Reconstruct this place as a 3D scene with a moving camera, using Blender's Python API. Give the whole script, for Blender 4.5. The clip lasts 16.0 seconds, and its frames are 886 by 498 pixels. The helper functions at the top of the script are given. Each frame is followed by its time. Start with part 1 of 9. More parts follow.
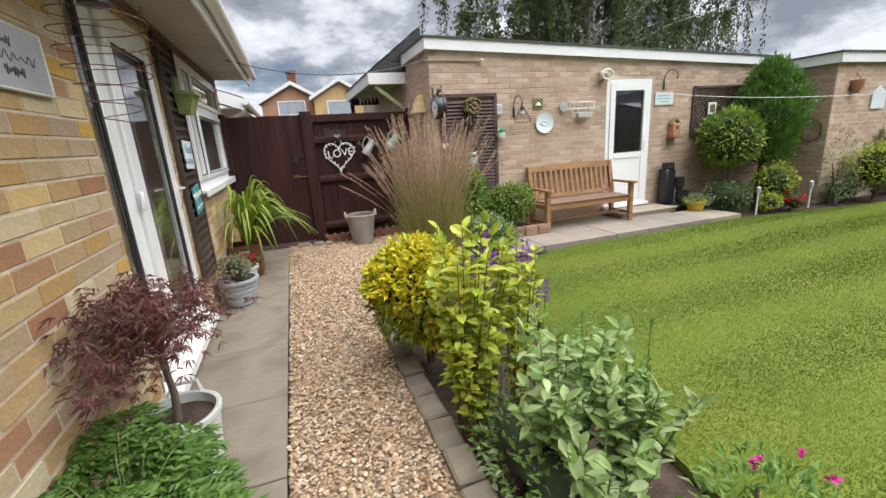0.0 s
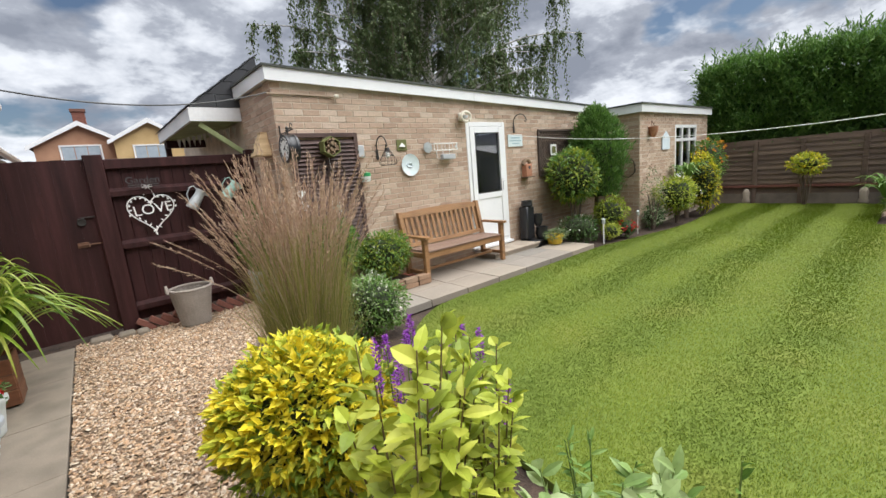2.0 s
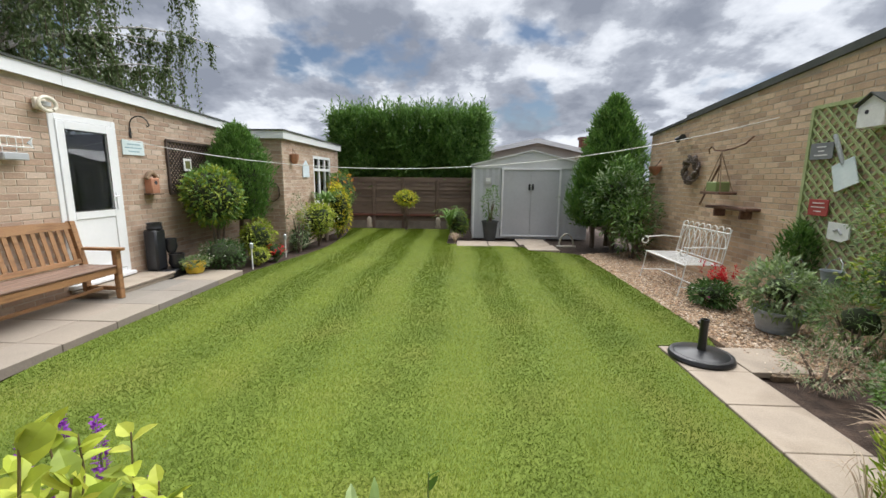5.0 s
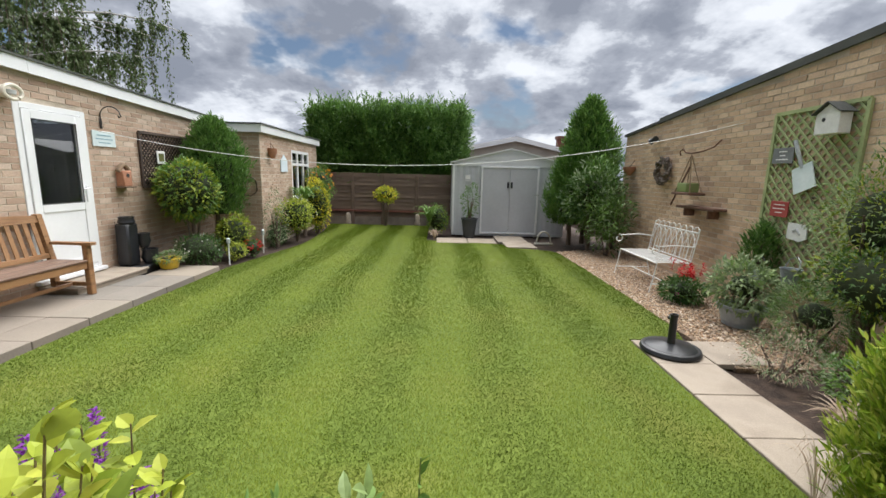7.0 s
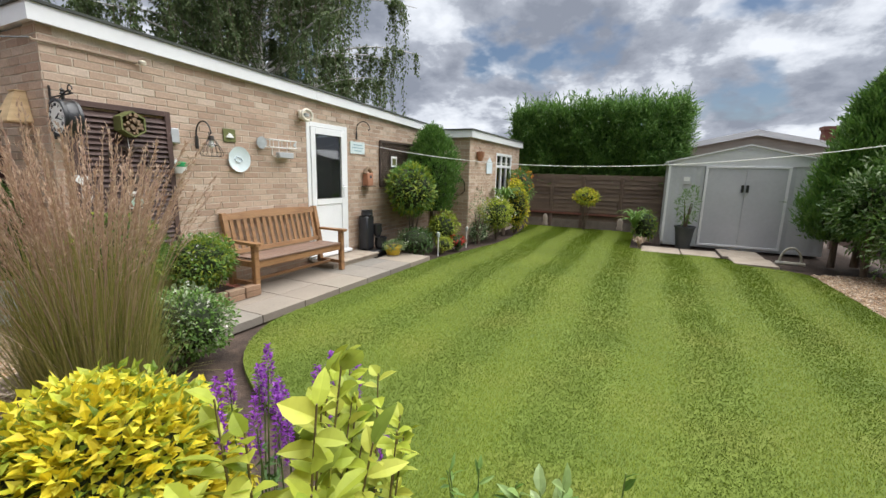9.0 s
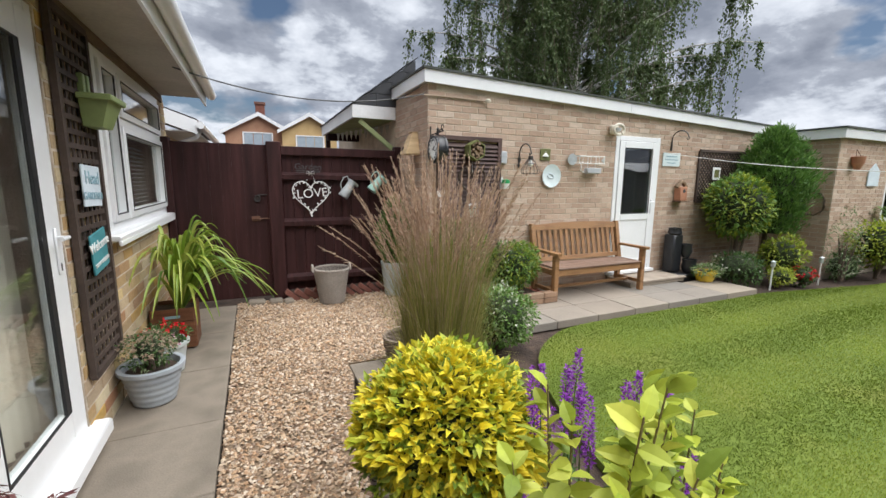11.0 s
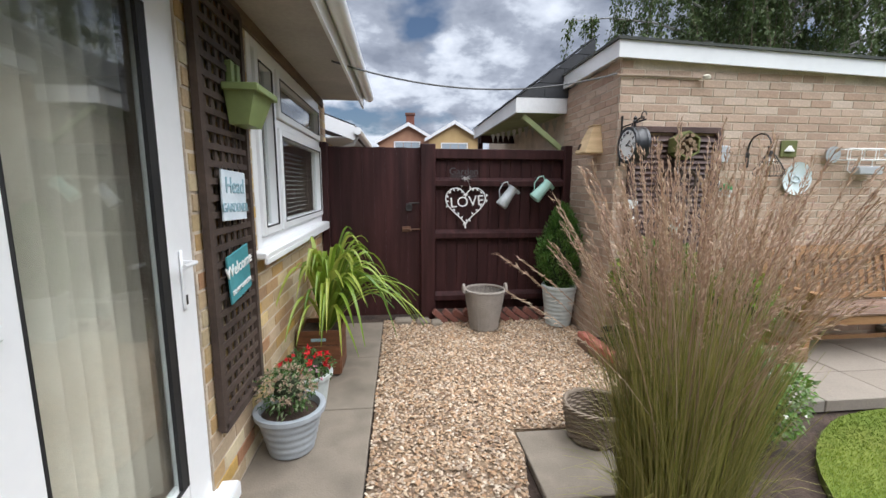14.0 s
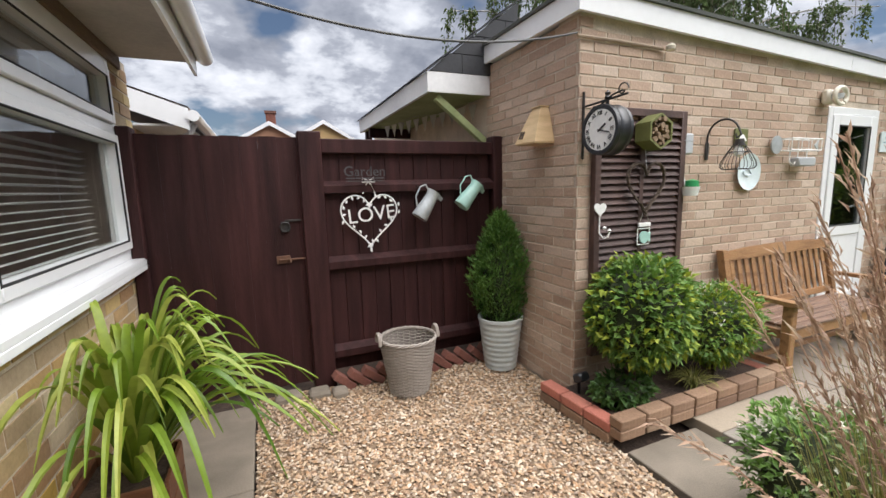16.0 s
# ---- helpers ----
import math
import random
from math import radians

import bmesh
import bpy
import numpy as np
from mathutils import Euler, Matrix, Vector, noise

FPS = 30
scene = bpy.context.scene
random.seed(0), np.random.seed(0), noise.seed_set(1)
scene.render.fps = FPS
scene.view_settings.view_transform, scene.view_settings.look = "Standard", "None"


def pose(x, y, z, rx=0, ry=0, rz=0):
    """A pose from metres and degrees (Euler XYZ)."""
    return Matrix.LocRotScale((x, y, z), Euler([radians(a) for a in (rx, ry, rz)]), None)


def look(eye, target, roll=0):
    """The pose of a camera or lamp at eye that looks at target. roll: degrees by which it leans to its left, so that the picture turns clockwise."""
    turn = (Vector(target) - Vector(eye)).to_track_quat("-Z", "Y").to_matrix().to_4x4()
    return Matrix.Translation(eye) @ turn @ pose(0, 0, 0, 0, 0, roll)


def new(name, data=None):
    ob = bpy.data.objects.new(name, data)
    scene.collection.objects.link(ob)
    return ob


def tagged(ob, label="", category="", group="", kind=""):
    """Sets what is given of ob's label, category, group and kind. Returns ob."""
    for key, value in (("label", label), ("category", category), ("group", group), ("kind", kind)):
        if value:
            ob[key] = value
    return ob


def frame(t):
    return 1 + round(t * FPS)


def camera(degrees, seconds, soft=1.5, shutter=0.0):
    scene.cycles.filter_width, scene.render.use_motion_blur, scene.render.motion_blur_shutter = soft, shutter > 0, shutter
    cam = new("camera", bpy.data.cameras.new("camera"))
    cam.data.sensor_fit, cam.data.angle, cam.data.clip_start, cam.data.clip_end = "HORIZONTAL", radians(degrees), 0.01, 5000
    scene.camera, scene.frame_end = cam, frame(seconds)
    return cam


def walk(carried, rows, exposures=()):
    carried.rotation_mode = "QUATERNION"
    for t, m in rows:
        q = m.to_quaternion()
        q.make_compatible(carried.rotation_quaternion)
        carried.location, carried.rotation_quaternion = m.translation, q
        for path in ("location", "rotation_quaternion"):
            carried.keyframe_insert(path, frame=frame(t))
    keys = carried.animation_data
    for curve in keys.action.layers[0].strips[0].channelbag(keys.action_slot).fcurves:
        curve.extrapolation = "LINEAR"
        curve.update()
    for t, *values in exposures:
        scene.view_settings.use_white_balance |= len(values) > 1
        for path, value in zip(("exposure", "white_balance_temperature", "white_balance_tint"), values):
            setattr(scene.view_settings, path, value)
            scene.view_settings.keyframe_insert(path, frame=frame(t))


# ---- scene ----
cam = camera(93.87, 16.0)
# seconds, x, y, z, pitch, roll, yaw
ROWS = [
    (0.0, 0.026, 0.070, 1.523, -14.98, 3.54, -19.82),
    (0.5, 0.070, 0.337, 1.529, -14.88, 4.13, -24.16),
    (1.0, 0.094, 0.554, 1.535, -14.05, 4.53, -29.17),
    (1.5, 0.083, 0.793, 1.561, -12.62, 4.88, -34.72),
    (2.0, 0.163, 0.959, 1.551, -10.86, 4.99, -40.92),
    (2.5, 0.242, 1.102, 1.572, -9.76, 4.56, -48.37),
    (3.0, 0.231, 1.132, 1.572, -9.33, 3.83, -56.55),
    (3.5, 0.254, 1.160, 1.568, -9.31, 2.51, -65.29),
    (4.0, 0.266, 1.133, 1.556, -9.53, 1.22, -73.87),
    (4.5, 0.293, 1.115, 1.547, -9.62, 0.17, -81.41),
    (5.0, 0.290, 1.119, 1.543, -9.56, -0.54, -87.24),
    (7.5, 0.221, 1.159, 1.559, -10.00, -1.42, -90.19),
    (8.0, 0.221, 1.172, 1.560, -10.36, -1.45, -84.14),
    (8.5, 0.208, 1.215, 1.563, -10.57, -1.56, -75.09),
    (9.0, 0.173, 1.213, 1.553, -10.43, -1.35, -63.66),
    (9.5, 0.142, 1.210, 1.551, -10.06, -1.08, -51.38),
    (10.0, 0.069, 1.210, 1.553, -9.69, -0.85, -40.42),
    (12.5, 0.030, 1.362, 1.589, -9.15, -0.55, -11.35),
    (13.0, -0.003, 1.572, 1.586, -9.08, -0.62, -8.74),
    (13.5, 0.016, 1.847, 1.585, -8.92, -0.41, -6.87),
    (14.0, -0.009, 2.200, 1.572, -8.64, -0.26, -5.97),
    (14.5, -0.060, 2.554, 1.584, -8.38, 0.22, -6.88),
    (15.0, -0.076, 2.922, 1.565, -8.13, 0.47, -10.21),
    (15.5, -0.109, 3.280, 1.568, -8.28, 1.08, -15.84),
    (16.0, -0.036, 3.608, 1.593, -8.41, 1.53, -23.35),
]
walk(cam, [(t, pose(x, y, z, 90 + pitch, roll, yaw)) for t, x, y, z, pitch, roll, yaw in ROWS],
     exposures=[(0.0, 0.95, 6280, 10), (5.0, 0.94, 6250, 10), (10.0, 0.90, 6250, 10), (12.5, 0.72, 5900, 10), (13.0, 0.70, 5880, 10), (13.5, 0.75, 5900, 10), (14.5, 1.0, 6020, 11), (15.5, 1.02, 6250, 12), (16.0, 0.98, 6280, 12)])

# ---- light ----
world = bpy.data.worlds.new("sky")
scene.world = world
world.use_nodes = True
SUN_EL, SUN_ROT = 68, 128
nt = world.node_tree
sky = nt.nodes.new("ShaderNodeTexSky")
sky.sky_type, sky.sun_disc = "NISHITA", False
sky.sun_elevation, sky.sun_rotation = radians(SUN_EL), radians(SUN_ROT)
coord = nt.nodes.new("ShaderNodeTexCoord")
split = nt.nodes.new("ShaderNodeSeparateXYZ")
nt.links.new(coord.outputs["Generated"], split.inputs[0])
lift = nt.nodes.new("ShaderNodeMath")
lift.operation, lift.inputs[1].default_value = "ADD", 0.34
nt.links.new(split.outputs["Z"], lift.inputs[0])
flat = nt.nodes.new("ShaderNodeCombineXYZ")
for axis in ("X", "Y"):
    over = nt.nodes.new("ShaderNodeMath")
    over.operation = "DIVIDE"
    nt.links.new(split.outputs[axis], over.inputs[0])
    nt.links.new(lift.outputs[0], over.inputs[1])
    nt.links.new(over.outputs[0], flat.inputs[axis])
flat.inputs["Z"].default_value = 3.7


def sky_noise(scale, detail, rough, distort):
    n = nt.nodes.new("ShaderNodeTexNoise")
    n.inputs["Scale"].default_value, n.inputs["Detail"].default_value = scale, detail
    n.inputs["Roughness"].default_value, n.inputs["Distortion"].default_value = rough, distort
    nt.links.new(flat.outputs[0], n.inputs["Vector"])
    return n


def sky_ramp(source, stops):
    r = nt.nodes.new("ShaderNodeValToRGB")
    while len(r.color_ramp.elements) < len(stops):
        r.color_ramp.elements.new(0.5)
    for e, (p, c) in zip(r.color_ramp.elements, stops):
        e.position, e.color = p, (*c, 1)
    nt.links.new(source, r.inputs["Fac"])
    return r


cover = sky_ramp(sky_noise(2.1, 5, 0.5, 0.1).outputs["Fac"], [(0.355, (0, 0, 0)), (0.43, (1, 1, 1))])
banks, puffs = sky_noise(2.6, 4, 0.45, 0.25), sky_noise(7.5, 7, 0.58, 0.1)
body = nt.nodes.new("ShaderNodeMath")
body.operation, body.inputs[1].default_value = "MULTIPLY", 0.62
nt.links.new(banks.outputs["Fac"], body.inputs[0])
heap = nt.nodes.new("ShaderNodeMath")
heap.operation, heap.inputs[1].default_value = "MULTIPLY_ADD", 0.38
nt.links.new(puffs.outputs["Fac"], heap.inputs[0])
nt.links.new(body.outputs[0], heap.inputs[2])
shade = sky_ramp(heap.outputs[0], [(0.38, (1.16, 1.18, 1.22)), (0.455, (0.90, 0.93, 0.99)), (0.50, (0.57, 0.60, 0.67)), (0.60, (0.36, 0.39, 0.46))])
dim = nt.nodes.new("ShaderNodeMixRGB")
dim.blend_type, dim.inputs["Fac"].default_value = "MULTIPLY", 1.0
dim.inputs["Color2"].default_value = (0.09, 0.09, 0.09, 1)
nt.links.new(sky.outputs[0], dim.inputs["Color1"])
clouds = nt.nodes.new("ShaderNodeMixRGB")
nt.links.new(cover.outputs[0], clouds.inputs["Fac"])
nt.links.new(dim.outputs[0], clouds.inputs["Color1"])
nt.links.new(shade.outputs[0], clouds.inputs["Color2"])
nt.links.new(clouds.outputs[0], nt.nodes["Background"].inputs["Color"])
nt.nodes["Background"].inputs["Strength"].default_value = 0.43
sun = new("sun", bpy.data.lights.new("sun", "SUN"))
sun.data.energy, sun.data.angle, sun.data.color = 4.2, radians(85), (1.0, 0.97, 0.92)
_az = radians(SUN_ROT)
sun.matrix_world = look((0, 0, 30), Vector((0, 0, 30)) - Vector((math.sin(_az) * math.cos(radians(SUN_EL)), math.cos(_az) * math.cos(radians(SUN_EL)), math.sin(radians(SUN_EL)))))


# ---- materials ----
def material(name, stops, rough=0.7, rand="", grain=40.0, mottle=3.0, amount=0.25, bump=0.15, metal=0.0, translucent=0.0, spec=0.5, stretch=(1, 1, 1), coat=0.0):
    """A surface whose colour runs over stops by chance from piece to piece (rand: 'island' or 'object') or by a mottling noise, with grain and relief."""
    m = bpy.data.materials.new(name)
    m.use_nodes = True
    t = m.node_tree
    b = t.nodes["Principled BSDF"]
    tc = t.nodes.new("ShaderNodeTexCoord")
    mp = t.nodes.new("ShaderNodeMapping")
    mp.inputs["Scale"].default_value = stretch
    t.links.new(tc.outputs["Object"], mp.inputs["Vector"])

    def noise_node(scale, detail):
        n = t.nodes.new("ShaderNodeTexNoise")
        n.inputs["Scale"].default_value, n.inputs["Detail"].default_value = scale, detail
        t.links.new(mp.outputs[0], n.inputs["Vector"])
        return n

    fine, broad = noise_node(grain, 4), noise_node(mottle, 3)
    ramp = t.nodes.new("ShaderNodeValToRGB")
    while len(ramp.color_ramp.elements) < len(stops):
        ramp.color_ramp.elements.new(0.5)
    for i, (e, c) in enumerate(zip(ramp.color_ramp.elements, stops)):
        lo, hi = (0.0, 1.0) if rand else (0.3, 0.7)
        e.position, e.color = lo + (hi - lo) * i / max(1, len(stops) - 1), (*c, 1)
    if rand == "island":
        g = t.nodes.new("ShaderNodeNewGeometry")
        t.links.new(g.outputs["Random Per Island"], ramp.inputs["Fac"])
    elif rand == "object":
        g = t.nodes.new("ShaderNodeObjectInfo")
        t.links.new(g.outputs["Random"], ramp.inputs["Fac"])
    else:
        t.links.new(broad.outputs["Fac"], ramp.inputs["Fac"])
    add = t.nodes.new("ShaderNodeMath")
    add.operation = "ADD"
    t.links.new(fine.outputs["Fac"], add.inputs[0])
    t.links.new(broad.outputs["Fac"], add.inputs[1])
    scale = t.nodes.new("ShaderNodeMapRange")
    scale.inputs["From Min"].default_value, scale.inputs["From Max"].default_value = 0.6, 1.4
    scale.inputs["To Min"].default_value, scale.inputs["To Max"].default_value = 1 - amount, 1 + amount
    t.links.new(add.outputs[0], scale.inputs["Value"])
    mul = t.nodes.new("ShaderNodeMixRGB")
    mul.blend_type, mul.inputs["Fac"].default_value = "MULTIPLY", 1.0
    t.links.new(ramp.outputs["Color"], mul.inputs["Color1"])
    t.links.new(scale.outputs[0], mul.inputs["Color2"])
    t.links.new(mul.outputs[0], b.inputs["Base Color"])
    b.inputs["Roughness"].default_value, b.inputs["Metallic"].default_value = rough, metal
    b.inputs["Specular IOR Level"].default_value = spec
    b.inputs["Coat Weight"].default_value = coat
    if bump:
        bp = t.nodes.new("ShaderNodeBump")
        bp.inputs["Strength"].default_value, bp.inputs["Distance"].default_value = bump, 0.01
        t.links.new(fine.outputs["Fac"], bp.inputs["Height"])
        t.links.new(bp.outputs[0], b.inputs["Normal"])
    if translucent:
        tr = t.nodes.new("ShaderNodeBsdfTranslucent")
        mx = t.nodes.new("ShaderNodeMixShader")
        mx.inputs["Fac"].default_value = translucent
        t.links.new(mul.outputs[0], tr.inputs["Color"])
        t.links.new(b.outputs[0], mx.inputs[1])
        t.links.new(tr.outputs[0], mx.inputs[2])
        t.links.new(mx.outputs[0], t.nodes["Material Output"].inputs["Surface"])
    return m


def glass_material(name, tint=(0.9, 0.95, 0.93)):
    m = bpy.data.materials.new(name)
    m.use_nodes = True
    b = m.node_tree.nodes["Principled BSDF"]
    b.inputs["Base Color"].default_value = (*tint, 1)
    b.inputs["Roughness"].default_value, b.inputs["Transmission Weight"].default_value, b.inputs["IOR"].default_value = 0.02, 1.0, 1.75
    return m


def leafy(name, stops, translucent=0.3, rough=0.5):
    return material(name, stops, rough=rough, rand="island", grain=30, mottle=4, amount=0.22, bump=0, translucent=translucent, spec=0.35)


HOUSE_BRICK = [(0.325, 0.222, 0.111), (0.414, 0.318, 0.2), (0.37, 0.222, 0.074), (0.459, 0.37, 0.251), (0.311, 0.155, 0.081), (0.428, 0.311, 0.148), (0.34, 0.251, 0.17), (0.473, 0.391, 0.251), (0.385, 0.266, 0.118), (0.54, 0.46, 0.31), (0.5, 0.32, 0.07), (0.3, 0.19, 0.11)]
BUFF_BRICK = [(0.409, 0.28, 0.202), (0.465, 0.334, 0.249), (0.372, 0.258, 0.189), (0.53, 0.409, 0.314), (0.419, 0.298, 0.219), (0.493, 0.36, 0.271), (0.558, 0.445, 0.357)]
DARK_BRICK = [(0.461, 0.32, 0.211), (0.576, 0.416, 0.275), (0.397, 0.275, 0.186), (0.666, 0.506, 0.352), (0.512, 0.358, 0.243)]
M = {
    "house_brick": material("yellow_brick_piece", HOUSE_BRICK, 0.85, "object", 60, 6, 0.2, 0.5),
    "house_brick_i": material("yellow_brick", HOUSE_BRICK, 0.85, "island", 60, 6, 0.2, 0.5),
    "buff_brick": material("buff_brick_piece", BUFF_BRICK, 0.85, "object", 60, 5, 0.2, 0.5),
    "buff_brick_i": material("buff_brick", BUFF_BRICK, 0.85, "island", 60, 5, 0.2, 0.5),
    "dark_brick": material("brown_brick_piece", DARK_BRICK, 0.85, "object", 60, 5, 0.25, 0.5),
    "dark_brick_i": material("brown_brick", DARK_BRICK, 0.85, "island", 60, 5, 0.25, 0.5),
    "mortar": material("mortar", [(0.46, 0.385, 0.30), (0.56, 0.48, 0.39)], 0.95, "", 90, 4, 0.25, 0.6),
    "red_brick_i": material("red_brick", [(0.13, 0.045, 0.03), (0.19, 0.07, 0.05), (0.16, 0.08, 0.06)], 0.85, "island", 60, 5, 0.25, 0.5),
    "upvc": material("white_upvc", [(0.80, 0.81, 0.82), (0.84, 0.85, 0.86)], 0.28, "", 20, 1.5, 0.03, 0.02, coat=0.2),
    "white_paint": material("white_painted_board", [(0.70, 0.71, 0.72), (0.80, 0.81, 0.81)], 0.5, "", 25, 1.2, 0.08, 0.08),
    "black_rubber": material("black_rubber_seal", [(0.012, 0.012, 0.013), (0.02, 0.02, 0.02)], 0.6, "", 30, 3, 0.1, 0.05),
    "fence": material("dark_brown_stained_timber", [(0.026, 0.0085, 0.0085), (0.045, 0.0155, 0.015)], 0.6, "", 45, 2.5, 0.35, 0.35, spec=0.25, stretch=(6, 6, 0.5)),
    "fence_far": material("weathered_fence_timber", [(0.125, 0.085, 0.062), (0.19, 0.135, 0.10), (0.105, 0.073, 0.058)], 0.85, "object", 30, 2, 0.3, 0.3, stretch=(1, 1, 5)),
    "trellis": material("dark_brown_trellis_wood", [(0.045, 0.030, 0.024), (0.075, 0.052, 0.04)], 0.7, "", 40, 3, 0.3, 0.3),
    "green_trellis": material("sage_green_painted_trellis", [(0.30, 0.36, 0.16), (0.39, 0.45, 0.22)], 0.7, "", 40, 3, 0.2, 0.2),
    "teak": material("oiled_teak", [(0.22, 0.105, 0.042), (0.31, 0.168, 0.074), (0.26, 0.13, 0.053)], 0.5, "", 55, 3, 0.35, 0.25, stretch=(0.8, 8, 8)),
    "teak_seat": material("worn_brown_bench_seat", [(0.13, 0.075, 0.05), (0.21, 0.13, 0.09)], 0.45, "", 55, 3, 0.35, 0.25, stretch=(0.8, 8, 8)),
    "slab": material("grey_concrete_slab", [(0.168, 0.142, 0.11), (0.23, 0.194, 0.152), (0.146, 0.123, 0.096)], 0.9, "", 120, 2.2, 0.18, 0.3),
    "pale_slab": material("pale_sandstone_slab", [(0.27, 0.22, 0.17), (0.34, 0.285, 0.225), (0.245, 0.205, 0.165)], 0.9, "", 90, 2.0, 0.16, 0.3),
    "patio_slab": material("buff_patio_slab", [(0.25, 0.20, 0.15), (0.20, 0.185, 0.165), (0.29, 0.24, 0.18), (0.17, 0.16, 0.145), (0.26, 0.215, 0.17)], 0.9, "object", 90, 1.5, 0.18, 0.3),
    "soil": material("dark_soil", [(0.035, 0.022, 0.015), (0.065, 0.042, 0.030)], 0.95, "", 60, 8, 0.4, 1.0),
    "turf": material("turf", [(0.09, 0.133, 0.011), (0.106, 0.148, 0.013), (0.132, 0.15, 0.019)], 0.9, "", 220, 1.1, 0.12, 0.15),
    "stones": material("flint_gravel", [(0.34, 0.20, 0.105), (0.47, 0.325, 0.20), (0.17, 0.095, 0.055), (0.52, 0.40, 0.27), (0.40, 0.24, 0.13), (0.66, 0.56, 0.44), (0.22, 0.15, 0.105), (0.58, 0.47, 0.34)], 0.75, "island", 80, 8, 0.18, 0),
    "gravel_bed": material("gravel_bedding", [(0.16, 0.11, 0.07), (0.26, 0.185, 0.12)], 0.95, "", 90, 12, 0.4, 1.0),
    "felt": material("mineral_roofing_felt", [(0.055, 0.06, 0.055), (0.085, 0.09, 0.08)], 0.9, "", 120, 2, 0.2, 0.3),
    "slate": material("dark_slate_tiles", [(0.022, 0.024, 0.028), (0.038, 0.040, 0.045), (0.030, 0.031, 0.035)], 0.7, "island", 40, 3, 0.2, 0.2),
    "tile_roof": material("brown_roof_tiles", [(0.10, 0.07, 0.055), (0.14, 0.10, 0.08)], 0.85, "", 30, 3, 0.25, 0.3),
    "shed_grey": material("pale_grey_painted_steel", [(0.44, 0.455, 0.48), (0.49, 0.505, 0.53)], 0.5, "", 15, 1.2, 0.08, 0.04),
    "shed_white": material("white_painted_steel", [(0.72, 0.73, 0.75), (0.78, 0.79, 0.8)], 0.45, "", 15, 2, 0.05, 0.03),
    "render": material("pale_rendered_wall", [(0.45, 0.41, 0.35), (0.52, 0.48, 0.42)], 0.9, "", 60, 1, 0.12, 0.2),
    "iron": material("black_wrought_iron", [(0.015, 0.014, 0.014), (0.035, 0.028, 0.024)], 0.5, "", 60, 8, 0.3, 0.2),
    "rust": material("rusty_iron", [(0.10, 0.045, 0.025), (0.16, 0.08, 0.045)], 0.8, "", 60, 8, 0.3, 0.3),
    "white_metal": material("white_enamelled_metal", [(0.76, 0.76, 0.74), (0.82, 0.82, 0.80)], 0.45, "", 40, 5, 0.08, 0.08),
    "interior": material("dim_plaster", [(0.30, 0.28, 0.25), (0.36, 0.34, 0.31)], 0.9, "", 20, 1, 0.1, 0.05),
    "blind": material("beige_fabric_blind", [(0.62, 0.57, 0.47), (0.70, 0.65, 0.55)], 0.85, "", 120, 3, 0.1, 0.1),
    "white_blind": material("white_slat_blind", [(0.66, 0.66, 0.64), (0.72, 0.72, 0.70)], 0.5, "", 30, 3, 0.05, 0.03),
    "glass": glass_material("window_glass"),
    "dark_glass": glass_material("smoked_glass", (0.35, 0.38, 0.38)),
}


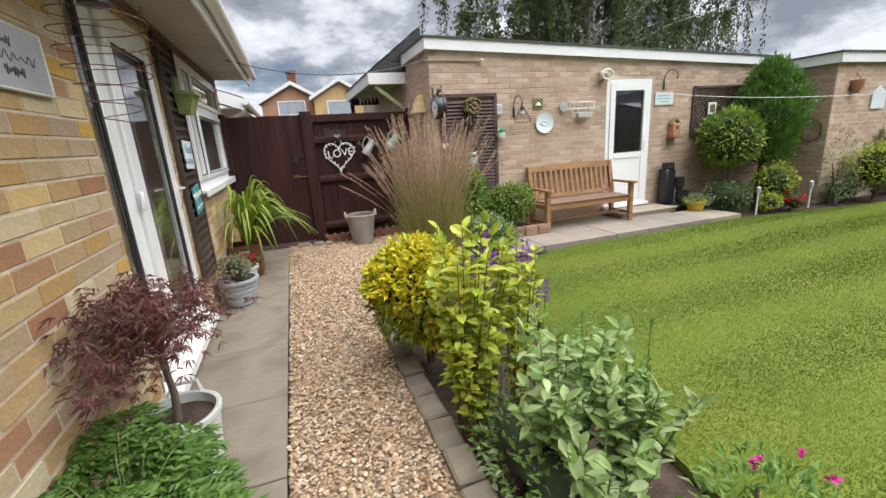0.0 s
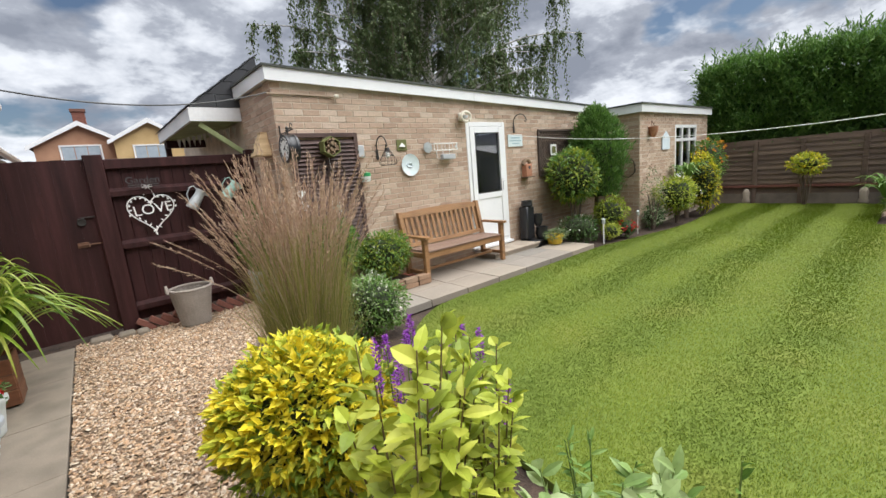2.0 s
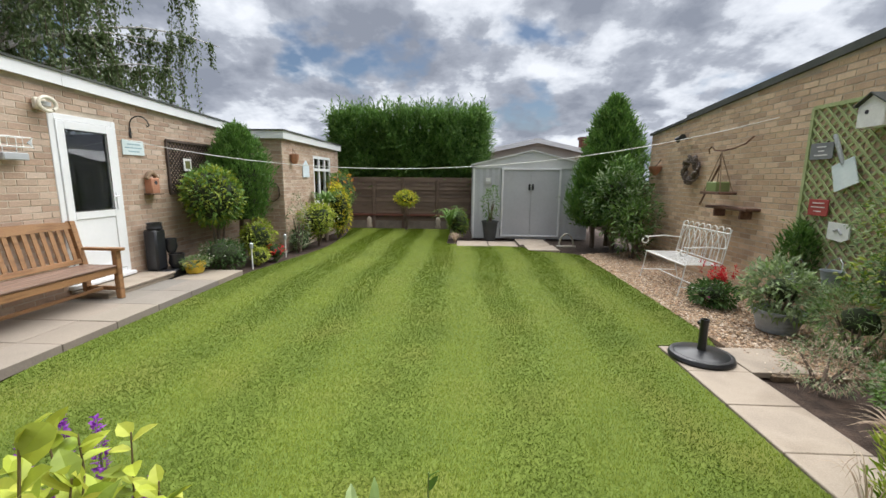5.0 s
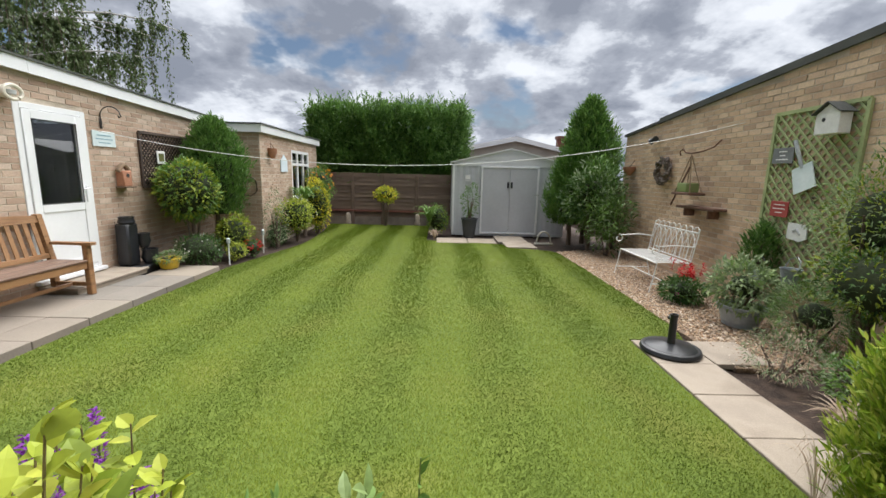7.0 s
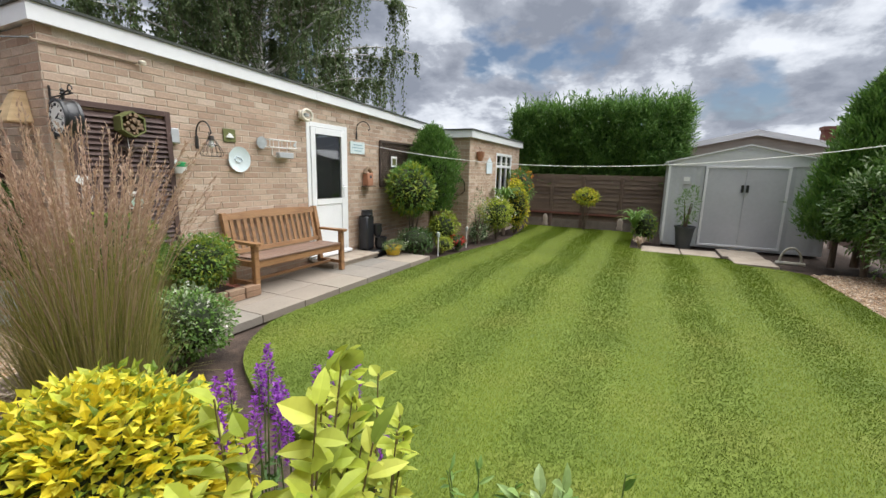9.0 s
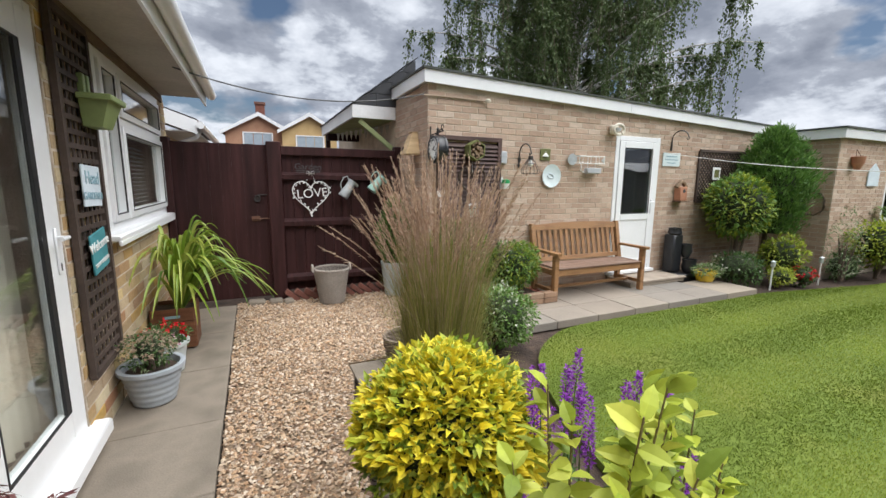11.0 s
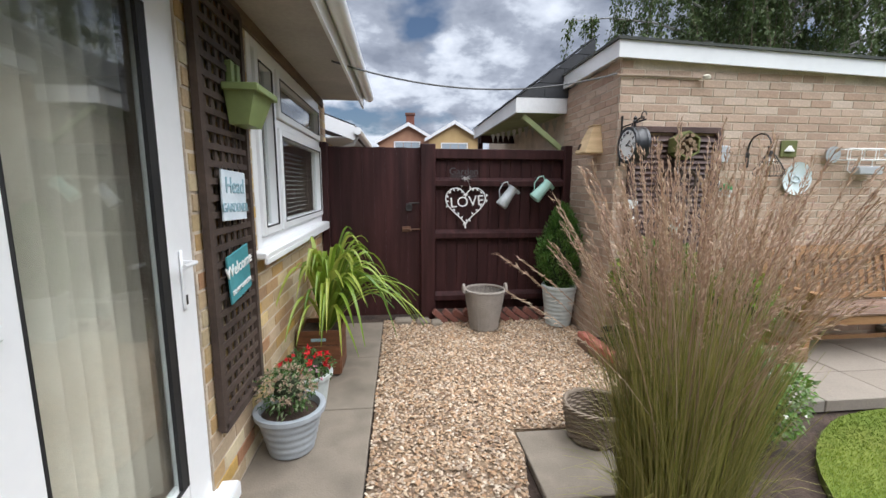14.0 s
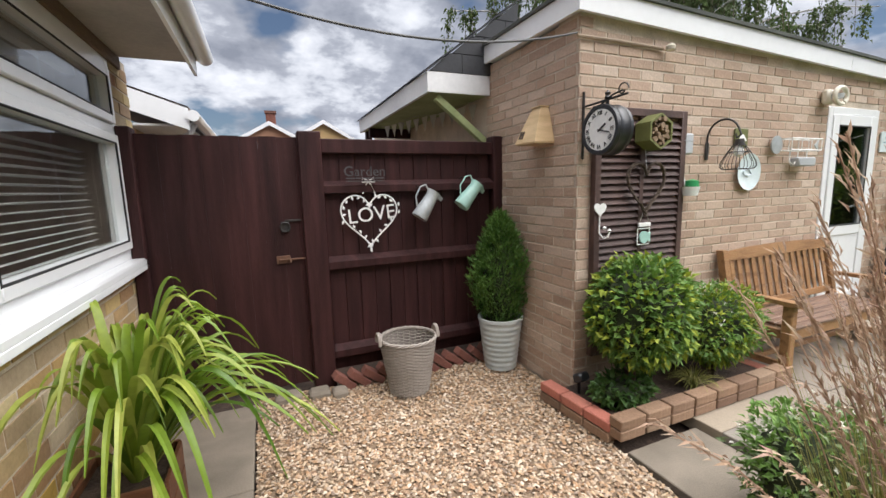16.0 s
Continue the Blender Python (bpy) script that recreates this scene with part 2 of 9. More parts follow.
# ---- geometry helpers ----
class Geo:
    """A heap of vertices and faces that becomes one mesh."""

    def __init__(self):
        self.v, self.f = [], []

    def add(self, verts, faces):
        n = len(self.v)
        self.v.extend(tuple(p) for p in verts)
        self.f.extend(tuple(i + n for i in q) for q in faces)
        return self

    def box(self, x0, x1, y0, y1, z0, z1, b=0.0, m=None):
        """A box, with its edges cut off by b."""
        if b <= 0:
            vs = [(x, y, z) for x in (x0, x1) for y in (y0, y1) for z in (z0, z1)]
            fs = [(0, 1, 3, 2), (4, 6, 7, 5), (0, 4, 5, 1), (2, 3, 7, 6), (0, 2, 6, 4), (1, 5, 7, 3)]
        else:
            b = min(b, (x1 - x0) * 0.45, (y1 - y0) * 0.45, (z1 - z0) * 0.45)
            bm = bmesh.new()
            bmesh.ops.create_cube(bm, size=1, matrix=Matrix.LocRotScale(((x0 + x1) / 2, (y0 + y1) / 2, (z0 + z1) / 2), None, (x1 - x0, y1 - y0, z1 - z0)))
            bmesh.ops.bevel(bm, geom=bm.edges[:], offset=b, segments=1, affect="EDGES")
            bm.verts.index_update()
            vs, fs = [v.co.copy() for v in bm.verts], [[v.index for v in f.verts] for f in bm.faces]
            bm.free()
        if m is not None:
            vs = [m @ Vector(p) for p in vs]
        return self.add(vs, fs)

    def tube(self, pts, r, n=6, closed=False):
        """A round bar along pts; r one radius or one for each point."""
        pts = [Vector(p) for p in pts]
        k = len(pts)
        rs = r if isinstance(r, (list, tuple)) else [r] * k
        vs, up = [], None
        for i, p in enumerate(pts):
            a, c = (pts[i - 1], pts[(i + 1) % k]) if closed else (pts[max(i - 1, 0)], pts[min(i + 1, k - 1)])
            d = (c - a)
            d = d.normalized() if d.length > 1e-9 else Vector((0, 0, 1))
            if up is None:
                up = Vector((0, 0, 1)) if abs(d.z) < 0.9 else Vector((1, 0, 0))
            s = d.cross(up)
            s = s.normalized() if s.length > 1e-6 else d.orthogonal().normalized()
            up = s.cross(d).normalized()
            vs += [p + rs[i] * (math.cos(2 * math.pi * j / n) * s + math.sin(2 * math.pi * j / n) * up) for j in range(n)]
        fs = []
        for i in range(k if closed else k - 1):
            q = (i + 1) % k
            fs += [(i * n + j, i * n + (j + 1) % n, q * n + (j + 1) % n, q * n + j) for j in range(n)]
        if not closed:
            fs += [tuple(range(n - 1, -1, -1)), tuple((k - 1) * n + j for j in range(n))]
        return self.add(vs, fs)

    def lathe(self, prof, at=(0, 0, 0), n=24, squash=(1, 1)):
        """A turned body: prof is (radius, height) from the bottom up."""
        vs = [(at[0] + squash[0] * r * math.cos(2 * math.pi * j / n), at[1] + squash[1] * r * math.sin(2 * math.pi * j / n), at[2] + z) for r, z in prof for j in range(n)]
        fs = [(i * n + j, i * n + (j + 1) % n, (i + 1) * n + (j + 1) % n, (i + 1) * n + j) for i in range(len(prof) - 1) for j in range(n)]
        if prof[0][0] > 1e-4:
            fs.append(tuple(range(n - 1, -1, -1)))
        if prof[-1][0] > 1e-4:
            fs.append(tuple((len(prof) - 1) * n + j for j in range(n)))
        return self.add(vs, fs)

    def prism(self, outline, m, depth):
        """A flat outline (x, y) made depth thick along its z, and set by m."""
        n = len(outline)
        vs = [m @ Vector((x, y, z)) for z in (0, depth) for x, y in outline]
        fs = [tuple(range(n - 1, -1, -1)), tuple(range(n, 2 * n))] + [(i, (i + 1) % n, n + (i + 1) % n, n + i) for i in range(n)]
        return self.add(vs, fs)

    def mesh(self, name, mat):
        me = bpy.data.meshes.new(name)
        me.from_pydata(self.v, [], self.f)
        me.materials.append(mat)
        me.update()
        return me


def smooth(me, angle=40):
    me.shade_smooth()
    me.set_sharp_from_angle(angle=radians(angle))


def thing(name, label, category, at=(0, 0, 0), turn=0.0, group="", kind=""):
    ob = new(name)
    ob.empty_display_size = 0.1
    ob.matrix_world = pose(*at, 0, 0, turn)
    return tagged(ob, label, category, group, kind)


def part(name, geo, mat, parent, label="", soft=True):
    me = geo.mesh(name, mat) if isinstance(geo, Geo) else geo
    if soft:
        smooth(me)
    ob = new(name, me)
    ob.parent = parent
    if name in ("stems", "stalks", "flower_spikes", "flowers", "plumes", "twig_mass", "inner_mass", "sprays", "leaves", "blades"):
        tagged(ob, kind="stuff")
    return tagged(ob, label) if label else ob


def solo(name, geo, mat, label, category="", group="", kind="", soft=True, at=(0, 0, 0), turn=0.0):
    me = geo.mesh(name, mat) if isinstance(geo, Geo) else geo
    if soft:
        smooth(me)
    ob = new(name, me)
    ob.matrix_world = pose(*at, 0, 0, turn)
    return tagged(ob, label, category, group, kind)


def array_mesh(name, verts, faces, mat):
    me = bpy.data.meshes.new(name)
    me.from_pydata(np.asarray(verts).reshape(-1, 3), [], np.asarray(faces))
    me.materials.append(mat)
    return me


def leaf_mesh(name, mat, at, way, length, width, rng, fold=0.25, droop=0.25, spread=0.7, rounded=False):
    """Folded pointed leaves: one at each place in at, growing about along way."""
    n = len(at)
    d = way + rng.normal(0, spread, (n, 3))
    d /= np.linalg.norm(d, axis=1, keepdims=True) + 1e-9
    side = np.cross(d, rng.normal(0, 1, (n, 3)) * 0.5 + np.array([0, 0, 1.0]))
    side /= np.linalg.norm(side, axis=1, keepdims=True) + 1e-9
    up = np.cross(side, d)
    up *= np.where(up[:, 2:3] < 0, -1, 1)
    L = (length * rng.uniform(0.65, 1.25, n))[:, None]
    Wd = (width * rng.uniform(0.75, 1.2, n))[:, None]
    if rounded:
        rows = [at]
        for u, w in ((0.16, 0.62), (0.45, 1.0), (0.76, 0.68)):
            mid = at + d * L * u - up * L * droop * u * u
            rows += [mid + side * Wd * 0.5 * w + up * Wd * fold * w, mid, mid - side * Wd * 0.5 * w + up * Wd * fold * w]
        v = np.stack(rows + [at + d * L - up * L * droop], 1)
        q = [[0, 2, 1], [0, 3, 2], [8, 10, 7], [8, 9, 10]]
        for k in (1, 4):
            q += [[k, k + 1, k + 4], [k, k + 4, k + 3], [k + 1, k + 2, k + 5], [k + 1, k + 5, k + 4]]
        return array_mesh(name, v, (np.arange(n)[:, None, None] * 11 + np.array(q)[None]).reshape(-1, 3), mat)
    v = np.stack([at, at + d * L * 0.42 + side * Wd * 0.5 + up * Wd * fold, at + d * L * 0.5, at + d * L * 0.42 - side * Wd * 0.5 + up * Wd * fold,
                  at + d * L - up * L * droop], 1)
    q = np.array([[0, 2, 1], [0, 3, 2], [2, 4, 1], [2, 3, 4]])
    f = (np.arange(n)[:, None, None] * 5 + q[None]).reshape(-1, 3)
    return array_mesh(name, v, f, mat)


def shell_points(n, radii, rng, lumps=7, lump=0.18, depth=0.25, low=-1.0):
    """Places in the outer layer of an uneven rounded crown of the given radii, and the way out from its middle."""
    d = rng.normal(0, 1, (n, 3))
    d /= np.linalg.norm(d, axis=1, keepdims=True)
    d = d[d[:, 2] > low]
    knots = rng.normal(0, 1, (lumps, 3))
    knots /= np.linalg.norm(knots, axis=1, keepdims=True)
    k = np.clip((d @ knots.T).max(1), 0, 1) ** 6
    r = (1 - lump + 1.6 * lump * k) * (1 - depth * rng.uniform(0, 1, len(d)) ** 1.5)
    return d * r[:, None] * np.array(radii), d

# ---- structure ----
WALL_X, GARAGE_Y, GARAGE_X, FENCE_Y, RIGHT_Y = -0.88, 5.93, 1.99, 6.98, -2.9
COURSE, BRICK_L, BRICK_H = 0.075, 0.215, 0.065


def wall_block(name, x0, x1, y0, y1, z0, z1, holes=(), along="y", mat="mortar", label=""):
    """A wall with thickness and openings that go through it; holes are (a0, a1, z0, z1) along its length."""
    g = Geo()
    a0, a1 = (y0, y1) if along == "y" else (x0, x1)
    us = sorted({a0, a1, *[h[0] for h in holes], *[h[1] for h in holes]})
    for u0, u1 in zip(us, us[1:]):
        spans, mid = [(z0, z1)], (u0 + u1) / 2
        for h in holes:
            if h[0] < mid < h[1]:
                spans = [s for a, b in spans for s in ((a, min(b, h[2])), (max(a, h[3]), b)) if s[1] - s[0] > 1e-4]
        for a, b in spans:
            g.box(*((x0, x1, u0, u1) if along == "y" else (u0, u1, y0, y1)), a, b)
    return solo(name, g, M[mat], label, "wall", kind="structure", soft=False)


def brick_face(parent, piece_mat, rest_mat, at, along, out, a0, a1, z0, top, holes=(), near=None, proud=0.004, seed=1, big=1.0):
    """A stretcher-bond face of bricks laid on a wall: at + along * a is the line of the face, out its normal; top(a) its height. Those in near (a0, a1, z0, z1) are pieces."""
    rng = random.Random(seed)
    COURSE, BRICK_L, BRICK_H = 0.075 * big, 0.225 * big - 0.01, 0.075 * big - 0.01
    A, N = Vector(along), Vector(out)
    base = Geo().box(-BRICK_L / 2, BRICK_L / 2, -0.02, proud, -BRICK_H / 2, BRICK_H / 2, 0.004).mesh("brick", piece_mat)
    turn = Matrix((A, N, Vector((0, 0, 1)))).transposed().to_4x4()
    rest, count, row = Geo(), 0, 0
    z = z0 + COURSE / 2
    while z < z0 + 5:
        a = a0 - (0.1125 if row % 2 else 0) - BRICK_L / 2
        while a < a1 + 0.12:
            lo, hi = max(a - BRICK_L / 2, a0), min(a + BRICK_L / 2, a1)
            mid = (lo + hi) / 2
            if hi - lo > 0.03 and z + BRICK_H / 2 < top(mid):
                for h in holes:
                    if h[2] - 0.03 < z < h[3] + 0.03:
                        if lo < h[0] < hi:
                            hi = h[0]
                        elif lo < h[1] < hi:
                            lo = h[1]
                        elif h[0] <= lo and hi <= h[1]:
                            hi = lo
                w = hi - lo
                if w > 0.03:
                    mid = (lo + hi) / 2
                    dp = rng.uniform(-0.0015, 0.0025)
                    p = Vector(at) + A * mid + N * dp
                    p.z = z
                    full = w > BRICK_L - 0.002
                    if near and full and near[0] < mid < near[1] and near[2] < z < near[3] and count < 300:
                        ob = new("brick", base)
                        ob.parent = parent
                        ob.matrix_basis = Matrix.Translation(p) @ turn
                        count += 1
                    else:
                        q = [p + A * sx * (w / 2 - (0.003 if n > 0 else 0)) + N * n + Vector((0, 0, sz * (BRICK_H / 2 - (0.003 if n > 0 else 0)))) for n in (-0.01, proud) for sx, sz in ((-1, -1), (1, -1), (1, 1), (-1, 1))]
                        rest.add(q, [(4, 5, 6, 7), (0, 1, 5, 4), (1, 2, 6, 5), (2, 3, 7, 6), (3, 0, 4, 7)])
            a += BRICK_L + 0.01
        z += COURSE
        row += 1
    ob = part("brickwork", rest, rest_mat, parent, soft=False)
    tagged(ob, kind="stuff")


# house: an openable glazed door and a two-light window
DOOR = (2.67, 4.04, 0.12, 2.40)
WINDOW = (4.82, 6.98, 1.16, 2.45)
HOUSE_TOP = 2.53
wall_house = wall_block("wall_house", WALL_X - 0.28, WALL_X, -4.0, 7.4, -0.1, HOUSE_TOP, [DOOR, WINDOW], "y", "mortar", "yellow multi-stock brick wall of the bungalow")
wall_house_end = wall_block("wall_house_end", -6.0, WALL_X - 0.28, 7.12, 7.4, -0.1, HOUSE_TOP, (), "x", "mortar", "brick end wall of the bungalow")
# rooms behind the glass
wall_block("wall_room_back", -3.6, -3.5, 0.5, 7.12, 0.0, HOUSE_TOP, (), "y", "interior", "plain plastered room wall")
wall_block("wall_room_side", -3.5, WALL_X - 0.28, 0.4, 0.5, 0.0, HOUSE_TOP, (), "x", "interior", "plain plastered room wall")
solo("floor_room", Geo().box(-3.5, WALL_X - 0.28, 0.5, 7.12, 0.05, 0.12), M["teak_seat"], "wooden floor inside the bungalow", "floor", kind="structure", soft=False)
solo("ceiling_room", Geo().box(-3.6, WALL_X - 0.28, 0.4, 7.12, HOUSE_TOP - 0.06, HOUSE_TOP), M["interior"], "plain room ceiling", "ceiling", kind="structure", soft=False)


M["frieze"] = material("weathered_brown_timber", [(0.115, 0.072, 0.042), (0.17, 0.112, 0.07), (0.09, 0.058, 0.038)], 0.75, "", 45, 3, 0.3, 0.3, stretch=(6, 0.6, 6))
# grey-beige soffit paint, taken darker to hold the shade under the eaves
M["soffit"] = material("shade_darkened_soffit_paint", [(0.36, 0.325, 0.285), (0.44, 0.40, 0.355)], 0.7, "", 30, 1.5, 0.15, 0.15)


def house_roof():
    r = thing("roof_house", "low-pitched tiled bungalow roof with white eaves", "roof", kind="structure")
    part("soffit", Geo().box(-1.2, -0.42, -4.0, 7.2, HOUSE_TOP, HOUSE_TOP + 0.02), M["soffit"], r, "grey-beige soffit board, colour darkened for the eaves shade", soft=False)
    part("frieze_board", Geo().box(WALL_X + 0.001, WALL_X + 0.024, 2.5, 7.2, HOUSE_TOP - 0.085, HOUSE_TOP - 0.001, 0.004), M["frieze"], r, "brown timber board above the openings", soft=False)
    part("fascia", Geo().box(-0.42, -0.40, -4.0, 7.2, HOUSE_TOP - 0.09, HOUSE_TOP + 0.09), M["upvc"], r, "white fascia board", soft=False)
    g = Geo()
    n = 9
    prof = [(-0.40 + 0.056 + 0.055 * math.cos(math.pi + math.pi * i / n), HOUSE_TOP + 0.05 - 0.06 * math.sin(math.pi * i / n)) for i in range(n + 1)]
    prof += [(x * 0.94 - 0.02, z + 0.006) for x, z in reversed(prof)]
    k = len(prof)
    g.add([(x, y, z) for y in (-4.0, 7.22) for x, z in prof], [(i, (i + 1) % k, k + (i + 1) % k, k + i) for i in range(k)] + [tuple(range(k)), tuple(range(2 * k - 1, k - 1, -1))])
    part("gutter", g, M["upvc"], r, "white half-round plastic gutter")
    t = Geo()
    for i in range(14):
        x0, x1 = -0.36 - 0.3 * i, -0.36 - 0.3 * (i + 1)
        z0 = HOUSE_TOP + 0.08 + 0.13 * i
        t.add([(x0, -4, z0), (x0, 7.25, z0), (x1, 7.25, z0 + 0.15), (x1, -4, z0 + 0.15), (x0, -4, z0 - 0.03), (x0, 7.25, z0 - 0.03)], [(0, 1, 2, 3), (4, 5, 1, 0)])
    part("tiles", t, M["tile_roof"], r, soft=False)
    part("barge_board", Geo().prism([(-0.34, HOUSE_TOP), (-0.34, HOUSE_TOP + 0.17), (-4.5, HOUSE_TOP + 2.0), (-4.5, HOUSE_TOP + 1.8)], pose(0, 7.24, 0, 90, 0, 0), 0.03), M["upvc"], r, soft=False)


house_roof()

# garage: a flat felt roof that falls away along its length
def garage_top(x):
    return 2.70 - 0.034 * (x - 1.99)


GDOOR = (5.02, 5.96, 0.2, 2.27)
wall_garage = wall_block("wall_garage", GARAGE_X, 9.0, GARAGE_Y, GARAGE_Y + 0.22, -0.1, 2.46, [GDOOR], "x", "mortar", "buff brick front wall of the garage")
solo("wall_garage_top", Geo().add([(x, y, z) for x in (GARAGE_X, 9.0) for y in (GARAGE_Y, GARAGE_Y + 0.22) for z in (2.46, garage_top(x) + 0.02)],
                                   [(0, 1, 3, 2), (4, 6, 7, 5), (0, 4, 5, 1), (2, 3, 7, 6), (0, 2, 6, 4), (1, 5, 7, 3)]), M["mortar"], "sloping head of the garage wall", "wall", kind="structure", soft=False)
wall_garage_side = wall_block("wall_garage_side", GARAGE_X, GARAGE_X + 0.22, GARAGE_Y + 0.22, 11.5, -0.1, 2.7, (), "y", "mortar", "buff brick side wall of the garage")
wall_block("wall_garage_back", GARAGE_X + 0.22, 9.0, 11.3, 11.5, -0.1, 2.4, (), "x", "mortar", "back wall of the garage")
wall_block("wall_garage_inner", 8.9, 9.0, GARAGE_Y + 0.22, 11.3, -0.1, 2.4, (), "y", "interior", "inner garage wall")
solo("floor_garage", Geo().box(GARAGE_X + 0.22, 8.9, GARAGE_Y + 0.22, 11.3, 0.0, 0.15), M["slab"], "concrete garage floor", "floor", kind="structure", soft=False)


def garage_roof():
    r = thing("roof_garage", "flat felted garage roof with white fascia boards", "roof", kind="structure")
    x0, x1, y0, y1 = GARAGE_X - 0.07, 8.96, GARAGE_Y - 0.07, 11.6
    z0, z1 = garage_top(x0), garage_top(x1)
    part("felt", Geo().add([(x0 - 0.02, y0 - 0.02, z0 + 0.17), (x1, y0 - 0.02, z1 + 0.17), (x1, y1, z1 + 0.17), (x0 - 0.02, y1, z0 + 0.17),
                            (x0 - 0.02, y0 - 0.02, z0 + 0.145), (x1, y0 - 0.02, z1 + 0.145), (x1, y1, z1 + 0.145), (x0 - 0.02, y1, z0 + 0.145)],
                           [(0, 1, 2, 3), (7, 6, 5, 4), (0, 4, 5, 1), (3, 7, 4, 0), (1, 5, 6, 2), (2, 6, 7, 3)]), M["felt"], r, "dark roofing felt", soft=False)
    part("deck", Geo().add([(x0 + 0.03, y0 + 0.03, z0 + 0.14), (x1, y0 + 0.03, z1 + 0.14), (x1, y1, z1 + 0.14), (x0 + 0.03, y1, z0 + 0.14),
                            (x0 + 0.03, y0 + 0.03, z0 + 0.02), (x1, y0 + 0.03, z1 + 0.02), (x1, y1, z1 + 0.02), (x0 + 0.03, y1, z0 + 0.02)],
                           [(0, 1, 2, 3), (7, 6, 5, 4), (0, 4, 5, 1), (3, 7, 4, 0), (1, 5, 6, 2), (2, 6, 7, 3)]), M["white_paint"], r, soft=False)
    for a, b in ((x0, 5.2), (5.205, x1)):
        za, zb = garage_top(a), garage_top(b)
        part("fascia", Geo().add([(a, y0, za), (b, y0, zb), (b, y0, zb + 0.15), (a, y0, za + 0.15), (a, y0 + 0.025, za), (b, y0 + 0.025, zb), (b, y0 + 0.025, zb + 0.15), (a, y0 + 0.025, za + 0.15)],
                                 [(0, 1, 2, 3), (7, 6, 5, 4), (0, 4, 5, 1), (3, 2, 6, 7), (0, 3, 7, 4), (1, 5, 6, 2)]), M["upvc"], r, "white fascia board", soft=False)
    part("fascia", Geo().box(x0, x0 + 0.025, y0 + 0.027, 7.4, z0, z0 + 0.15), M["upvc"], r, "white fascia board", soft=False)


garage_roof()

# brick garden room that stands forward of the garage
OFF_X, OFF_Y, OFF_END, OFF_TOP = 8.95, 4.9, 12.85, 2.36
OWIN = (10.75, 12.1, 0.9, 2.1)
wall_room_side = wall_block("wall_garden_room_side", OFF_X, OFF_X + 0.22, OFF_Y + 0.22, GARAGE_Y, -0.1, OFF_TOP, (), "y", "mortar", "buff brick side wall of the garden room")
wall_room_front = wall_block("wall_garden_room", OFF_X, OFF_END, OFF_Y, OFF_Y + 0.22, -0.1, OFF_TOP, [OWIN], "x", "mortar", "buff brick front wall of the garden room")
wall_block("wall_garden_room_end", OFF_END - 0.22, OFF_END, OFF_Y + 0.22, 8.0, -0.1, OFF_TOP, (), "y", "mortar", "brick end wall of the garden room")
wall_block("wall_garden_room_back", OFF_X + 0.3, OFF_END - 0.22, 7.9, 8.0, -0.1, OFF_TOP, (), "x", "interior", "inner wall of the garden room")


def room_roof():
    r = thing("roof_garden_room", "flat felted roof with white fascia", "roof", kind="structure")
    x0, x1, y0, y1, z = OFF_X - 0.08, OFF_END + 0.08, OFF_Y - 0.08, 8.1, OFF_TOP
    part("deck", Geo().box(x0 + 0.03, x1, y0 + 0.03, y1, z + 0.005, z + 0.13), M["white_paint"], r, soft=False)
    part("felt", Geo().box(x0 - 0.02, x1 + 0.02, y0 - 0.02, y1, z + 0.135, z + 0.165), M["felt"], r, "dark roofing felt", soft=False)
    part("fascia", Geo().box(x0, x1, y0, y0 + 0.025, z - 0.02, z + 0.134), M["upvc"], r, soft=False)
    part("fascia", Geo().box(x0, x0 + 0.025, y0 + 0.027, y1, z - 0.02, z + 0.134), M["upvc"], r, soft=False)


room_roof()


# neighbour's gable wall on the other side of the lawn
def right_top(x):
    return 2.50 + 0.085 * (9.6 - x) + (0.06 if x < 8.2 else 0.0)


def gable_wall():
    g = Geo()
    xs = [9.6, 8.2, -3.0]
    for a, b in zip(xs, xs[1:]):
        za, zb = 2.50 + 0.085 * (9.6 - a), 2.50 + 0.085 * (9.6 - b)
        g.add([(x, y, z) for x, zt in ((a, za), (b, zb)) for y in (RIGHT_Y - 0.25, RIGHT_Y) for z in (-0.1, zt)],
              [(0, 1, 3, 2), (4, 6, 7, 5), (0, 4, 5, 1), (2, 3, 7, 6), (0, 2, 6, 4), (1, 5, 7, 3)])
    w = solo("wall_neighbour", g, M["mortar"], "brown brick gable wall of the neighbouring building", "wall", kind="structure", soft=False)
    r = thing("roof_neighbour", "low mono-pitch roof with a dark edge trim", "roof", kind="structure")
    for a, b, lift, thick in ((9.65, 8.2, 0.0, 0.05), (8.2, -3.0, 0.0, 0.09)):
        za, zb = 2.50 + 0.085 * (9.6 - a) + lift, 2.50 + 0.085 * (9.6 - b) + lift
        part("edge_trim", Geo().add([(x, y, z) for x, zt in ((a, za), (b, zb)) for y in (RIGHT_Y - 4.0, RIGHT_Y + 0.04) for z in (zt, zt + thick)],
                                    [(0, 1, 3, 2), (4, 6, 7, 5), (0, 4, 5, 1), (2, 3, 7, 6), (0, 2, 6, 4), (1, 5, 7, 3)]), M["felt"], r, soft=False)
    return w


wall_neighbour = gable_wall()
wall_block("wall_neighbour_end", 9.38, 9.6, RIGHT_Y - 4.0, RIGHT_Y - 0.25, -0.1, 2.48, (), "y", "mortar", "brick end wall of the neighbouring building")

# ground
g = Geo()
g.add([(-900, -900, -0.06), (900, -900, -0.06), (900, 900, -0.06), (-900, 900, -0.06)], [(0, 1, 2, 3)])
solo("ground", g, M["soil"], "dark garden soil that runs on under everything", "ground", kind="structure", soft=False)


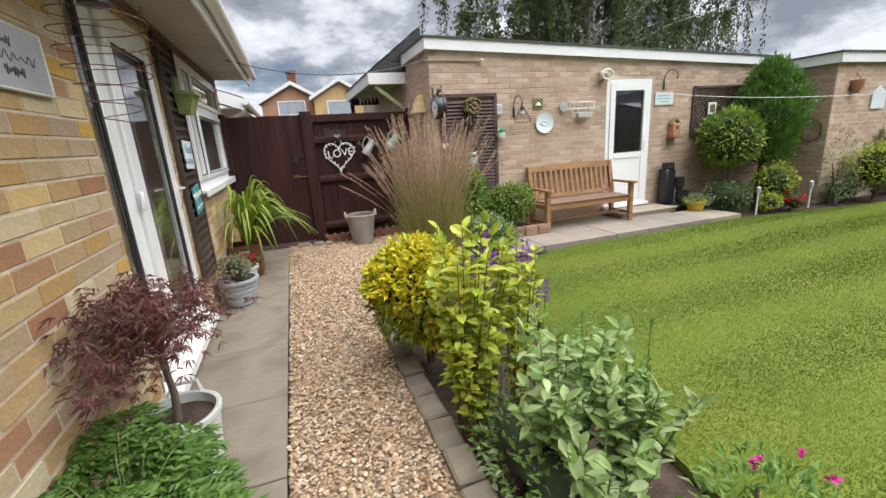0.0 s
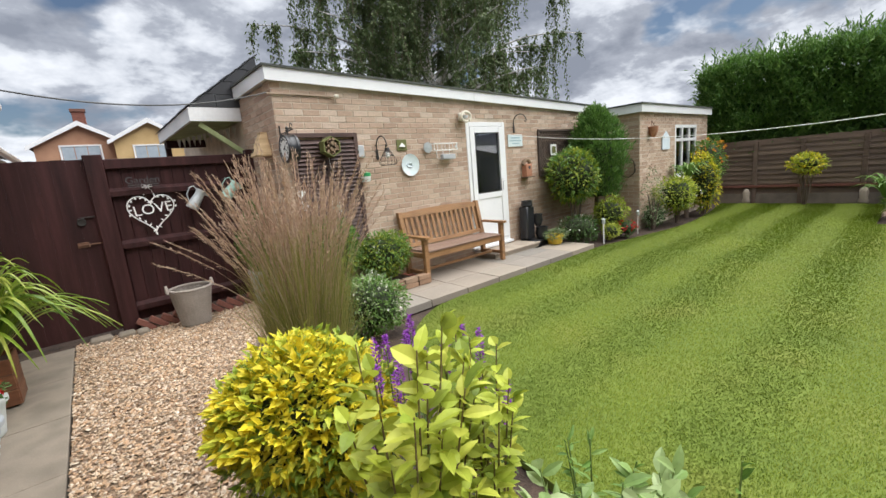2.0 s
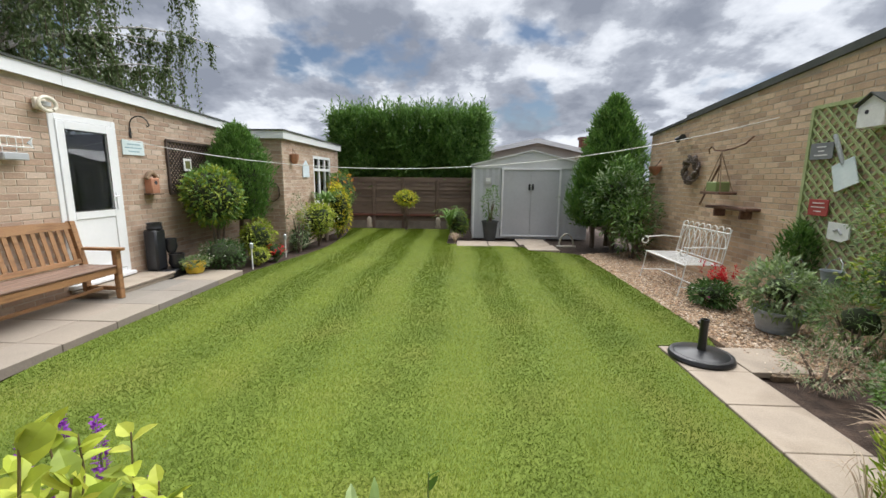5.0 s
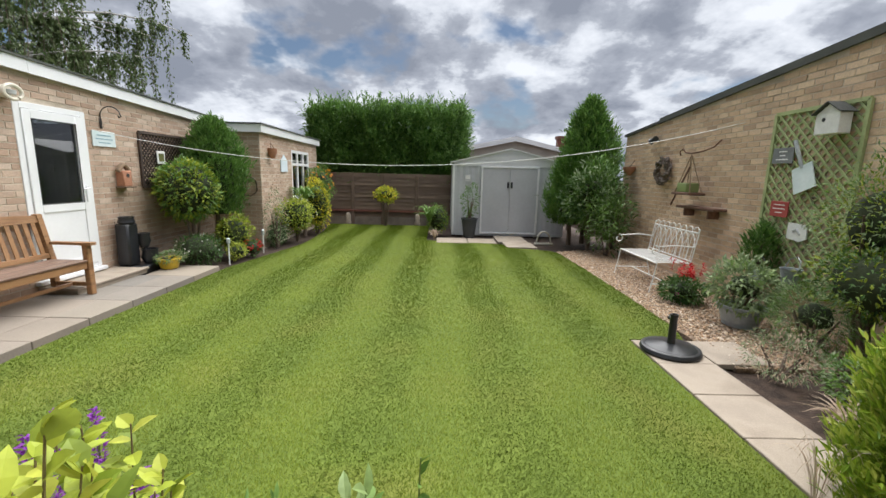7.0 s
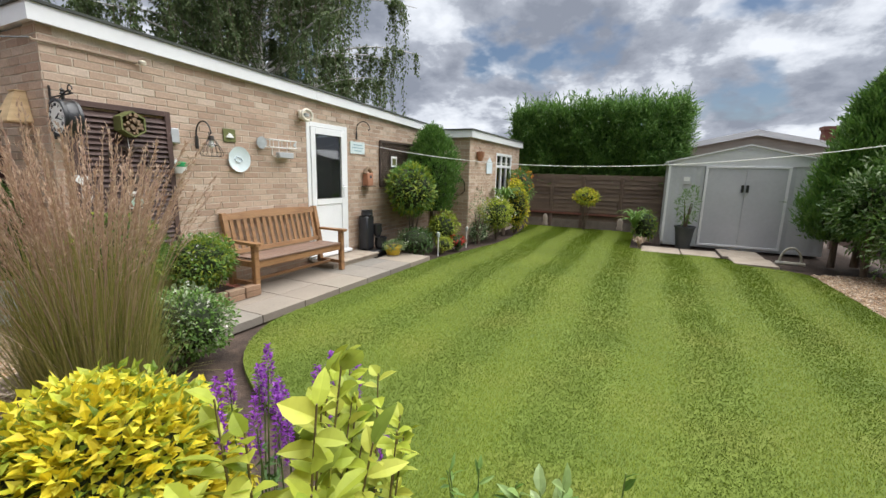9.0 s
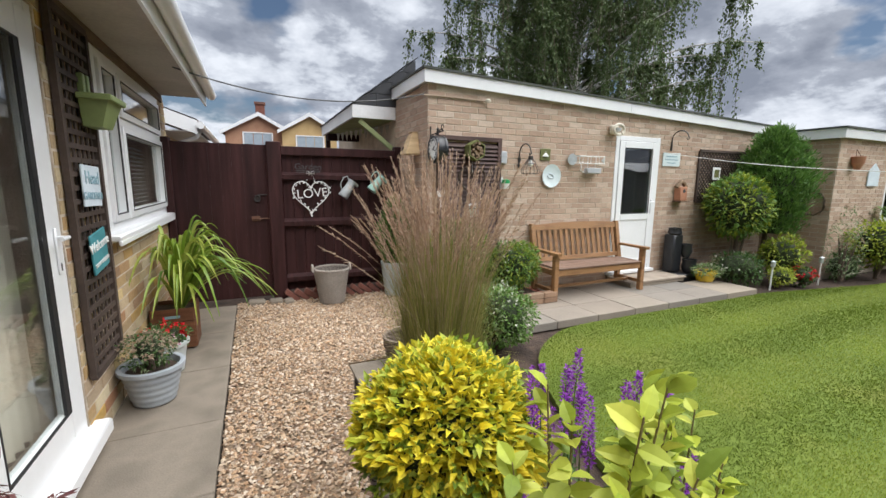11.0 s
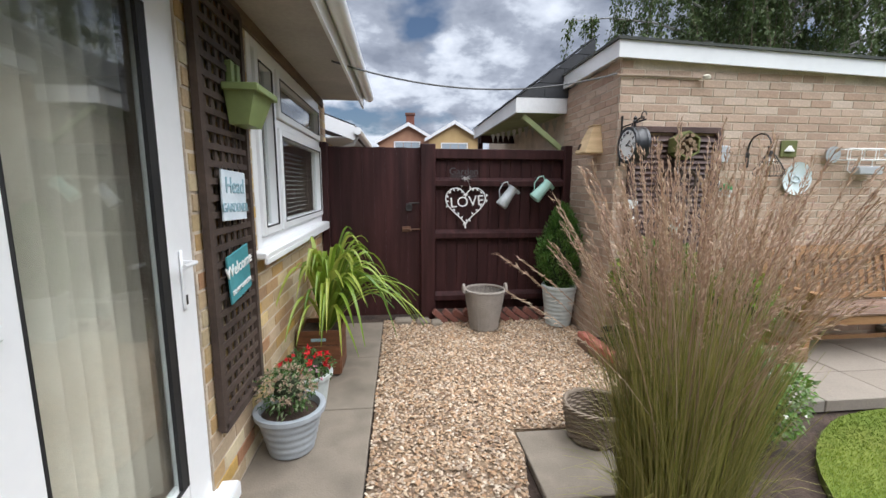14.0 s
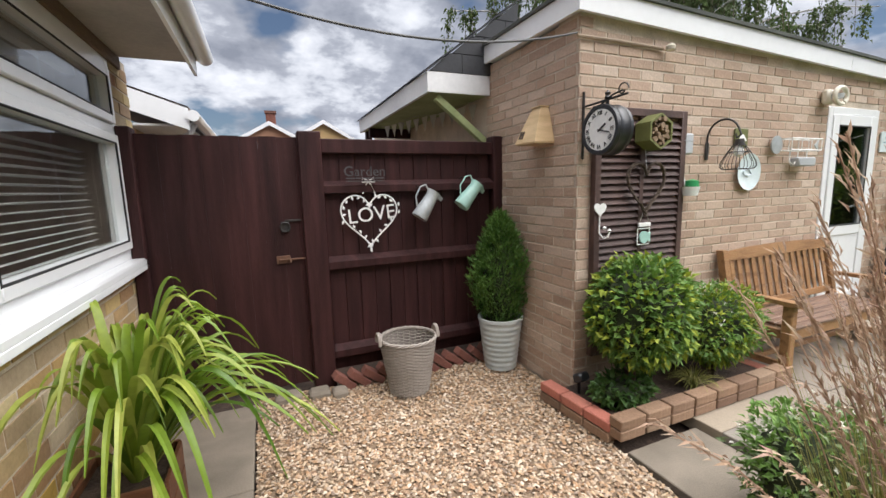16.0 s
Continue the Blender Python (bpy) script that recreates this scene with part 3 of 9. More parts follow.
def flat_sheet(name, outline, z, thick, mat, label, category, kind="structure"):
    return solo(name, Geo().prism(outline, pose(0, 0, z - thick), thick), M[mat], label, category, kind=kind, soft=False)


def curve_pts(pts, n=6):
    """A smooth line through pts."""
    out = []
    P = [Vector(p) for p in pts]
    for i in range(len(P) - 1):
        a, b, c, d = P[max(i - 1, 0)], P[i], P[i + 1], P[min(i + 2, len(P) - 1)]
        for k in range(n):
            t = k / n
            out.append(tuple(0.5 * (2 * b + (c - a) * t + (2 * a - 5 * b + 4 * c - d) * t * t + (3 * b - a - 3 * c + d) * t ** 3)))
    out.append(tuple(P[-1]))
    return out


LAWN = curve_pts([(1.35, -4.0), (1.45, 0.0), (1.60, 1.8), (1.85, 3.1), (2.3, 4.05), (2.9, 4.52), (3.4, 4.63)], 5) + [(6.75, 4.62)] \
    + curve_pts([(6.95, 4.60), (8.0, 4.42), (9.5, 4.20), (11.5, 4.35), (12.9, 4.6)], 4) + [(13.15, 4.6), (13.15, 1.5), (10.25, 1.5), (10.15, 1.1), (9.85, -0.3), (9.4, -0.4), (9.1, -1.25)] \
    + curve_pts([(8.9, -1.36), (6.5, -1.42), (4.5, -1.40)], 3) + [(4.14, -1.3), (4.14, -0.74), (2.0, -0.74), (2.0, -4.0)]
flat_sheet("lawn", LAWN, 0.0, 0.05, "turf", "striped freshly mown green lawn", "lawn")
flat_sheet("gravel_path", [(-0.2, -3.5), (0.53, -3.5), (0.53, 3.6), (0.72, 4.4), (0.72, 4.66), (1.78, 4.62), (1.82, 5.3), (1.98, 6.1), (1.98, 6.95), (-0.2, 6.95)], -0.012, 0.04, "gravel_bed", "bedding under the flint gravel path", "gravel")
flat_sheet("gravel_bed", [(4.14, -1.42), (9.1, -1.38), (9.6, -2.88), (3.55, -2.88), (3.55, -1.42)], -0.012, 0.04, "gravel_bed", "bedding under the gravel beside the wall", "gravel")


def slabs(name, label, pieces, mat, z, thick=0.05):
    """A paving of slabs, each a piece with its own edges; pieces are (x0, x1, y0, y1)."""
    p = thing(name, label, "paving", kind="structure")
    rng = random.Random(4)
    for x0, x1, y0, y1 in pieces:
        dz = rng.uniform(-0.003, 0.003)
        part("slab", Geo().box(x0 + 0.004, x1 - 0.004, y0 + 0.004, y1 - 0.004, z - thick + dz, z + dz, 0.005), M[mat], p, soft=False)
    return p


ys = [-3.4, -2.5, -1.6, -0.7, 0.2, 1.1, 1.9, 2.63, 3.4, 4.12, 5.0, 5.9, 6.9]
slabs("pavement", "grey concrete slab path along the house wall", [(WALL_X, -0.21, a, b) for a, b in zip(ys, ys[1:])], "slab", 0.0)
slabs("stepping_slab", "grey concrete slabs set beside the gravel", [(0.72, 1.25, 4.02, 4.62), (0.7, 1.3, 3.42, 4.0), (1.84, 2.44, 4.70, 5.28)], "slab", 0.0)
slabs("patio", "buff stone patio under the garden bench", [(x, x + 0.6, y0, y1) for x in (1.85, 2.45, 3.05, 3.65, 4.25, 4.85, 5.45) for y0, y1 in ((4.69, 5.12), (5.12, 5.9)) if x > 2.4] + [(6.05, 6.75, 4.69, 5.4)], "patio_slab", 0.05, 0.09)
slabs("lawn_edge_slabs", "pale sandstone slabs along the lawn", [(x, x + 0.52, -1.26, -0.75) for x in (2.02, 2.54, 3.06, 3.58)] + [(3.58, 4.1, -1.78, -1.27)], "pale_slab", 0.012)
slabs("shed_slabs", "pale slabs in front of the metal shed", [(9.9, 10.7, 0.5, 1.25), (9.95, 10.7, -0.2, 0.48), (9.45, 10.2, -1.05, -0.35), (10.2, 11.2, -1.0, -0.25)], "pale_slab", 0.012)


# stone edging of the flower bed
def edging():
    e = thing("bed_edging", "weathered grey stone setts edging the flower bed", "edging", kind="structure")
    line = curve_pts([(0.57, -3.0), (0.57, 2.0), (0.58, 3.1), (0.72, 3.9)], 14)
    base = Geo().box(-0.07, 0.07, -0.115, 0.115, -0.06, 0.035, 0.012).mesh("sett", M["slab"])
    y, k = -2.8, 0
    rng = random.Random(7)
    while y < 3.5:
        ob = new("sett", base)
        ob.parent = e
        ob.matrix_basis = pose(0.585 + (0.08 * max(0, y - 2.6)) + rng.uniform(-0.006, 0.006), y, rng.uniform(-0.008, 0.006), rng.uniform(-2, 2), rng.uniform(-3, 3), rng.uniform(-3, 3) - (5 if y > 2.6 else 0))
        y += 0.245


edging()


# fence: gate, posts and feather-edge panel
def fence():
    f = thing("fence", "dark brown stained timber fence panel with rails", "fence", kind="structure")
    y = FENCE_Y
    for x, w in ((0.23, 0.17), (1.9, 0.1), (-0.87, 0.08)):
        part("post", Geo().box(x, x + w, y - 0.06, y + 0.08, -0.05, 2.04, 0.008), M["fence"], f, soft=False)
    x, k = 0.41, 0
    while x < 1.88:
        w = min(0.125, 1.895 - x)
        part("board", Geo().box(x, x + w - 0.003, y + 0.02 + 0.004 * (k % 2), y + 0.036 + 0.004 * (k % 2), 0.2, 1.97, 0.003), M["fence"], f, soft=False)
        x += 0.125
        k += 1
    for z in (0.28, 1.02, 1.62):
        part("rail", Geo().add([(a, b, c) for a in (0.4, 1.9) for b, c in ((y + 0.02, z - 0.05), (y - 0.045, z - 0.045), (y - 0.045, z + 0.01), (y + 0.02, z + 0.05))],
                               [(0, 1, 2, 3), (7, 6, 5, 4), (0, 4, 5, 1), (1, 5, 6, 2), (2, 6, 7, 3), (3, 7, 4, 0)]), M["fence"], f, soft=False)
    part("backing", Geo().box(-0.8, 1.9, y + 0.05, y + 0.06, 0.1, 1.9), M["fence"], f, soft=False)
    part("cap_rail", Geo().box(0.4, 1.9, y - 0.03, y + 0.05, 1.88, 1.99, 0.006), M["fence"], f, soft=False)


fence()


def gate():
    f = thing("garden_gate", "closed dark brown stained timber side gate with iron latch", "gate")
    y = FENCE_Y
    x, k = -0.79, 0
    while x < 0.22:
        part("board", Geo().box(x, min(x + 0.1245, 0.229), y + 0.0015 * (k % 2), y + 0.02, 0.06, 2.0 - 0.004 * (k % 2)), M["fence"], f, soft=False)
        x += 0.125
        k += 1
    part("latch_ring", Geo().tube([(0.1 + 0.035 * math.cos(a * 0.5236), y - 0.02, 1.33 + 0.035 * math.sin(a * 0.5236)) for a in range(12)], 0.006, 6, True), M["iron"], f, "black iron ring latch")
    part("latch_plate", Geo().box(0.07, 0.13, y - 0.012, y, 1.29, 1.37, 0.003).box(0.1, 0.22, y - 0.02, y, 1.37, 1.385, 0.002), M["iron"], f, "black iron latch plate")
    part("bolt", Geo().tube([(0.04, y - 0.02, 1.08), (0.26, y - 0.02, 1.08)], 0.008, 6).box(0.02, 0.12, y - 0.015, y, 1.05, 1.11, 0.003).tube([(0.12, y - 0.02, 1.08), (0.12, y - 0.06, 1.06)], 0.006), M["rust"], f, "rusty sliding bolt")


gate()


def far_fence():
    f = thing("fence_far", "weathered low timber fence panels under the hedge", "fence", kind="structure")
    X = 13.7
    for y in (0.3, 1.95, 3.05, 4.0, 5.2):
        part("post", Geo().box(X - 0.06, X + 0.04, y - 0.05, y + 0.05, -0.05, 1.55, 0.01), M["fence_far"], f, soft=False)
    for z in range(11):
        part("board", Geo().add([(a, y, c) for y in (-1.0, 5.3) for a, c in ((X + 0.0, 0.2 + z * 0.125), (X - 0.03, 0.2 + z * 0.125), (X - 0.01, 0.345 + z * 0.125), (X + 0.0, 0.345 + z * 0.125))],
                                [(0, 1, 2, 3), (7, 6, 5, 4), (0, 4, 5, 1), (1, 5, 6, 2), (2, 6, 7, 3), (3, 7, 4, 0)]), M["fence_far"], f, soft=False)
    part("gravel_board", Geo().box(X - 0.04, X, -1.0, 5.3, -0.05, 0.2), M["slab"], f, "concrete gravel board", soft=False)
    part("rail", Geo().box(X - 0.07, X - 0.03, 1.0, 5.2, 0.36, 0.42, 0.004), M["red_brick_i"], f, "reddish timber rail", soft=False)
    s = thing("fence_side", "weathered timber fence beside the shrubs", "fence", kind="structure")
    for x in (9.75, 11.5, 13.3):
        part("post", Geo().box(x - 0.06, x + 0.06, -2.95, -2.83, -0.05, 1.5, 0.01), M["fence_far"], s, soft=False)
    for z in range(10):
        part("board", Geo().box(9.7, 13.7, -2.95 + 0.012 * (z % 2), -2.92 + 0.012 * (z % 2), 0.1 + z * 0.14, 0.245 + z * 0.14), M["fence_far"], s, soft=False)


far_fence()

# ---- house fittings ----
def text_mesh(name, body, size, mat, depth=0.003):
    c = bpy.data.curves.new(name, "FONT")
    c.body, c.size, c.extrude, c.align_x, c.align_y = body, size, depth, "CENTER", "CENTER"
    o = bpy.data.objects.new(name, c)
    me = bpy.data.meshes.new_from_object(o)
    bpy.data.objects.remove(o)
    me.name = name
    me.materials.clear()
    me.materials.append(mat)
    return me


def lettering(name, body, size, mat, parent, m, label=""):
    ob = new(name, text_mesh(name, body, size, mat))
    ob.parent = parent
    ob.matrix_basis = m
    return tagged(ob, label) if label else ob


ON_HOUSE = pose(0, 0, 0, 90, 0, 90)      # writing upright, facing +x
ON_GARAGE = pose(0, 0, 0, 90, 0, 0)      # writing upright, facing -y
ON_RIGHT = pose(0, 0, 0, 90, 0, 180)     # writing upright, facing +y


def ring(g, a0, a1, z0, z1, b0, b1, w, plane="x"):
    """A rectangular frame of bars w wide; a along the wall, b through it."""
    def put(p0, p1, q0, q1):
        g.box(*((b0, b1, p0, p1) if plane == "x" else (p0, p1, b0, b1)), q0, q1, 0.005)
    put(a0, a0 + w, z0, z1)
    put(a1 - w, a1, z0, z1)
    put(a0 + w, a1 - w, z0, z0 + w)
    put(a0 + w, a1 - w, z1 - w, z1)
    return g


def house_door():
    d = thing("door_1", "closed white uPVC glazed garden door with side light", "door", kind="structure")
    x0, x1, z0, z1 = -0.965, -0.885, 0.16, 2.395
    part("frame", ring(Geo(), 2.885, 4.035, z0, z1, x0, x1, 0.075), M["upvc"], d, "white uPVC frame")
    part("seal", Geo().box(-0.925, x1 - 0.004, 2.845, 2.884, z0, z1), M["black_rubber"], d, "black rubber seal", soft=False)
    part("timber_edge", Geo().box(-0.945, x1 + 0.004, 2.674, 2.712, z0, z1, 0.004), M["frieze"], d, "brown timber edge strip", soft=False)
    leaf = part("leaf", ring(Geo(), 3.055, 3.965, z0 + 0.06, z1 - 0.06, -0.945, -0.868, 0.15), M["upvc"], d, "white uPVC door leaf")
    part("filler", Geo().box(-0.955, -0.89, 2.962, 3.046, z0 + 0.076, z1 - 0.076, 0.003), M["upvc"], d)
    part("gasket", ring(Geo(), 3.20, 3.82, z0 + 0.205, z1 - 0.205, -0.880, -0.866, 0.016).box(-0.882, -0.867, 3.765, 3.805, z0 + 0.22, z1 - 0.22), M["black_rubber"], leaf, "black glazing gasket", soft=False)
    p = part("pane", Geo().box(-0.915, -0.893, 3.195, 3.825, z0 + 0.19, z1 - 0.19), M["glass"], leaf, "clear double-glazed pane", soft=False)
    p.visible_shadow = False
    for z in (0.34, 1.27, 2.2):
        part("hinge", Geo().box(-0.868, -0.84, 3.025, 3.065, z - 0.055, z + 0.055, 0.008).box(-0.868, -0.848, 3.06, 3.14, z - 0.03, z + 0.01, 0.006), M["upvc"], leaf, "white flag hinge")
    part("handle", Geo().box(-0.868, -0.855, 3.885, 3.915, 1.08, 1.32, 0.005).tube([(-0.855, 3.90, 1.27), (-0.81, 3.90, 1.27), (-0.805, 3.80, 1.27)], 0.009, 8), M["upvc"], leaf, "white lever handle")
    part("keyhole", Geo().box(-0.856, -0.853, 3.893, 3.907, 1.1, 1.14, 0.002), M["iron"], leaf, "dark key cylinder")
    p = part("side_light", Geo().box(-0.915, -0.90, 2.713, 2.844, 0.2, 2.38), M["glass"], d, "narrow glazed side light", soft=False)
    p.visible_shadow = False
    part("door_sill", Geo().box(-0.96, -0.79, 2.70, 4.12, 0.075, 0.16, 0.012), M["upvc"], d, "white door sill")


house_door()


def vertical_blind():
    b = thing("vertical_blind", "beige fabric vertical blind hanging behind the door glass", "blind")
    y = 2.78
    part("head_rail", Geo().box(-1.16, -1.12, 2.76, 4.14, 2.34, 2.38, 0.004), M["white_blind"], b)
    while y < 4.1:
        g = Geo().add([(-1.14 + a, y + c, z) for z in (0.22, 2.34) for a, c in ((-0.06, 0.0), (-0.022, 0.018), (0.028, 0.030), (0.06, 0.052), (0.058, 0.055), (0.025, 0.034), (-0.025, 0.021), (-0.063, 0.003))],
                      [(i, (i + 1) % 8, 8 + (i + 1) % 8, 8 + i) for i in range(8)])
        part("vane", g, M["blind"], b)
        y += 0.088
    for k in range(1):
        part("bottom_chain", Geo().tube([(-1.11, 2.78 + 0.044 * i, 0.26 + 0.012 * (i % 2)) for i in range(30)], 0.002, 4), M["white_blind"], b)


vertical_blind()


def house_window():
    w = thing("window_1", "white uPVC casement window with a top-hung fanlight", "window", kind="structure")
    y0, y1, z0, z1 = WINDOW
    x0, x1 = -0.95, -0.872
    part("window_frame", ring(Geo(), y0, y1, z0 + 0.02, z1, x0, x1, 0.07), M["upvc"], w)
    mid = 5.28
    part("mullion", Geo().box(x0, x1, mid, mid + 0.07, z0 + 0.09, z1 - 0.07, 0.005), M["upvc"], w)
    part("transom", Geo().box(x0, x1, mid + 0.071, y1 - 0.071, 1.98, 2.04, 0.005), M["upvc"], w)
    for nm, a0, a1, b0, b1 in (("casement", y0 + 0.07, mid, z0 + 0.09, z1 - 0.07), ("casement", mid + 0.07, y1 - 0.07, z0 + 0.09, 1.98), ("fanlight", mid + 0.07, y1 - 0.07, 2.04, z1 - 0.07)):
        s = part(nm, ring(Geo(), a0 + 0.003, a1 - 0.003, b0 + 0.003, b1 - 0.003, x0 + 0.01, x1 + 0.022, 0.055), M["upvc"], w)
        part("gasket", ring(Geo(), a0 + 0.05, a1 - 0.05, b0 + 0.05, b1 - 0.05, x1 + 0.014, x1 + 0.025, 0.013), M["black_rubber"], s, soft=False)
        p = part("pane", Geo().box(x0 + 0.03, x0 + 0.05, a0 + 0.05, a1 - 0.05, b0 + 0.05, b1 - 0.05), M["glass"], s, soft=False)
        p.visible_shadow = False
    part("window_sill", Geo().box(-0.95, -0.79, y0 - 0.09, y1 + 0.05, z0 - 0.03, z0 + 0.02, 0.012).box(-0.815, -0.79, y0 - 0.09, y1 + 0.05, z0 - 0.06, z0 - 0.02, 0.006), M["upvc"], w, "white projecting window sill")


house_window()


def slat_blind():
    b = thing("slat_blind", "half-lowered white venetian blind inside the window", "blind")
    z = 1.24
    while z < 1.88:
        part("slat", Geo().add([(-1.06 + a, y, z + c) for y in (4.92, 6.9) for a, c in ((-0.022, -0.008), (0.0, 0.004), (0.022, 0.0), (0.0, 0.001))], [(0, 1, 5, 4), (1, 2, 6, 5), (2, 3, 7, 6), (3, 0, 4, 7)]), M["white_blind"], b)
        z += 0.042
    part("head_rail", Geo().box(-1.09, -1.04, 4.92, 6.91, 2.33, 2.38), M["white_blind"], b)
    for y in (5.4, 6.5):
        part("cord", Geo().tube([(-1.06, y, 1.24), (-1.06, y, 2.33)], 0.0015, 4), M["white_blind"], b)


slat_blind()


def lattice(name, label, origin, plane, width, height, mat, pitch=0.075, bar=0.022, diagonal=False):
    """A trellis panel: a frame with crossing laths; plane x (facing +x, width along +y), y- or y+."""
    t = thing(name, label, "trellis", origin)
    def P(a, b, c):
        return {"x": (c, a, b), "y-": (a, -c, b), "y+": (-a, c, b)}[plane]
    def bar_between(p, q, w, c0, c1, nm):
        d = Vector((q[0] - p[0], q[1] - p[1])).normalized() * (w / 2)
        n = Vector((-d.y, d.x))
        vs = [P(*(Vector(e) + s * n), c) for c in (c0, c1) for e in (p, q) for s in (-1, 1)]
        part(nm, Geo().add(vs, [(0, 1, 3, 2), (4, 6, 7, 5), (0, 4, 5, 1), (2, 3, 7, 6), (0, 2, 6, 4), (1, 5, 7, 3)]), mat, t, soft=False)
    fw = 0.04
    for p, q in (((0, 0), (0, height)), ((width, 0), (width, height)), ((0, 0), (width, 0)), ((0, height), (width, height))):
        bar_between(p, q, fw, 0.0, 0.032, "frame_bar")
    if not diagonal:
        a = pitch
        while a < width - 0.02:
            bar_between((a, 0), (a, height), bar, 0.002, 0.012, "upright_lath")
            a += pitch
        b = pitch
        while b < height - 0.02:
            bar_between((0, b), (width, b), bar, 0.013, 0.023, "cross_lath")
            b += pitch
    else:
        for k, (c0, nm) in enumerate(((0.002, "rising_lath"), (0.013, "falling_lath"))):
            s = -height
            while s < width:
                p, q = (s, 0.0), (s + height, height)
                a0, a1 = max(p[0], 0.0), min(q[0], width)
                if a1 - a0 > 0.03:
                    e0, e1 = (a0, a0 - s), (a1, a1 - s)
                    if k:
                        e0, e1 = (width - e0[0], e0[1]), (width - e1[0], e1[1])
                    bar_between(e0, e1, bar, c0, c0 + 0.01, nm)
                s += pitch * 1.414
    return t


lattice("wall_trellis", "tall narrow dark brown wooden trellis fixed to the house wall", (WALL_X + 0.012, 4.12, 0.42), "x", 0.53, 2.03, M["trellis"], 0.078, 0.03)

M["sage"] = material("sage_green_plastic", [(0.20, 0.26, 0.09), (0.25, 0.31, 0.12)], 0.5, "", 30, 3, 0.1, 0.05)
M["teal"] = material("teal_painted_board", [(0.05, 0.22, 0.25), (0.07, 0.27, 0.30)], 0.6, "", 40, 4, 0.15, 0.1)
M["pale_blue"] = material("pale_blue_painted_board", [(0.58, 0.66, 0.72), (0.66, 0.73, 0.78)], 0.6, "", 40, 4, 0.1, 0.1)
M["grey_plaque"] = material("brushed_grey_metal_plaque", [(0.46, 0.47, 0.50), (0.54, 0.55, 0.58)], 0.4, "", 60, 2, 0.1, 0.05, metal=0.4)
M["ink"] = material("dark_lettering", [(0.03, 0.03, 0.035), (0.05, 0.05, 0.055)], 0.6, "", 30, 3, 0.1, 0)
M["blue_ink"] = material("blue_grey_lettering", [(0.24, 0.38, 0.44), (0.29, 0.43, 0.49)], 0.6, "", 30, 3, 0.1, 0)


def wall_planter():
    p = thing("wall_planter", "sage green plastic planter hooked on the trellis", "planter", (WALL_X + 0.045, 4.50, 1.87))
    w0, w1, d0, d1, h = 0.10, 0.15, 0.09, 0.15, 0.18
    part("tub", Geo().add([(0.0, -w0, 0), (d0, -w0, 0), (d0, w0, 0), (0, w0, 0), (0, -w1, h), (d1, -w1, h), (d1, w1, h), (0, w1, h), (0.01, -w1 + 0.012, h), (d1 - 0.012, -w1 + 0.012, h), (d1 - 0.012, w1 - 0.012, h), (0.01, w1 - 0.012, h),
                                   (0.01, -w0, 0.1), (d0 - 0.01, -w0, 0.1), (d0 - 0.01, w0, 0.1), (0.01, w0, 0.1)],
                          [(3, 2, 1, 0), (0, 1, 5, 4), (1, 2, 6, 5), (2, 3, 7, 6), (3, 0, 4, 7), (4, 5, 9, 8), (5, 6, 10, 9), (6, 7, 11, 10), (7, 4, 8, 11), (8, 9, 13, 12), (9, 10, 14, 13), (10, 11, 15, 14), (11, 8, 12, 15), (12, 13, 14, 15)]), M["sage"], p, soft=False)
    part("rim", Geo().box(-0.004, d1 + 0.014, -w1 - 0.014, -w1, h - 0.03, h + 0.005, 0.004).box(-0.004, d1 + 0.014, w1, w1 + 0.014, h - 0.03, h + 0.005, 0.004).box(d1, d1 + 0.014, -w1, w1, h - 0.03, h + 0.005, 0.004), M["sage"], p)
    part("hook", Geo().box(-0.02, 0.012, -0.06, -0.02, h - 0.02, h + 0.13, 0.004).box(-0.02, 0.012, 0.02, 0.06, h - 0.02, h + 0.13, 0.004), M["sage"], p)


wall_planter()


def trellis_sign(name, label, z, w, h, mat, lines, ink, tilt):
    s = thing(name, label, "sign", (WALL_X + 0.048, 4.37, z))
    m = pose(0, 0, 0, tilt, 0, 0)
    part("board", Geo().box(0, 0.012, -w / 2, w / 2, -h / 2, h / 2, 0.003, m), mat, s, soft=False)
    for body, dz, size in lines:
        lettering("lettering", body, size, ink, s, m @ pose(0.013, 0, dz) @ ON_HOUSE)
    for e in (-1, 1):
        part("cord", Geo().tube([(0.006, e * w * 0.4, h / 2), (0.0, e * w * 0.3, h / 2 + 0.03)], 0.002, 4), M["trellis"], s)


trellis_sign("gardener_sign", "pale blue painted sign with lettering on the trellis", 1.52, 0.29, 0.24, M["pale_blue"], [("Head", 0.045, 0.11), ("GARDENER", -0.06, 0.062)], M["blue_ink"], -2)
trellis_sign("welcome_sign", "teal painted welcome sign hung on the trellis", 1.13, 0.27, 0.24, M["teal"], [("Welcome", 0.04, 0.085), ("TO MY GARDEN", -0.07, 0.034)], M["white_metal"], 7)


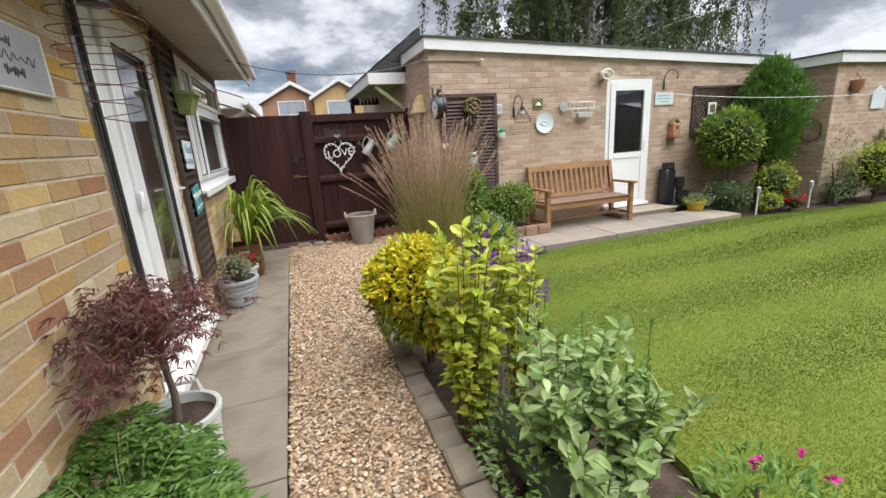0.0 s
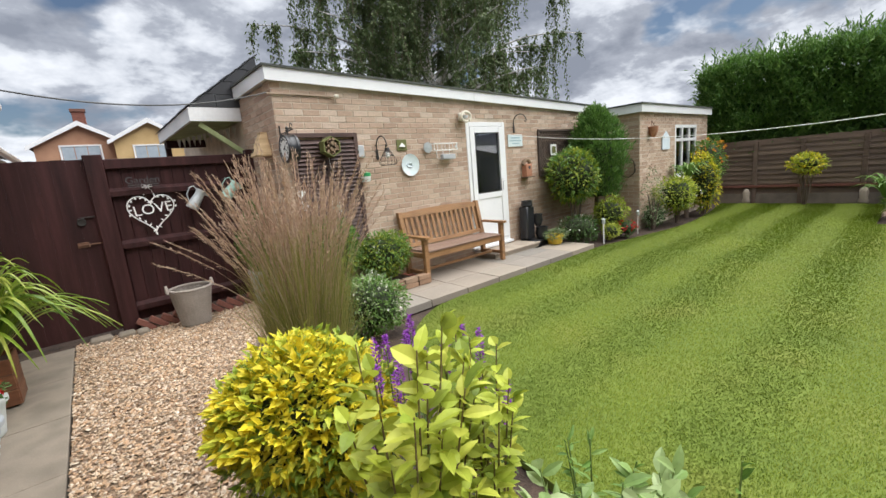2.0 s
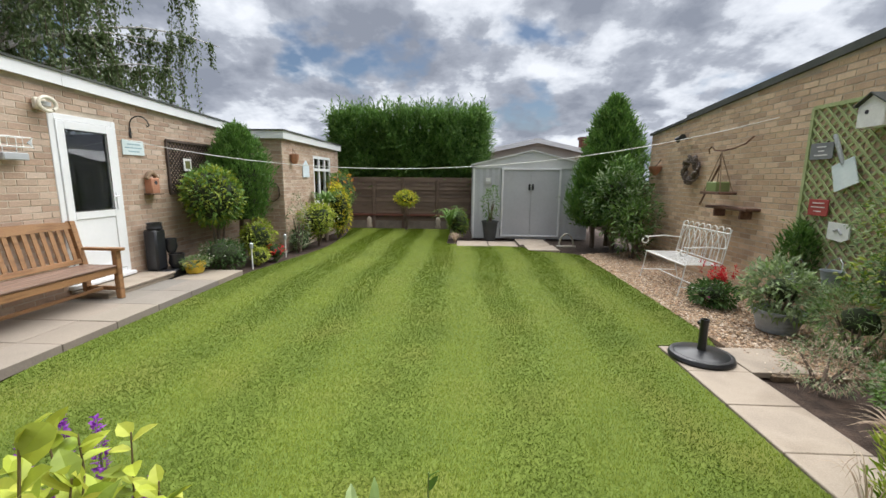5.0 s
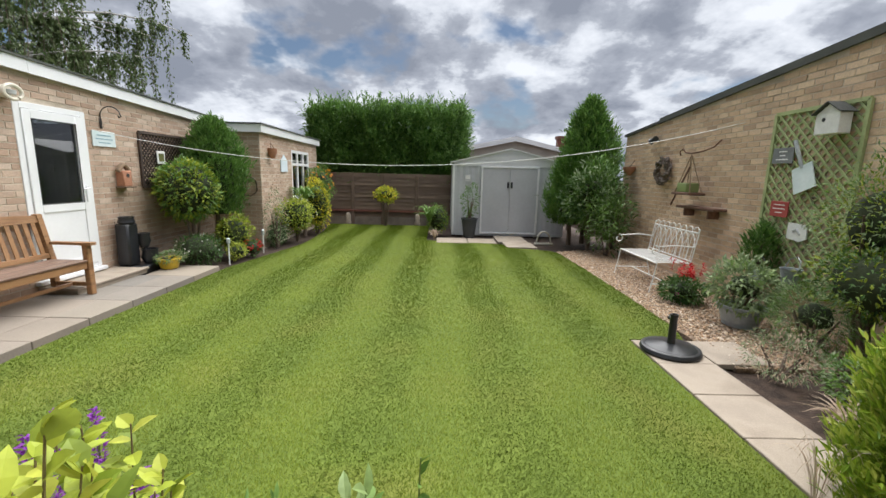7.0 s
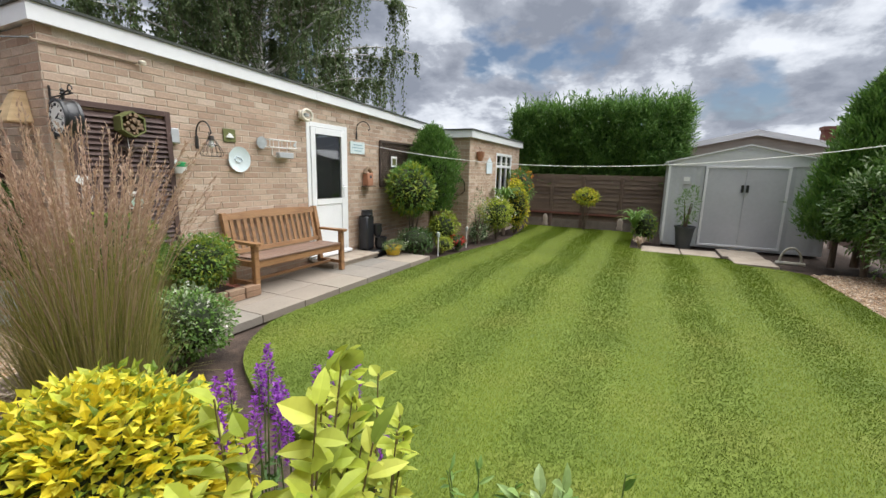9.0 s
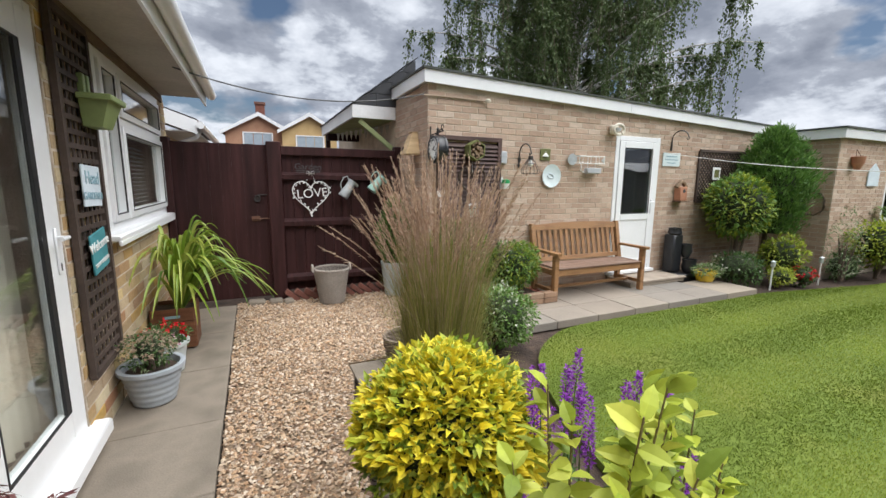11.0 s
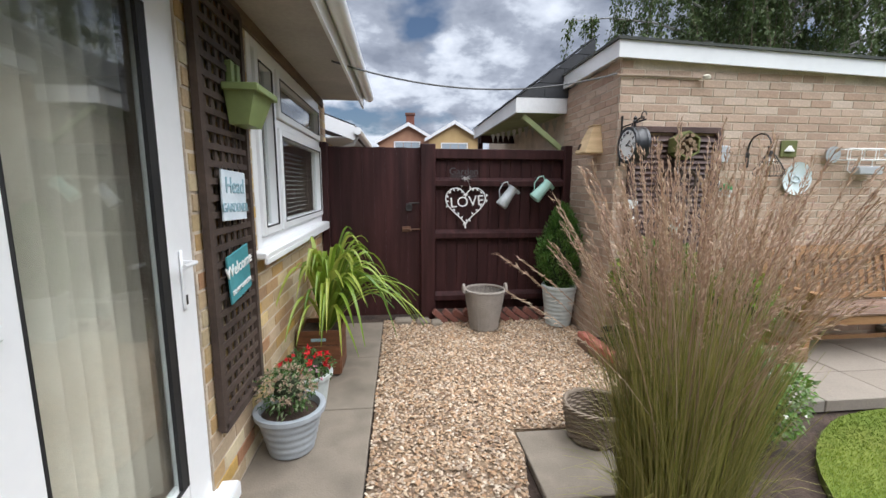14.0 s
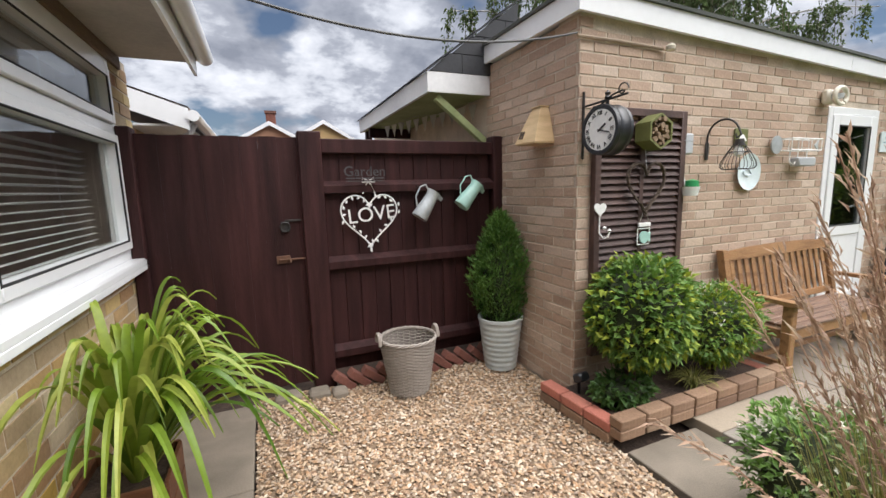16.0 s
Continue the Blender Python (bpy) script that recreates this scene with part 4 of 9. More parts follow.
def plaque():
    p = thing("wall_plaque", "grey metal plaque with script on the yellow brick wall", "plaque", (WALL_X + 0.008, 2.05, 1.90))
    part("plate", Geo().box(0, 0.012, -0.28, 0.28, -0.115, 0.115, 0.004), M["grey_plaque"], p, soft=False)
    part("edge", ring(Geo(), -0.285, 0.285, -0.12, 0.12, 0.0, 0.016, 0.01), M["white_metal"], p, soft=False)
    for k, (y, z, w) in enumerate(((-0.02, 0.05, 0.16), (0.0, 0.0, 0.4), (0.04, -0.05, 0.12))):
        part("script_line", Geo().tube([(0.014, y - w / 2 + w * i / 40, z + 0.014 * math.sin(i * 1.3) * (1 + 0.5 * math.sin(i * 0.37))) for i in range(41)], 0.0013, 4), M["ink"], p)


plaque()


def spiral_spinner():
    s = thing("hanging_spiral", "rusty wire spiral spinner hanging from the eaves", "ornament", (-0.62, 2.25, 0))
    pts = []
    for i in range(150):
        a = i / 149
        r = 0.15 * math.sin(math.pi * (0.35 + 0.6 * a)) + 0.02
        pts.append((r * math.cos(a * 44), r * math.sin(a * 44), 2.12 - 0.46 * a))
    part("wire", Geo().tube(pts, 0.0022, 5), M["rust"], s)
    part("cap", Geo().lathe([(0.0, 2.16), (0.05, 2.155), (0.055, 2.12), (0.05, 2.115), (0.0, 2.115)], n=14), M["iron"], s)
    part("cord", Geo().tube([(0, 0, 2.15), (0, 0, 2.53)], 0.002, 4), M["iron"], s)


spiral_spinner()


def overhead_cable():
    c = thing("cable", "grey cable strung from the eaves to the garage", "cable")
    a, b = Vector((-0.52, 5.66, 2.525)), Vector((1.92, 5.88, 2.565))
    part("span", Geo().tube([a.lerp(b, i / 24) - Vector((0, 0, 0.17 * 4 * (i / 24) * (1 - i / 24))) for i in range(25)], 0.007, 6), M["cable_grey"], c)
    part("conduit", Geo().tube([(1.92, 5.88, 2.565), (1.95, 5.905, 2.56), (2.3, 5.91, 2.565), (2.74, 5.91, 2.557)], 0.011, 6), M["buff_plastic"], c)
    part("cap", Geo().lathe([(0.0, 0), (0.03, 0.005), (0.035, 0.03), (0.02, 0.045), (0, 0.045)], (2.77, 5.87, 2.535), 12), M["cream"], c, "cream junction cap")


M["buff_plastic"] = material("buff_painted_conduit", [(0.33, 0.25, 0.18), (0.38, 0.29, 0.22)], 0.7, "", 30, 3, 0.1, 0.1)
M["cable_grey"] = material("weathered_grey_cable", [(0.07, 0.072, 0.075), (0.10, 0.10, 0.10)], 0.6, "", 40, 4, 0.15, 0.05)
M["cream"] = material("aged_cream_plastic", [(0.62, 0.57, 0.46), (0.70, 0.66, 0.56)], 0.5, "", 30, 3, 0.08, 0.05)
overhead_cable()



# ---- beyond the fence ----
def carport():
    c = thing("carport", "timber lean-to canopy with slate roof and white fascia", "canopy")
    x0, x1, y0, y1, z = 1.36, 1.98, 7.12, 9.9, 2.43
    part("fascia", Geo().box(x0, x1, y0, y0 + 0.03, z, z + 0.17), M["white_paint"], c, "white front fascia", soft=False)
    part("fascia", Geo().box(x0, x0 + 0.03, y0 + 0.032, y1, z, z + 0.17), M["white_paint"], c, "white side fascia", soft=False)
    part("lining", Geo().box(x0 + 0.03, x1, y0 + 0.03, y1, z + 0.01, z + 0.03), M["green_trellis"], c, "green painted boarding under the roof", soft=False)
    g = Geo()
    for i in range(6):
        a0, a1 = x0 - 0.02 + 0.16 * i, x0 - 0.02 + 0.16 * (i + 1)
        za, zb = z + 0.18 + 0.118 * i, z + 0.18 + 0.118 * (i + 1)
        for j in range(9):
            b0 = y0 - 0.02 + 0.32 * j
            o = 0.005 * ((i + j) % 2)
            g.add([(p, q, h) for p, h in ((a0, za + o), (a1 + 0.02, zb + o)) for q in (b0 + 0.003, b0 + 0.317) ] + [(p, q, h - 0.012) for p, h in ((a0, za + o), (a1 + 0.02, zb + o)) for q in (b0 + 0.003, b0 + 0.317)],
                  [(0, 2, 3, 1), (4, 5, 7, 6), (0, 1, 5, 4), (0, 4, 6, 2), (1, 3, 7, 5), (2, 6, 7, 3)])
    part("slates", g, M["slate"], c, "dark overlapping slates", soft=False)
    g = Geo()
    for k in range(4):
        for j in range(3):
            zb = z + 0.175 + 0.165 * k
            xa = max(x0 + 0.225 * k + 0.02, x0)
            a, b = xa + j * 0.32, min(xa + j * 0.32 + 0.315, 2.28)
            if b > a:
                g.add([(p, q, h) for q in (y0 - 0.004 - 0.003 * k, y0 + 0.02) for p, h in ((a, zb), (b, zb), (b, zb + 0.16), (a + (0.2 if j == 0 else 0), zb + 0.16))],
                      [(0, 1, 2, 3), (7, 6, 5, 4), (0, 4, 5, 1), (1, 5, 6, 2), (2, 6, 7, 3), (3, 7, 4, 0)])
    part("tile_hanging", g, M["slate"], c, "dark slate-hung gable", soft=False)
    part("brace", Geo().box(-0.03, 0.03, -0.03, 0.03, 0, 0.62, 0.003, pose(1.96, 7.2, 2.02, 0, -52, 0)), M["green_trellis"], c, soft=False)
    part("post", Geo().box(x0 + 0.05, x0 + 0.13, 9.7, 9.78, 0, z), M["fence"], c, soft=False)
    part("beam", Geo().box(x0 + 0.03, x1, 9.4, 9.48, z - 0.12, z), M["fence"], c, soft=False)
    b = thing("bunting", "faded cream cloth bunting under the canopy", "bunting")
    M["bunting"] = material("faded_cloth", [(0.42, 0.38, 0.30), (0.30, 0.30, 0.27)], 0.9, "", 40, 6, 0.2, 0.1)
    part("string", Geo().tube([(1.45 + 0.5 * i / 12, 9.0 - 1.7 * i / 12, 2.40 - 0.02 * math.sin(i)) for i in range(13)], 0.003, 4), M["bunting"], b)
    for i in range(11):
        x, y = 1.47 + 0.044 * i, 8.93 - 0.15 * i
        part("flag", Geo().add([(x, y, 2.39), (x + 0.035, y - 0.11, 2.39), (x + 0.018, y - 0.055, 2.24), (x + 0.004, y, 2.39), (x + 0.039, y - 0.11, 2.39), (x + 0.022, y - 0.055, 2.24)], [(0, 1, 2), (5, 4, 3), (0, 3, 4, 1), (1, 4, 5, 2), (2, 5, 3, 0)]), M["bunting"], b, soft=False)


carport()


def gabled_house(name, label, at, turn, w, d, h, rise, wall, roof, wins, chimney=None):
    """A plain two-storey house: walls, gable front towards -y, roof, windows."""
    o = thing(name, label, "house", at, turn)
    wl = Geo().box(-w / 2, w / 2, 0, d, 0, h)
    wl.add([(-w / 2, 0, h), (w / 2, 0, h), (0, 0, h + rise), (-w / 2, d, h), (w / 2, d, h), (0, d, h + rise)], [(0, 1, 2), (5, 4, 3)])
    part("wall", wl, wall, o, soft=False)
    part("roof", Geo().add([(-w / 2 - 0.3, -0.25, h - 0.2 * rise / w), (0, -0.25, h + rise + 0.06), (0, d + 0.2, h + rise + 0.06), (-w / 2 - 0.3, d + 0.2, h - 0.2 * rise / w), (w / 2 + 0.3, -0.25, h - 0.2 * rise / w), (w / 2 + 0.3, d + 0.2, h - 0.2 * rise / w),
                            (-w / 2 - 0.3, -0.25, h - 0.12 - 0.2 * rise / w), (0, -0.25, h + rise - 0.1), (w / 2 + 0.3, -0.25, h - 0.12 - 0.2 * rise / w)], [(0, 1, 2, 3), (1, 4, 5, 2), (0, 6, 7, 1), (1, 7, 8, 4)]), roof, o, soft=False)
    for sx in (-1, 1):
        part("barge_board", Geo().add([(sx * (w / 2 + 0.3), y, h - 0.2 * rise / w + c) for y in (-0.28, -0.252) for c in (-0.2, 0.02)] + [(0, y, h + rise + c) for y in (-0.28, -0.252) for c in (-0.2, 0.06)],
                                      [(0, 1, 5, 4), (2, 6, 7, 3), (0, 4, 6, 2), (1, 3, 7, 5), (0, 2, 3, 1), (4, 5, 7, 6)]), M["upvc"], o, soft=False)
    for x, z, ww, wh, n in wins:
        win = part("window", ring(Geo(), x - ww / 2, x + ww / 2, z, z + wh, -0.05, 0.03, 0.08, "y"), M["upvc"], o, soft=False)
        for i in range(n):
            a0, a1 = x - ww / 2 + 0.08 + (ww - 0.16) * i / n, x - ww / 2 + 0.08 + (ww - 0.16) * (i + 1) / n
            part("pane", Geo().box(a0 + 0.02, a1 - 0.02, -0.02, -0.01, z + 0.08, z + wh - 0.08), M["far_pane"], win, soft=False)
    if chimney:
        cx, cy, up = chimney
        part("chimney", Geo().box(cx - 0.3, cx + 0.3, cy, cy + 0.5, h, h + rise + up, 0.02).box(cx - 0.36, cx + 0.36, cy - 0.06, cy + 0.56, h + rise + up - 0.15, h + rise + up + 0.005), M["red_brick_i"], o, soft=False)


M["far_pane"] = material("distant_window_glass", [(0.30, 0.36, 0.42), (0.42, 0.48, 0.53)], 0.08, "", 5, 0.5, 0.15, 0, spec=0.8)
M["far_red"] = material("distant_red_brick", [(0.36, 0.19, 0.12), (0.42, 0.24, 0.15)], 0.9, "", 30, 1, 0.15, 0.1)
M["far_yellow"] = material("distant_yellow_brick", [(0.50, 0.34, 0.15), (0.56, 0.40, 0.20)], 0.9, "", 30, 1, 0.12, 0.1)
gabled_house("brick_house", "red brick house with white barge boards beyond the gate", (0.7, 33.0, 0), -3, 4.2, 8, 4.75, 1.25, M["far_red"], M["tile_roof"], [(-0.1, 3.75, 1.9, 1.0, 3)], (0.1, 1.0, 0.9))
gabled_house("yellow_house", "yellow brick house with white windows beyond the gate", (3.9, 32.0, 0), -3, 3.6, 8, 4.9, 1.15, M["far_yellow"], M["tile_roof"], [(0.0, 3.6, 1.9, 1.0, 3)])
gabled_house("rear_bungalow", "rendered bungalow gable with dark roof behind the shed", (24.0, -2.9, 0), -90, 9.0, 8, 2.75, 1.0, M["render"], M["tile_roof"], [], (3.1, 1.5, 0.3))


def annexe():
    a = thing("annexe", "lower brick annexe with white fascia and downpipe behind the gate", "house")
    part("wall", Geo().box(-6, -1.12, 8.6, 13.0, -0.05, 2.3), M["house_brick_flat"], a, soft=False)
    part("roof", Geo().add([(-0.62, 8.3, 2.42), (-0.62, 13.2, 2.42), (-5.0, 13.2, 4.0), (-5.0, 8.3, 4.0), (-0.62, 8.3, 2.36), (-0.62, 13.2, 2.36)], [(0, 1, 2, 3), (4, 5, 1, 0)]), M["tile_roof"], a, soft=False)
    part("barge_board", Geo().prism([(-0.62, 2.20), (-0.62, 2.40), (-5.0, 3.98), (-5.0, 3.78)], pose(0, 8.32, 0, 90, 0, 0), 0.03), M["upvc"], a, "white barge board", soft=False)
    part("soffit", Geo().box(-1.12, -0.64, 8.34, 13.1, 2.24, 2.26), M["white_paint"], a, soft=False)
    part("gutter", Geo().tube([(-0.58, 8.25, 2.33), (-0.58, 13.2, 2.33)], 0.055, 8), M["upvc"], a, "white gutter")
    part("downpipe", Geo().tube([(-0.60, 8.5, 2.3), (-0.66, 8.5, 2.18), (-1.02, 8.5, 2.02), (-1.06, 8.5, 1.9), (-1.06, 8.5, 0.0)], 0.034, 8), M["upvc"], a, "white downpipe")


M["house_brick_flat"] = material("yellow_brick_annexe", [(0.44, 0.33, 0.20), (0.52, 0.40, 0.26)], 0.9, "", 40, 4, 0.2, 0.3)
annexe()

# ---- along the garage ----
GY = GARAGE_Y - 0.008
M["black_enamel"] = material("black_enamel", [(0.012, 0.013, 0.016), (0.022, 0.023, 0.026)], 0.35, "", 40, 4, 0.15, 0.05)
M["dial"] = material("aged_white_dial", [(0.82, 0.82, 0.80), (0.86, 0.86, 0.84)], 0.5, "", 30, 8, 0.06, 0)
M["pale_wood"] = material("pale_new_pine", [(0.52, 0.36, 0.19), (0.60, 0.44, 0.25)], 0.65, "", 50, 3, 0.15, 0.1, stretch=(1, 1, 6))
M["moss_green"] = material("moss_green_paint", [(0.115, 0.125, 0.035), (0.15, 0.16, 0.05)], 0.6, "", 40, 3, 0.15, 0.1)
M["twig"] = material("dry_twigs", [(0.05, 0.035, 0.025), (0.10, 0.07, 0.05), (0.07, 0.05, 0.035)], 0.85, "island", 50, 5, 0.25, 0.3)
M["bamboo"] = material("cut_bamboo_and_cones", [(0.14, 0.09, 0.055), (0.26, 0.18, 0.11), (0.09, 0.06, 0.04)], 0.8, "island", 50, 5, 0.25, 0.3)
M["grey_box"] = material("pale_grey_plastic", [(0.42, 0.44, 0.46), (0.48, 0.50, 0.52)], 0.4, "", 30, 3, 0.05, 0.03)
M["bright_green"] = material("bright_green_plastic", [(0.02, 0.22, 0.07), (0.03, 0.27, 0.09)], 0.35, "", 30, 3, 0.1, 0.03)
M["galvanised"] = material("galvanised_steel", [(0.40, 0.43, 0.44), (0.50, 0.53, 0.54)], 0.45, "", 40, 5, 0.15, 0.1, metal=0.3)
M["mint"] = material("mint_enamel", [(0.33, 0.55, 0.48), (0.40, 0.62, 0.55)], 0.35, "", 30, 4, 0.08, 0.03)
M["sky_plate"] = material("pale_blue_white_enamel", [(0.60, 0.70, 0.72), (0.70, 0.77, 0.78)], 0.4, "", 30, 5, 0.08, 0.03)
M["terracotta"] = material("terracotta", [(0.36, 0.16, 0.09), (0.42, 0.20, 0.12)], 0.8, "", 50, 5, 0.2, 0.2)
M["yellow_glaze"] = material("yellow_glazed_pot", [(0.62, 0.42, 0.03), (0.70, 0.50, 0.05)], 0.35, "", 30, 5, 0.1, 0.03)
M["wicker"] = material("grey_washed_wicker", [(0.24, 0.205, 0.175), (0.36, 0.32, 0.28), (0.17, 0.14, 0.12)], 0.8, "island", 50, 6, 0.2, 0.2)
M["brown_wicker"] = material("brown_wicker", [(0.16, 0.12, 0.09), (0.24, 0.19, 0.14), (0.12, 0.09, 0.07)], 0.8, "island", 50, 6, 0.2, 0.2)
M["grey_pot"] = material("blue_grey_glazed_pot", [(0.30, 0.33, 0.36), (0.36, 0.39, 0.42)], 0.5, "", 30, 4, 0.1, 0.08)
M["pale_pot"] = material("pale_grey_ribbed_pot", [(0.46, 0.50, 0.49), (0.53, 0.57, 0.56)], 0.5, "", 30, 4, 0.08, 0.05)
M["crate"] = material("varnished_crate_wood", [(0.12, 0.045, 0.02), (0.18, 0.075, 0.035)], 0.5, "", 50, 4, 0.3, 0.2, stretch=(1, 1, 6))


def garage_door():
    d = thing("door_2", "white uPVC half-glazed garage door, closed", "door", kind="structure")
    x0, x1, z0, z1 = GDOOR
    y0, y1 = GARAGE_Y - 0.015, GARAGE_Y + 0.07
    part("frame", ring(Geo(), x0, x1, z0, z1, y0, y1, 0.07, "y"), M["upvc"], d, "white uPVC frame")
    leaf = part("leaf", ring(Geo(), x0 + 0.075, x1 - 0.075, z0 + 0.075, z1 - 0.075, y0 - 0.015, y1 - 0.02, 0.1, "y").box(x0 + 0.175, x1 - 0.175, y0 - 0.015, y1 - 0.02, 1.0, 1.1, 0.004), M["upvc"], d, "white uPVC leaf")
    part("panel", Geo().box(x0 + 0.17, x1 - 0.17, y0 - 0.002, y1 - 0.03, z0 + 0.17, 1.005, 0.004), M["upvc"], leaf)
    part("gasket", ring(Geo(), x0 + 0.17, x1 - 0.17, 1.095, z1 - 0.17, y0 - 0.018, y0 - 0.01, 0.014, "y"), M["black_rubber"], leaf, soft=False)
    part("pane", Geo().box(x0 + 0.17, x1 - 0.17, y0 + 0.01, y0 + 0.03, 1.095, z1 - 0.17), M["dark_glass"], leaf, "dark double-glazed pane", soft=False)
    part("handle", Geo().box(x1 - 0.14, x1 - 0.11, y0 - 0.03, y0 - 0.013, 1.1, 1.32, 0.004).tube([(x1 - 0.125, y0 - 0.03, 1.28), (x1 - 0.125, y0 - 0.065, 1.28), (x1 - 0.23, y0 - 0.07, 1.27)], 0.009, 8), M["upvc"], leaf, "white lever handle")
    part("threshold", Geo().box(x0 - 0.03, x1 + 0.03, y0 - 0.06, y1, z0 - 0.05, z0 + 0.0, 0.008), M["upvc"], d, "white threshold")


garage_door()


M["shutter"] = material("brown_stained_shutter", [(0.058, 0.031, 0.026), (0.085, 0.048, 0.04)], 0.6, "", 45, 3, 0.3, 0.3)


def louvre_shutter():
    s = thing("louvre_shutter", "dark brown slatted wooden shutter panel on the garage wall", "shutter")
    x0, x1, z0, z1 = 2.10, 3.00, 0.32, 2.12
    part("frame", ring(Geo(), x0, x1, z0, z1, GY - 0.05, GY, 0.055, "y").box(2.53, 2.57, GY - 0.045, GY, z0 + 0.055, z1 - 0.055, 0.004), M["shutter"], s, "dark brown frame")
    for a, b in ((x0 + 0.055, 2.53), (2.57, x1 - 0.055)):
        z = z0 + 0.07
        while z < z1 - 0.09:
            part("slat", Geo().add([(x, y, h) for x in (a, b) for y, h in ((GY - 0.045, z), (GY - 0.042, z + 0.008), (GY - 0.006, z + 0.055), (GY - 0.003, z + 0.047))], [(0, 1, 2, 3), (7, 6, 5, 4), (0, 4, 5, 1), (1, 5, 6, 2), (2, 6, 7, 3), (3, 7, 4, 0)]), M["shutter"], s, soft=False)
            z += 0.05


louvre_shutter()


def station_clock():
    c = thing("station_clock", "black double-sided clock with white dials on a scrolled iron bracket", "clock", (2.02, 5.70, 1.93))
    prof = [(0.0, -0.055), (0.13, -0.055), (0.135, -0.065), (0.155, -0.065), (0.158, -0.04), (0.15, -0.03), (0.15, 0.03), (0.158, 0.04), (0.155, 0.065), (0.135, 0.065), (0.13, 0.055), (0.0, 0.055)]
    g = Geo().lathe(prof, n=40)
    m = pose(0, 0, 0, 0, 90, 0)
    g.v = [tuple(m @ Vector(p)) for p in g.v]
    part("case", g, M["black_enamel"], c, "black enamelled case")
    for side in (-1, 1):
        f = Geo().lathe([(0.0, 0), (0.128, 0), (0.128, 0.003), (0, 0.003)], n=40)
        f.v = [tuple(pose(side * 0.058, 0, 0, 0, 90 * side, 0) @ Vector(p)) for p in f.v]
        dial = part("dial", f, M["dial"], c, "white dial with dark numerals")
        for k, body in enumerate(("XII", "I", "II", "III", "IIII", "V", "VI", "VII", "VIII", "IX", "X", "XI")):
            a = radians(30 * k)
            lettering("numeral", body, 0.036, M["ink"], dial, pose(side * 0.0625, 0, 0) @ pose(0, 0, 0, 0, 0, 90 * side) @ pose(0.103 * math.sin(a), 0, 0.103 * math.cos(a)) @ pose(0, 0, 0, 90, 0, 0) @ pose(0, 0, 0, 0, 0, -30 * k))
        for ang, L, w in ((58, 0.06, 0.006), (105, 0.088, 0.004)):
            part("hand_pointer", Geo().box(-w, w, -0.0015, 0.0015, -0.015, L, 0, pose(side * 0.064, 0, 0) @ pose(0, 0, 0, 0, 0, 90 * side) @ pose(0, 0, 0, 0, ang * 1, 0)), M["ink"], dial, soft=False)
    part("finial", Geo().lathe([(0.012, 0.15), (0.012, 0.19), (0.022, 0.2), (0.012, 0.215), (0.018, 0.23), (0.0, 0.25)], n=12), M["iron"], c)
    b = Geo().tube([(0, 0.215, -0.15), (0, 0.215, 0.28)], 0.009, 6).tube([(0, 0.215, 0.18), (0, -0.16, 0.195)], 0.007, 6)
    b.tube([(0, 0.21 - 0.33 * i / 16, 0.06 + 0.16 * math.sin(math.pi * 0.5 * i / 16)) for i in range(17)], 0.006, 6)
    b.tube([(0, -0.12 - 0.045 * math.cos(a) * (1 - a / 9), 0.225 + 0.045 * math.sin(a) * (1 - a / 9)) for a in [0.35 * i for i in range(18)]], 0.005, 6)
    b.lathe([(0.0, -0.17), (0.014, -0.16), (0.0, -0.145)], (0, 0.215, 0), 8)
    part("bracket", b, M["iron"], c, "scrolled black iron bracket")


station_clock()


def bug_house():
    h = thing("insect_house", "hexagonal green insect house filled with cones and canes", "insect house", (2.565, GY - 0.05, 1.945))
    out = [(0.125 * math.cos(radians(60 * k + 30)), 0.125 * math.sin(radians(60 * k + 30))) for k in range(6)]
    inn = [(x * 0.87, y * 0.87) for x, y in out]
    vs = [(x, y, z) for y in (0.0, -0.13) for x, z in out] + [(x, y, z) for y in (0.0, -0.13) for x, z in inn]
    fs = []
    for k in range(6):
        q = (k + 1) % 6
        fs += [(k, q, 6 + q, 6 + k), (12 + k, 18 + k, 18 + q, 12 + q), (6 + k, 6 + q, 18 + q, 18 + k), (k, 12 + k, 12 + q, q)]
    part("shell", Geo().add(vs, fs), M["moss_green"], h, "moss green wooden shell", soft=False)
    rng = random.Random(5)
    for i in range(26):
        a, r = rng.uniform(0, 6.28), 0.092 * math.sqrt(rng.random())
        s = rng.uniform(0.010, 0.022)
        part("cane", Geo().tube([(r * math.cos(a), -0.01, r * math.sin(a)), (r * math.cos(a), -0.115 - rng.uniform(0, 0.02), r * math.sin(a))], s, 7), M["bamboo"], h)


bug_house()


def heart_line(n=48):
    return [(16 * math.sin(2 * math.pi * i / n) ** 3 / 17, (13 * math.cos(2 * math.pi * i / n) - 5 * math.cos(4 * math.pi * i / n) - 2 * math.cos(6 * math.pi * i / n) - math.cos(8 * math.pi * i / n)) / 17) for i in range(n)]


def twig_heart():
    h = thing("twig_heart", "woven dark twig heart wreath hung on the shutter", "wreath", (2.56, GY - 0.075, 1.575))
    rng = random.Random(2)
    for k in range(9):
        part("twig", Geo().tube([(x * 0.19 * (1 + 0.05 * k / 9) + rng.uniform(-0.008, 0.008), rng.uniform(-0.012, 0.012), y * 0.225 + rng.uniform(-0.008, 0.008)) for x, y in heart_line(36)], 0.0045, 5, True), M["twig"], h)
    part("hanger", Geo().tube([(0, 0, 0.1), (0, 0.02, 0.26)], 0.003, 4), M["white_metal"], h)


twig_heart()


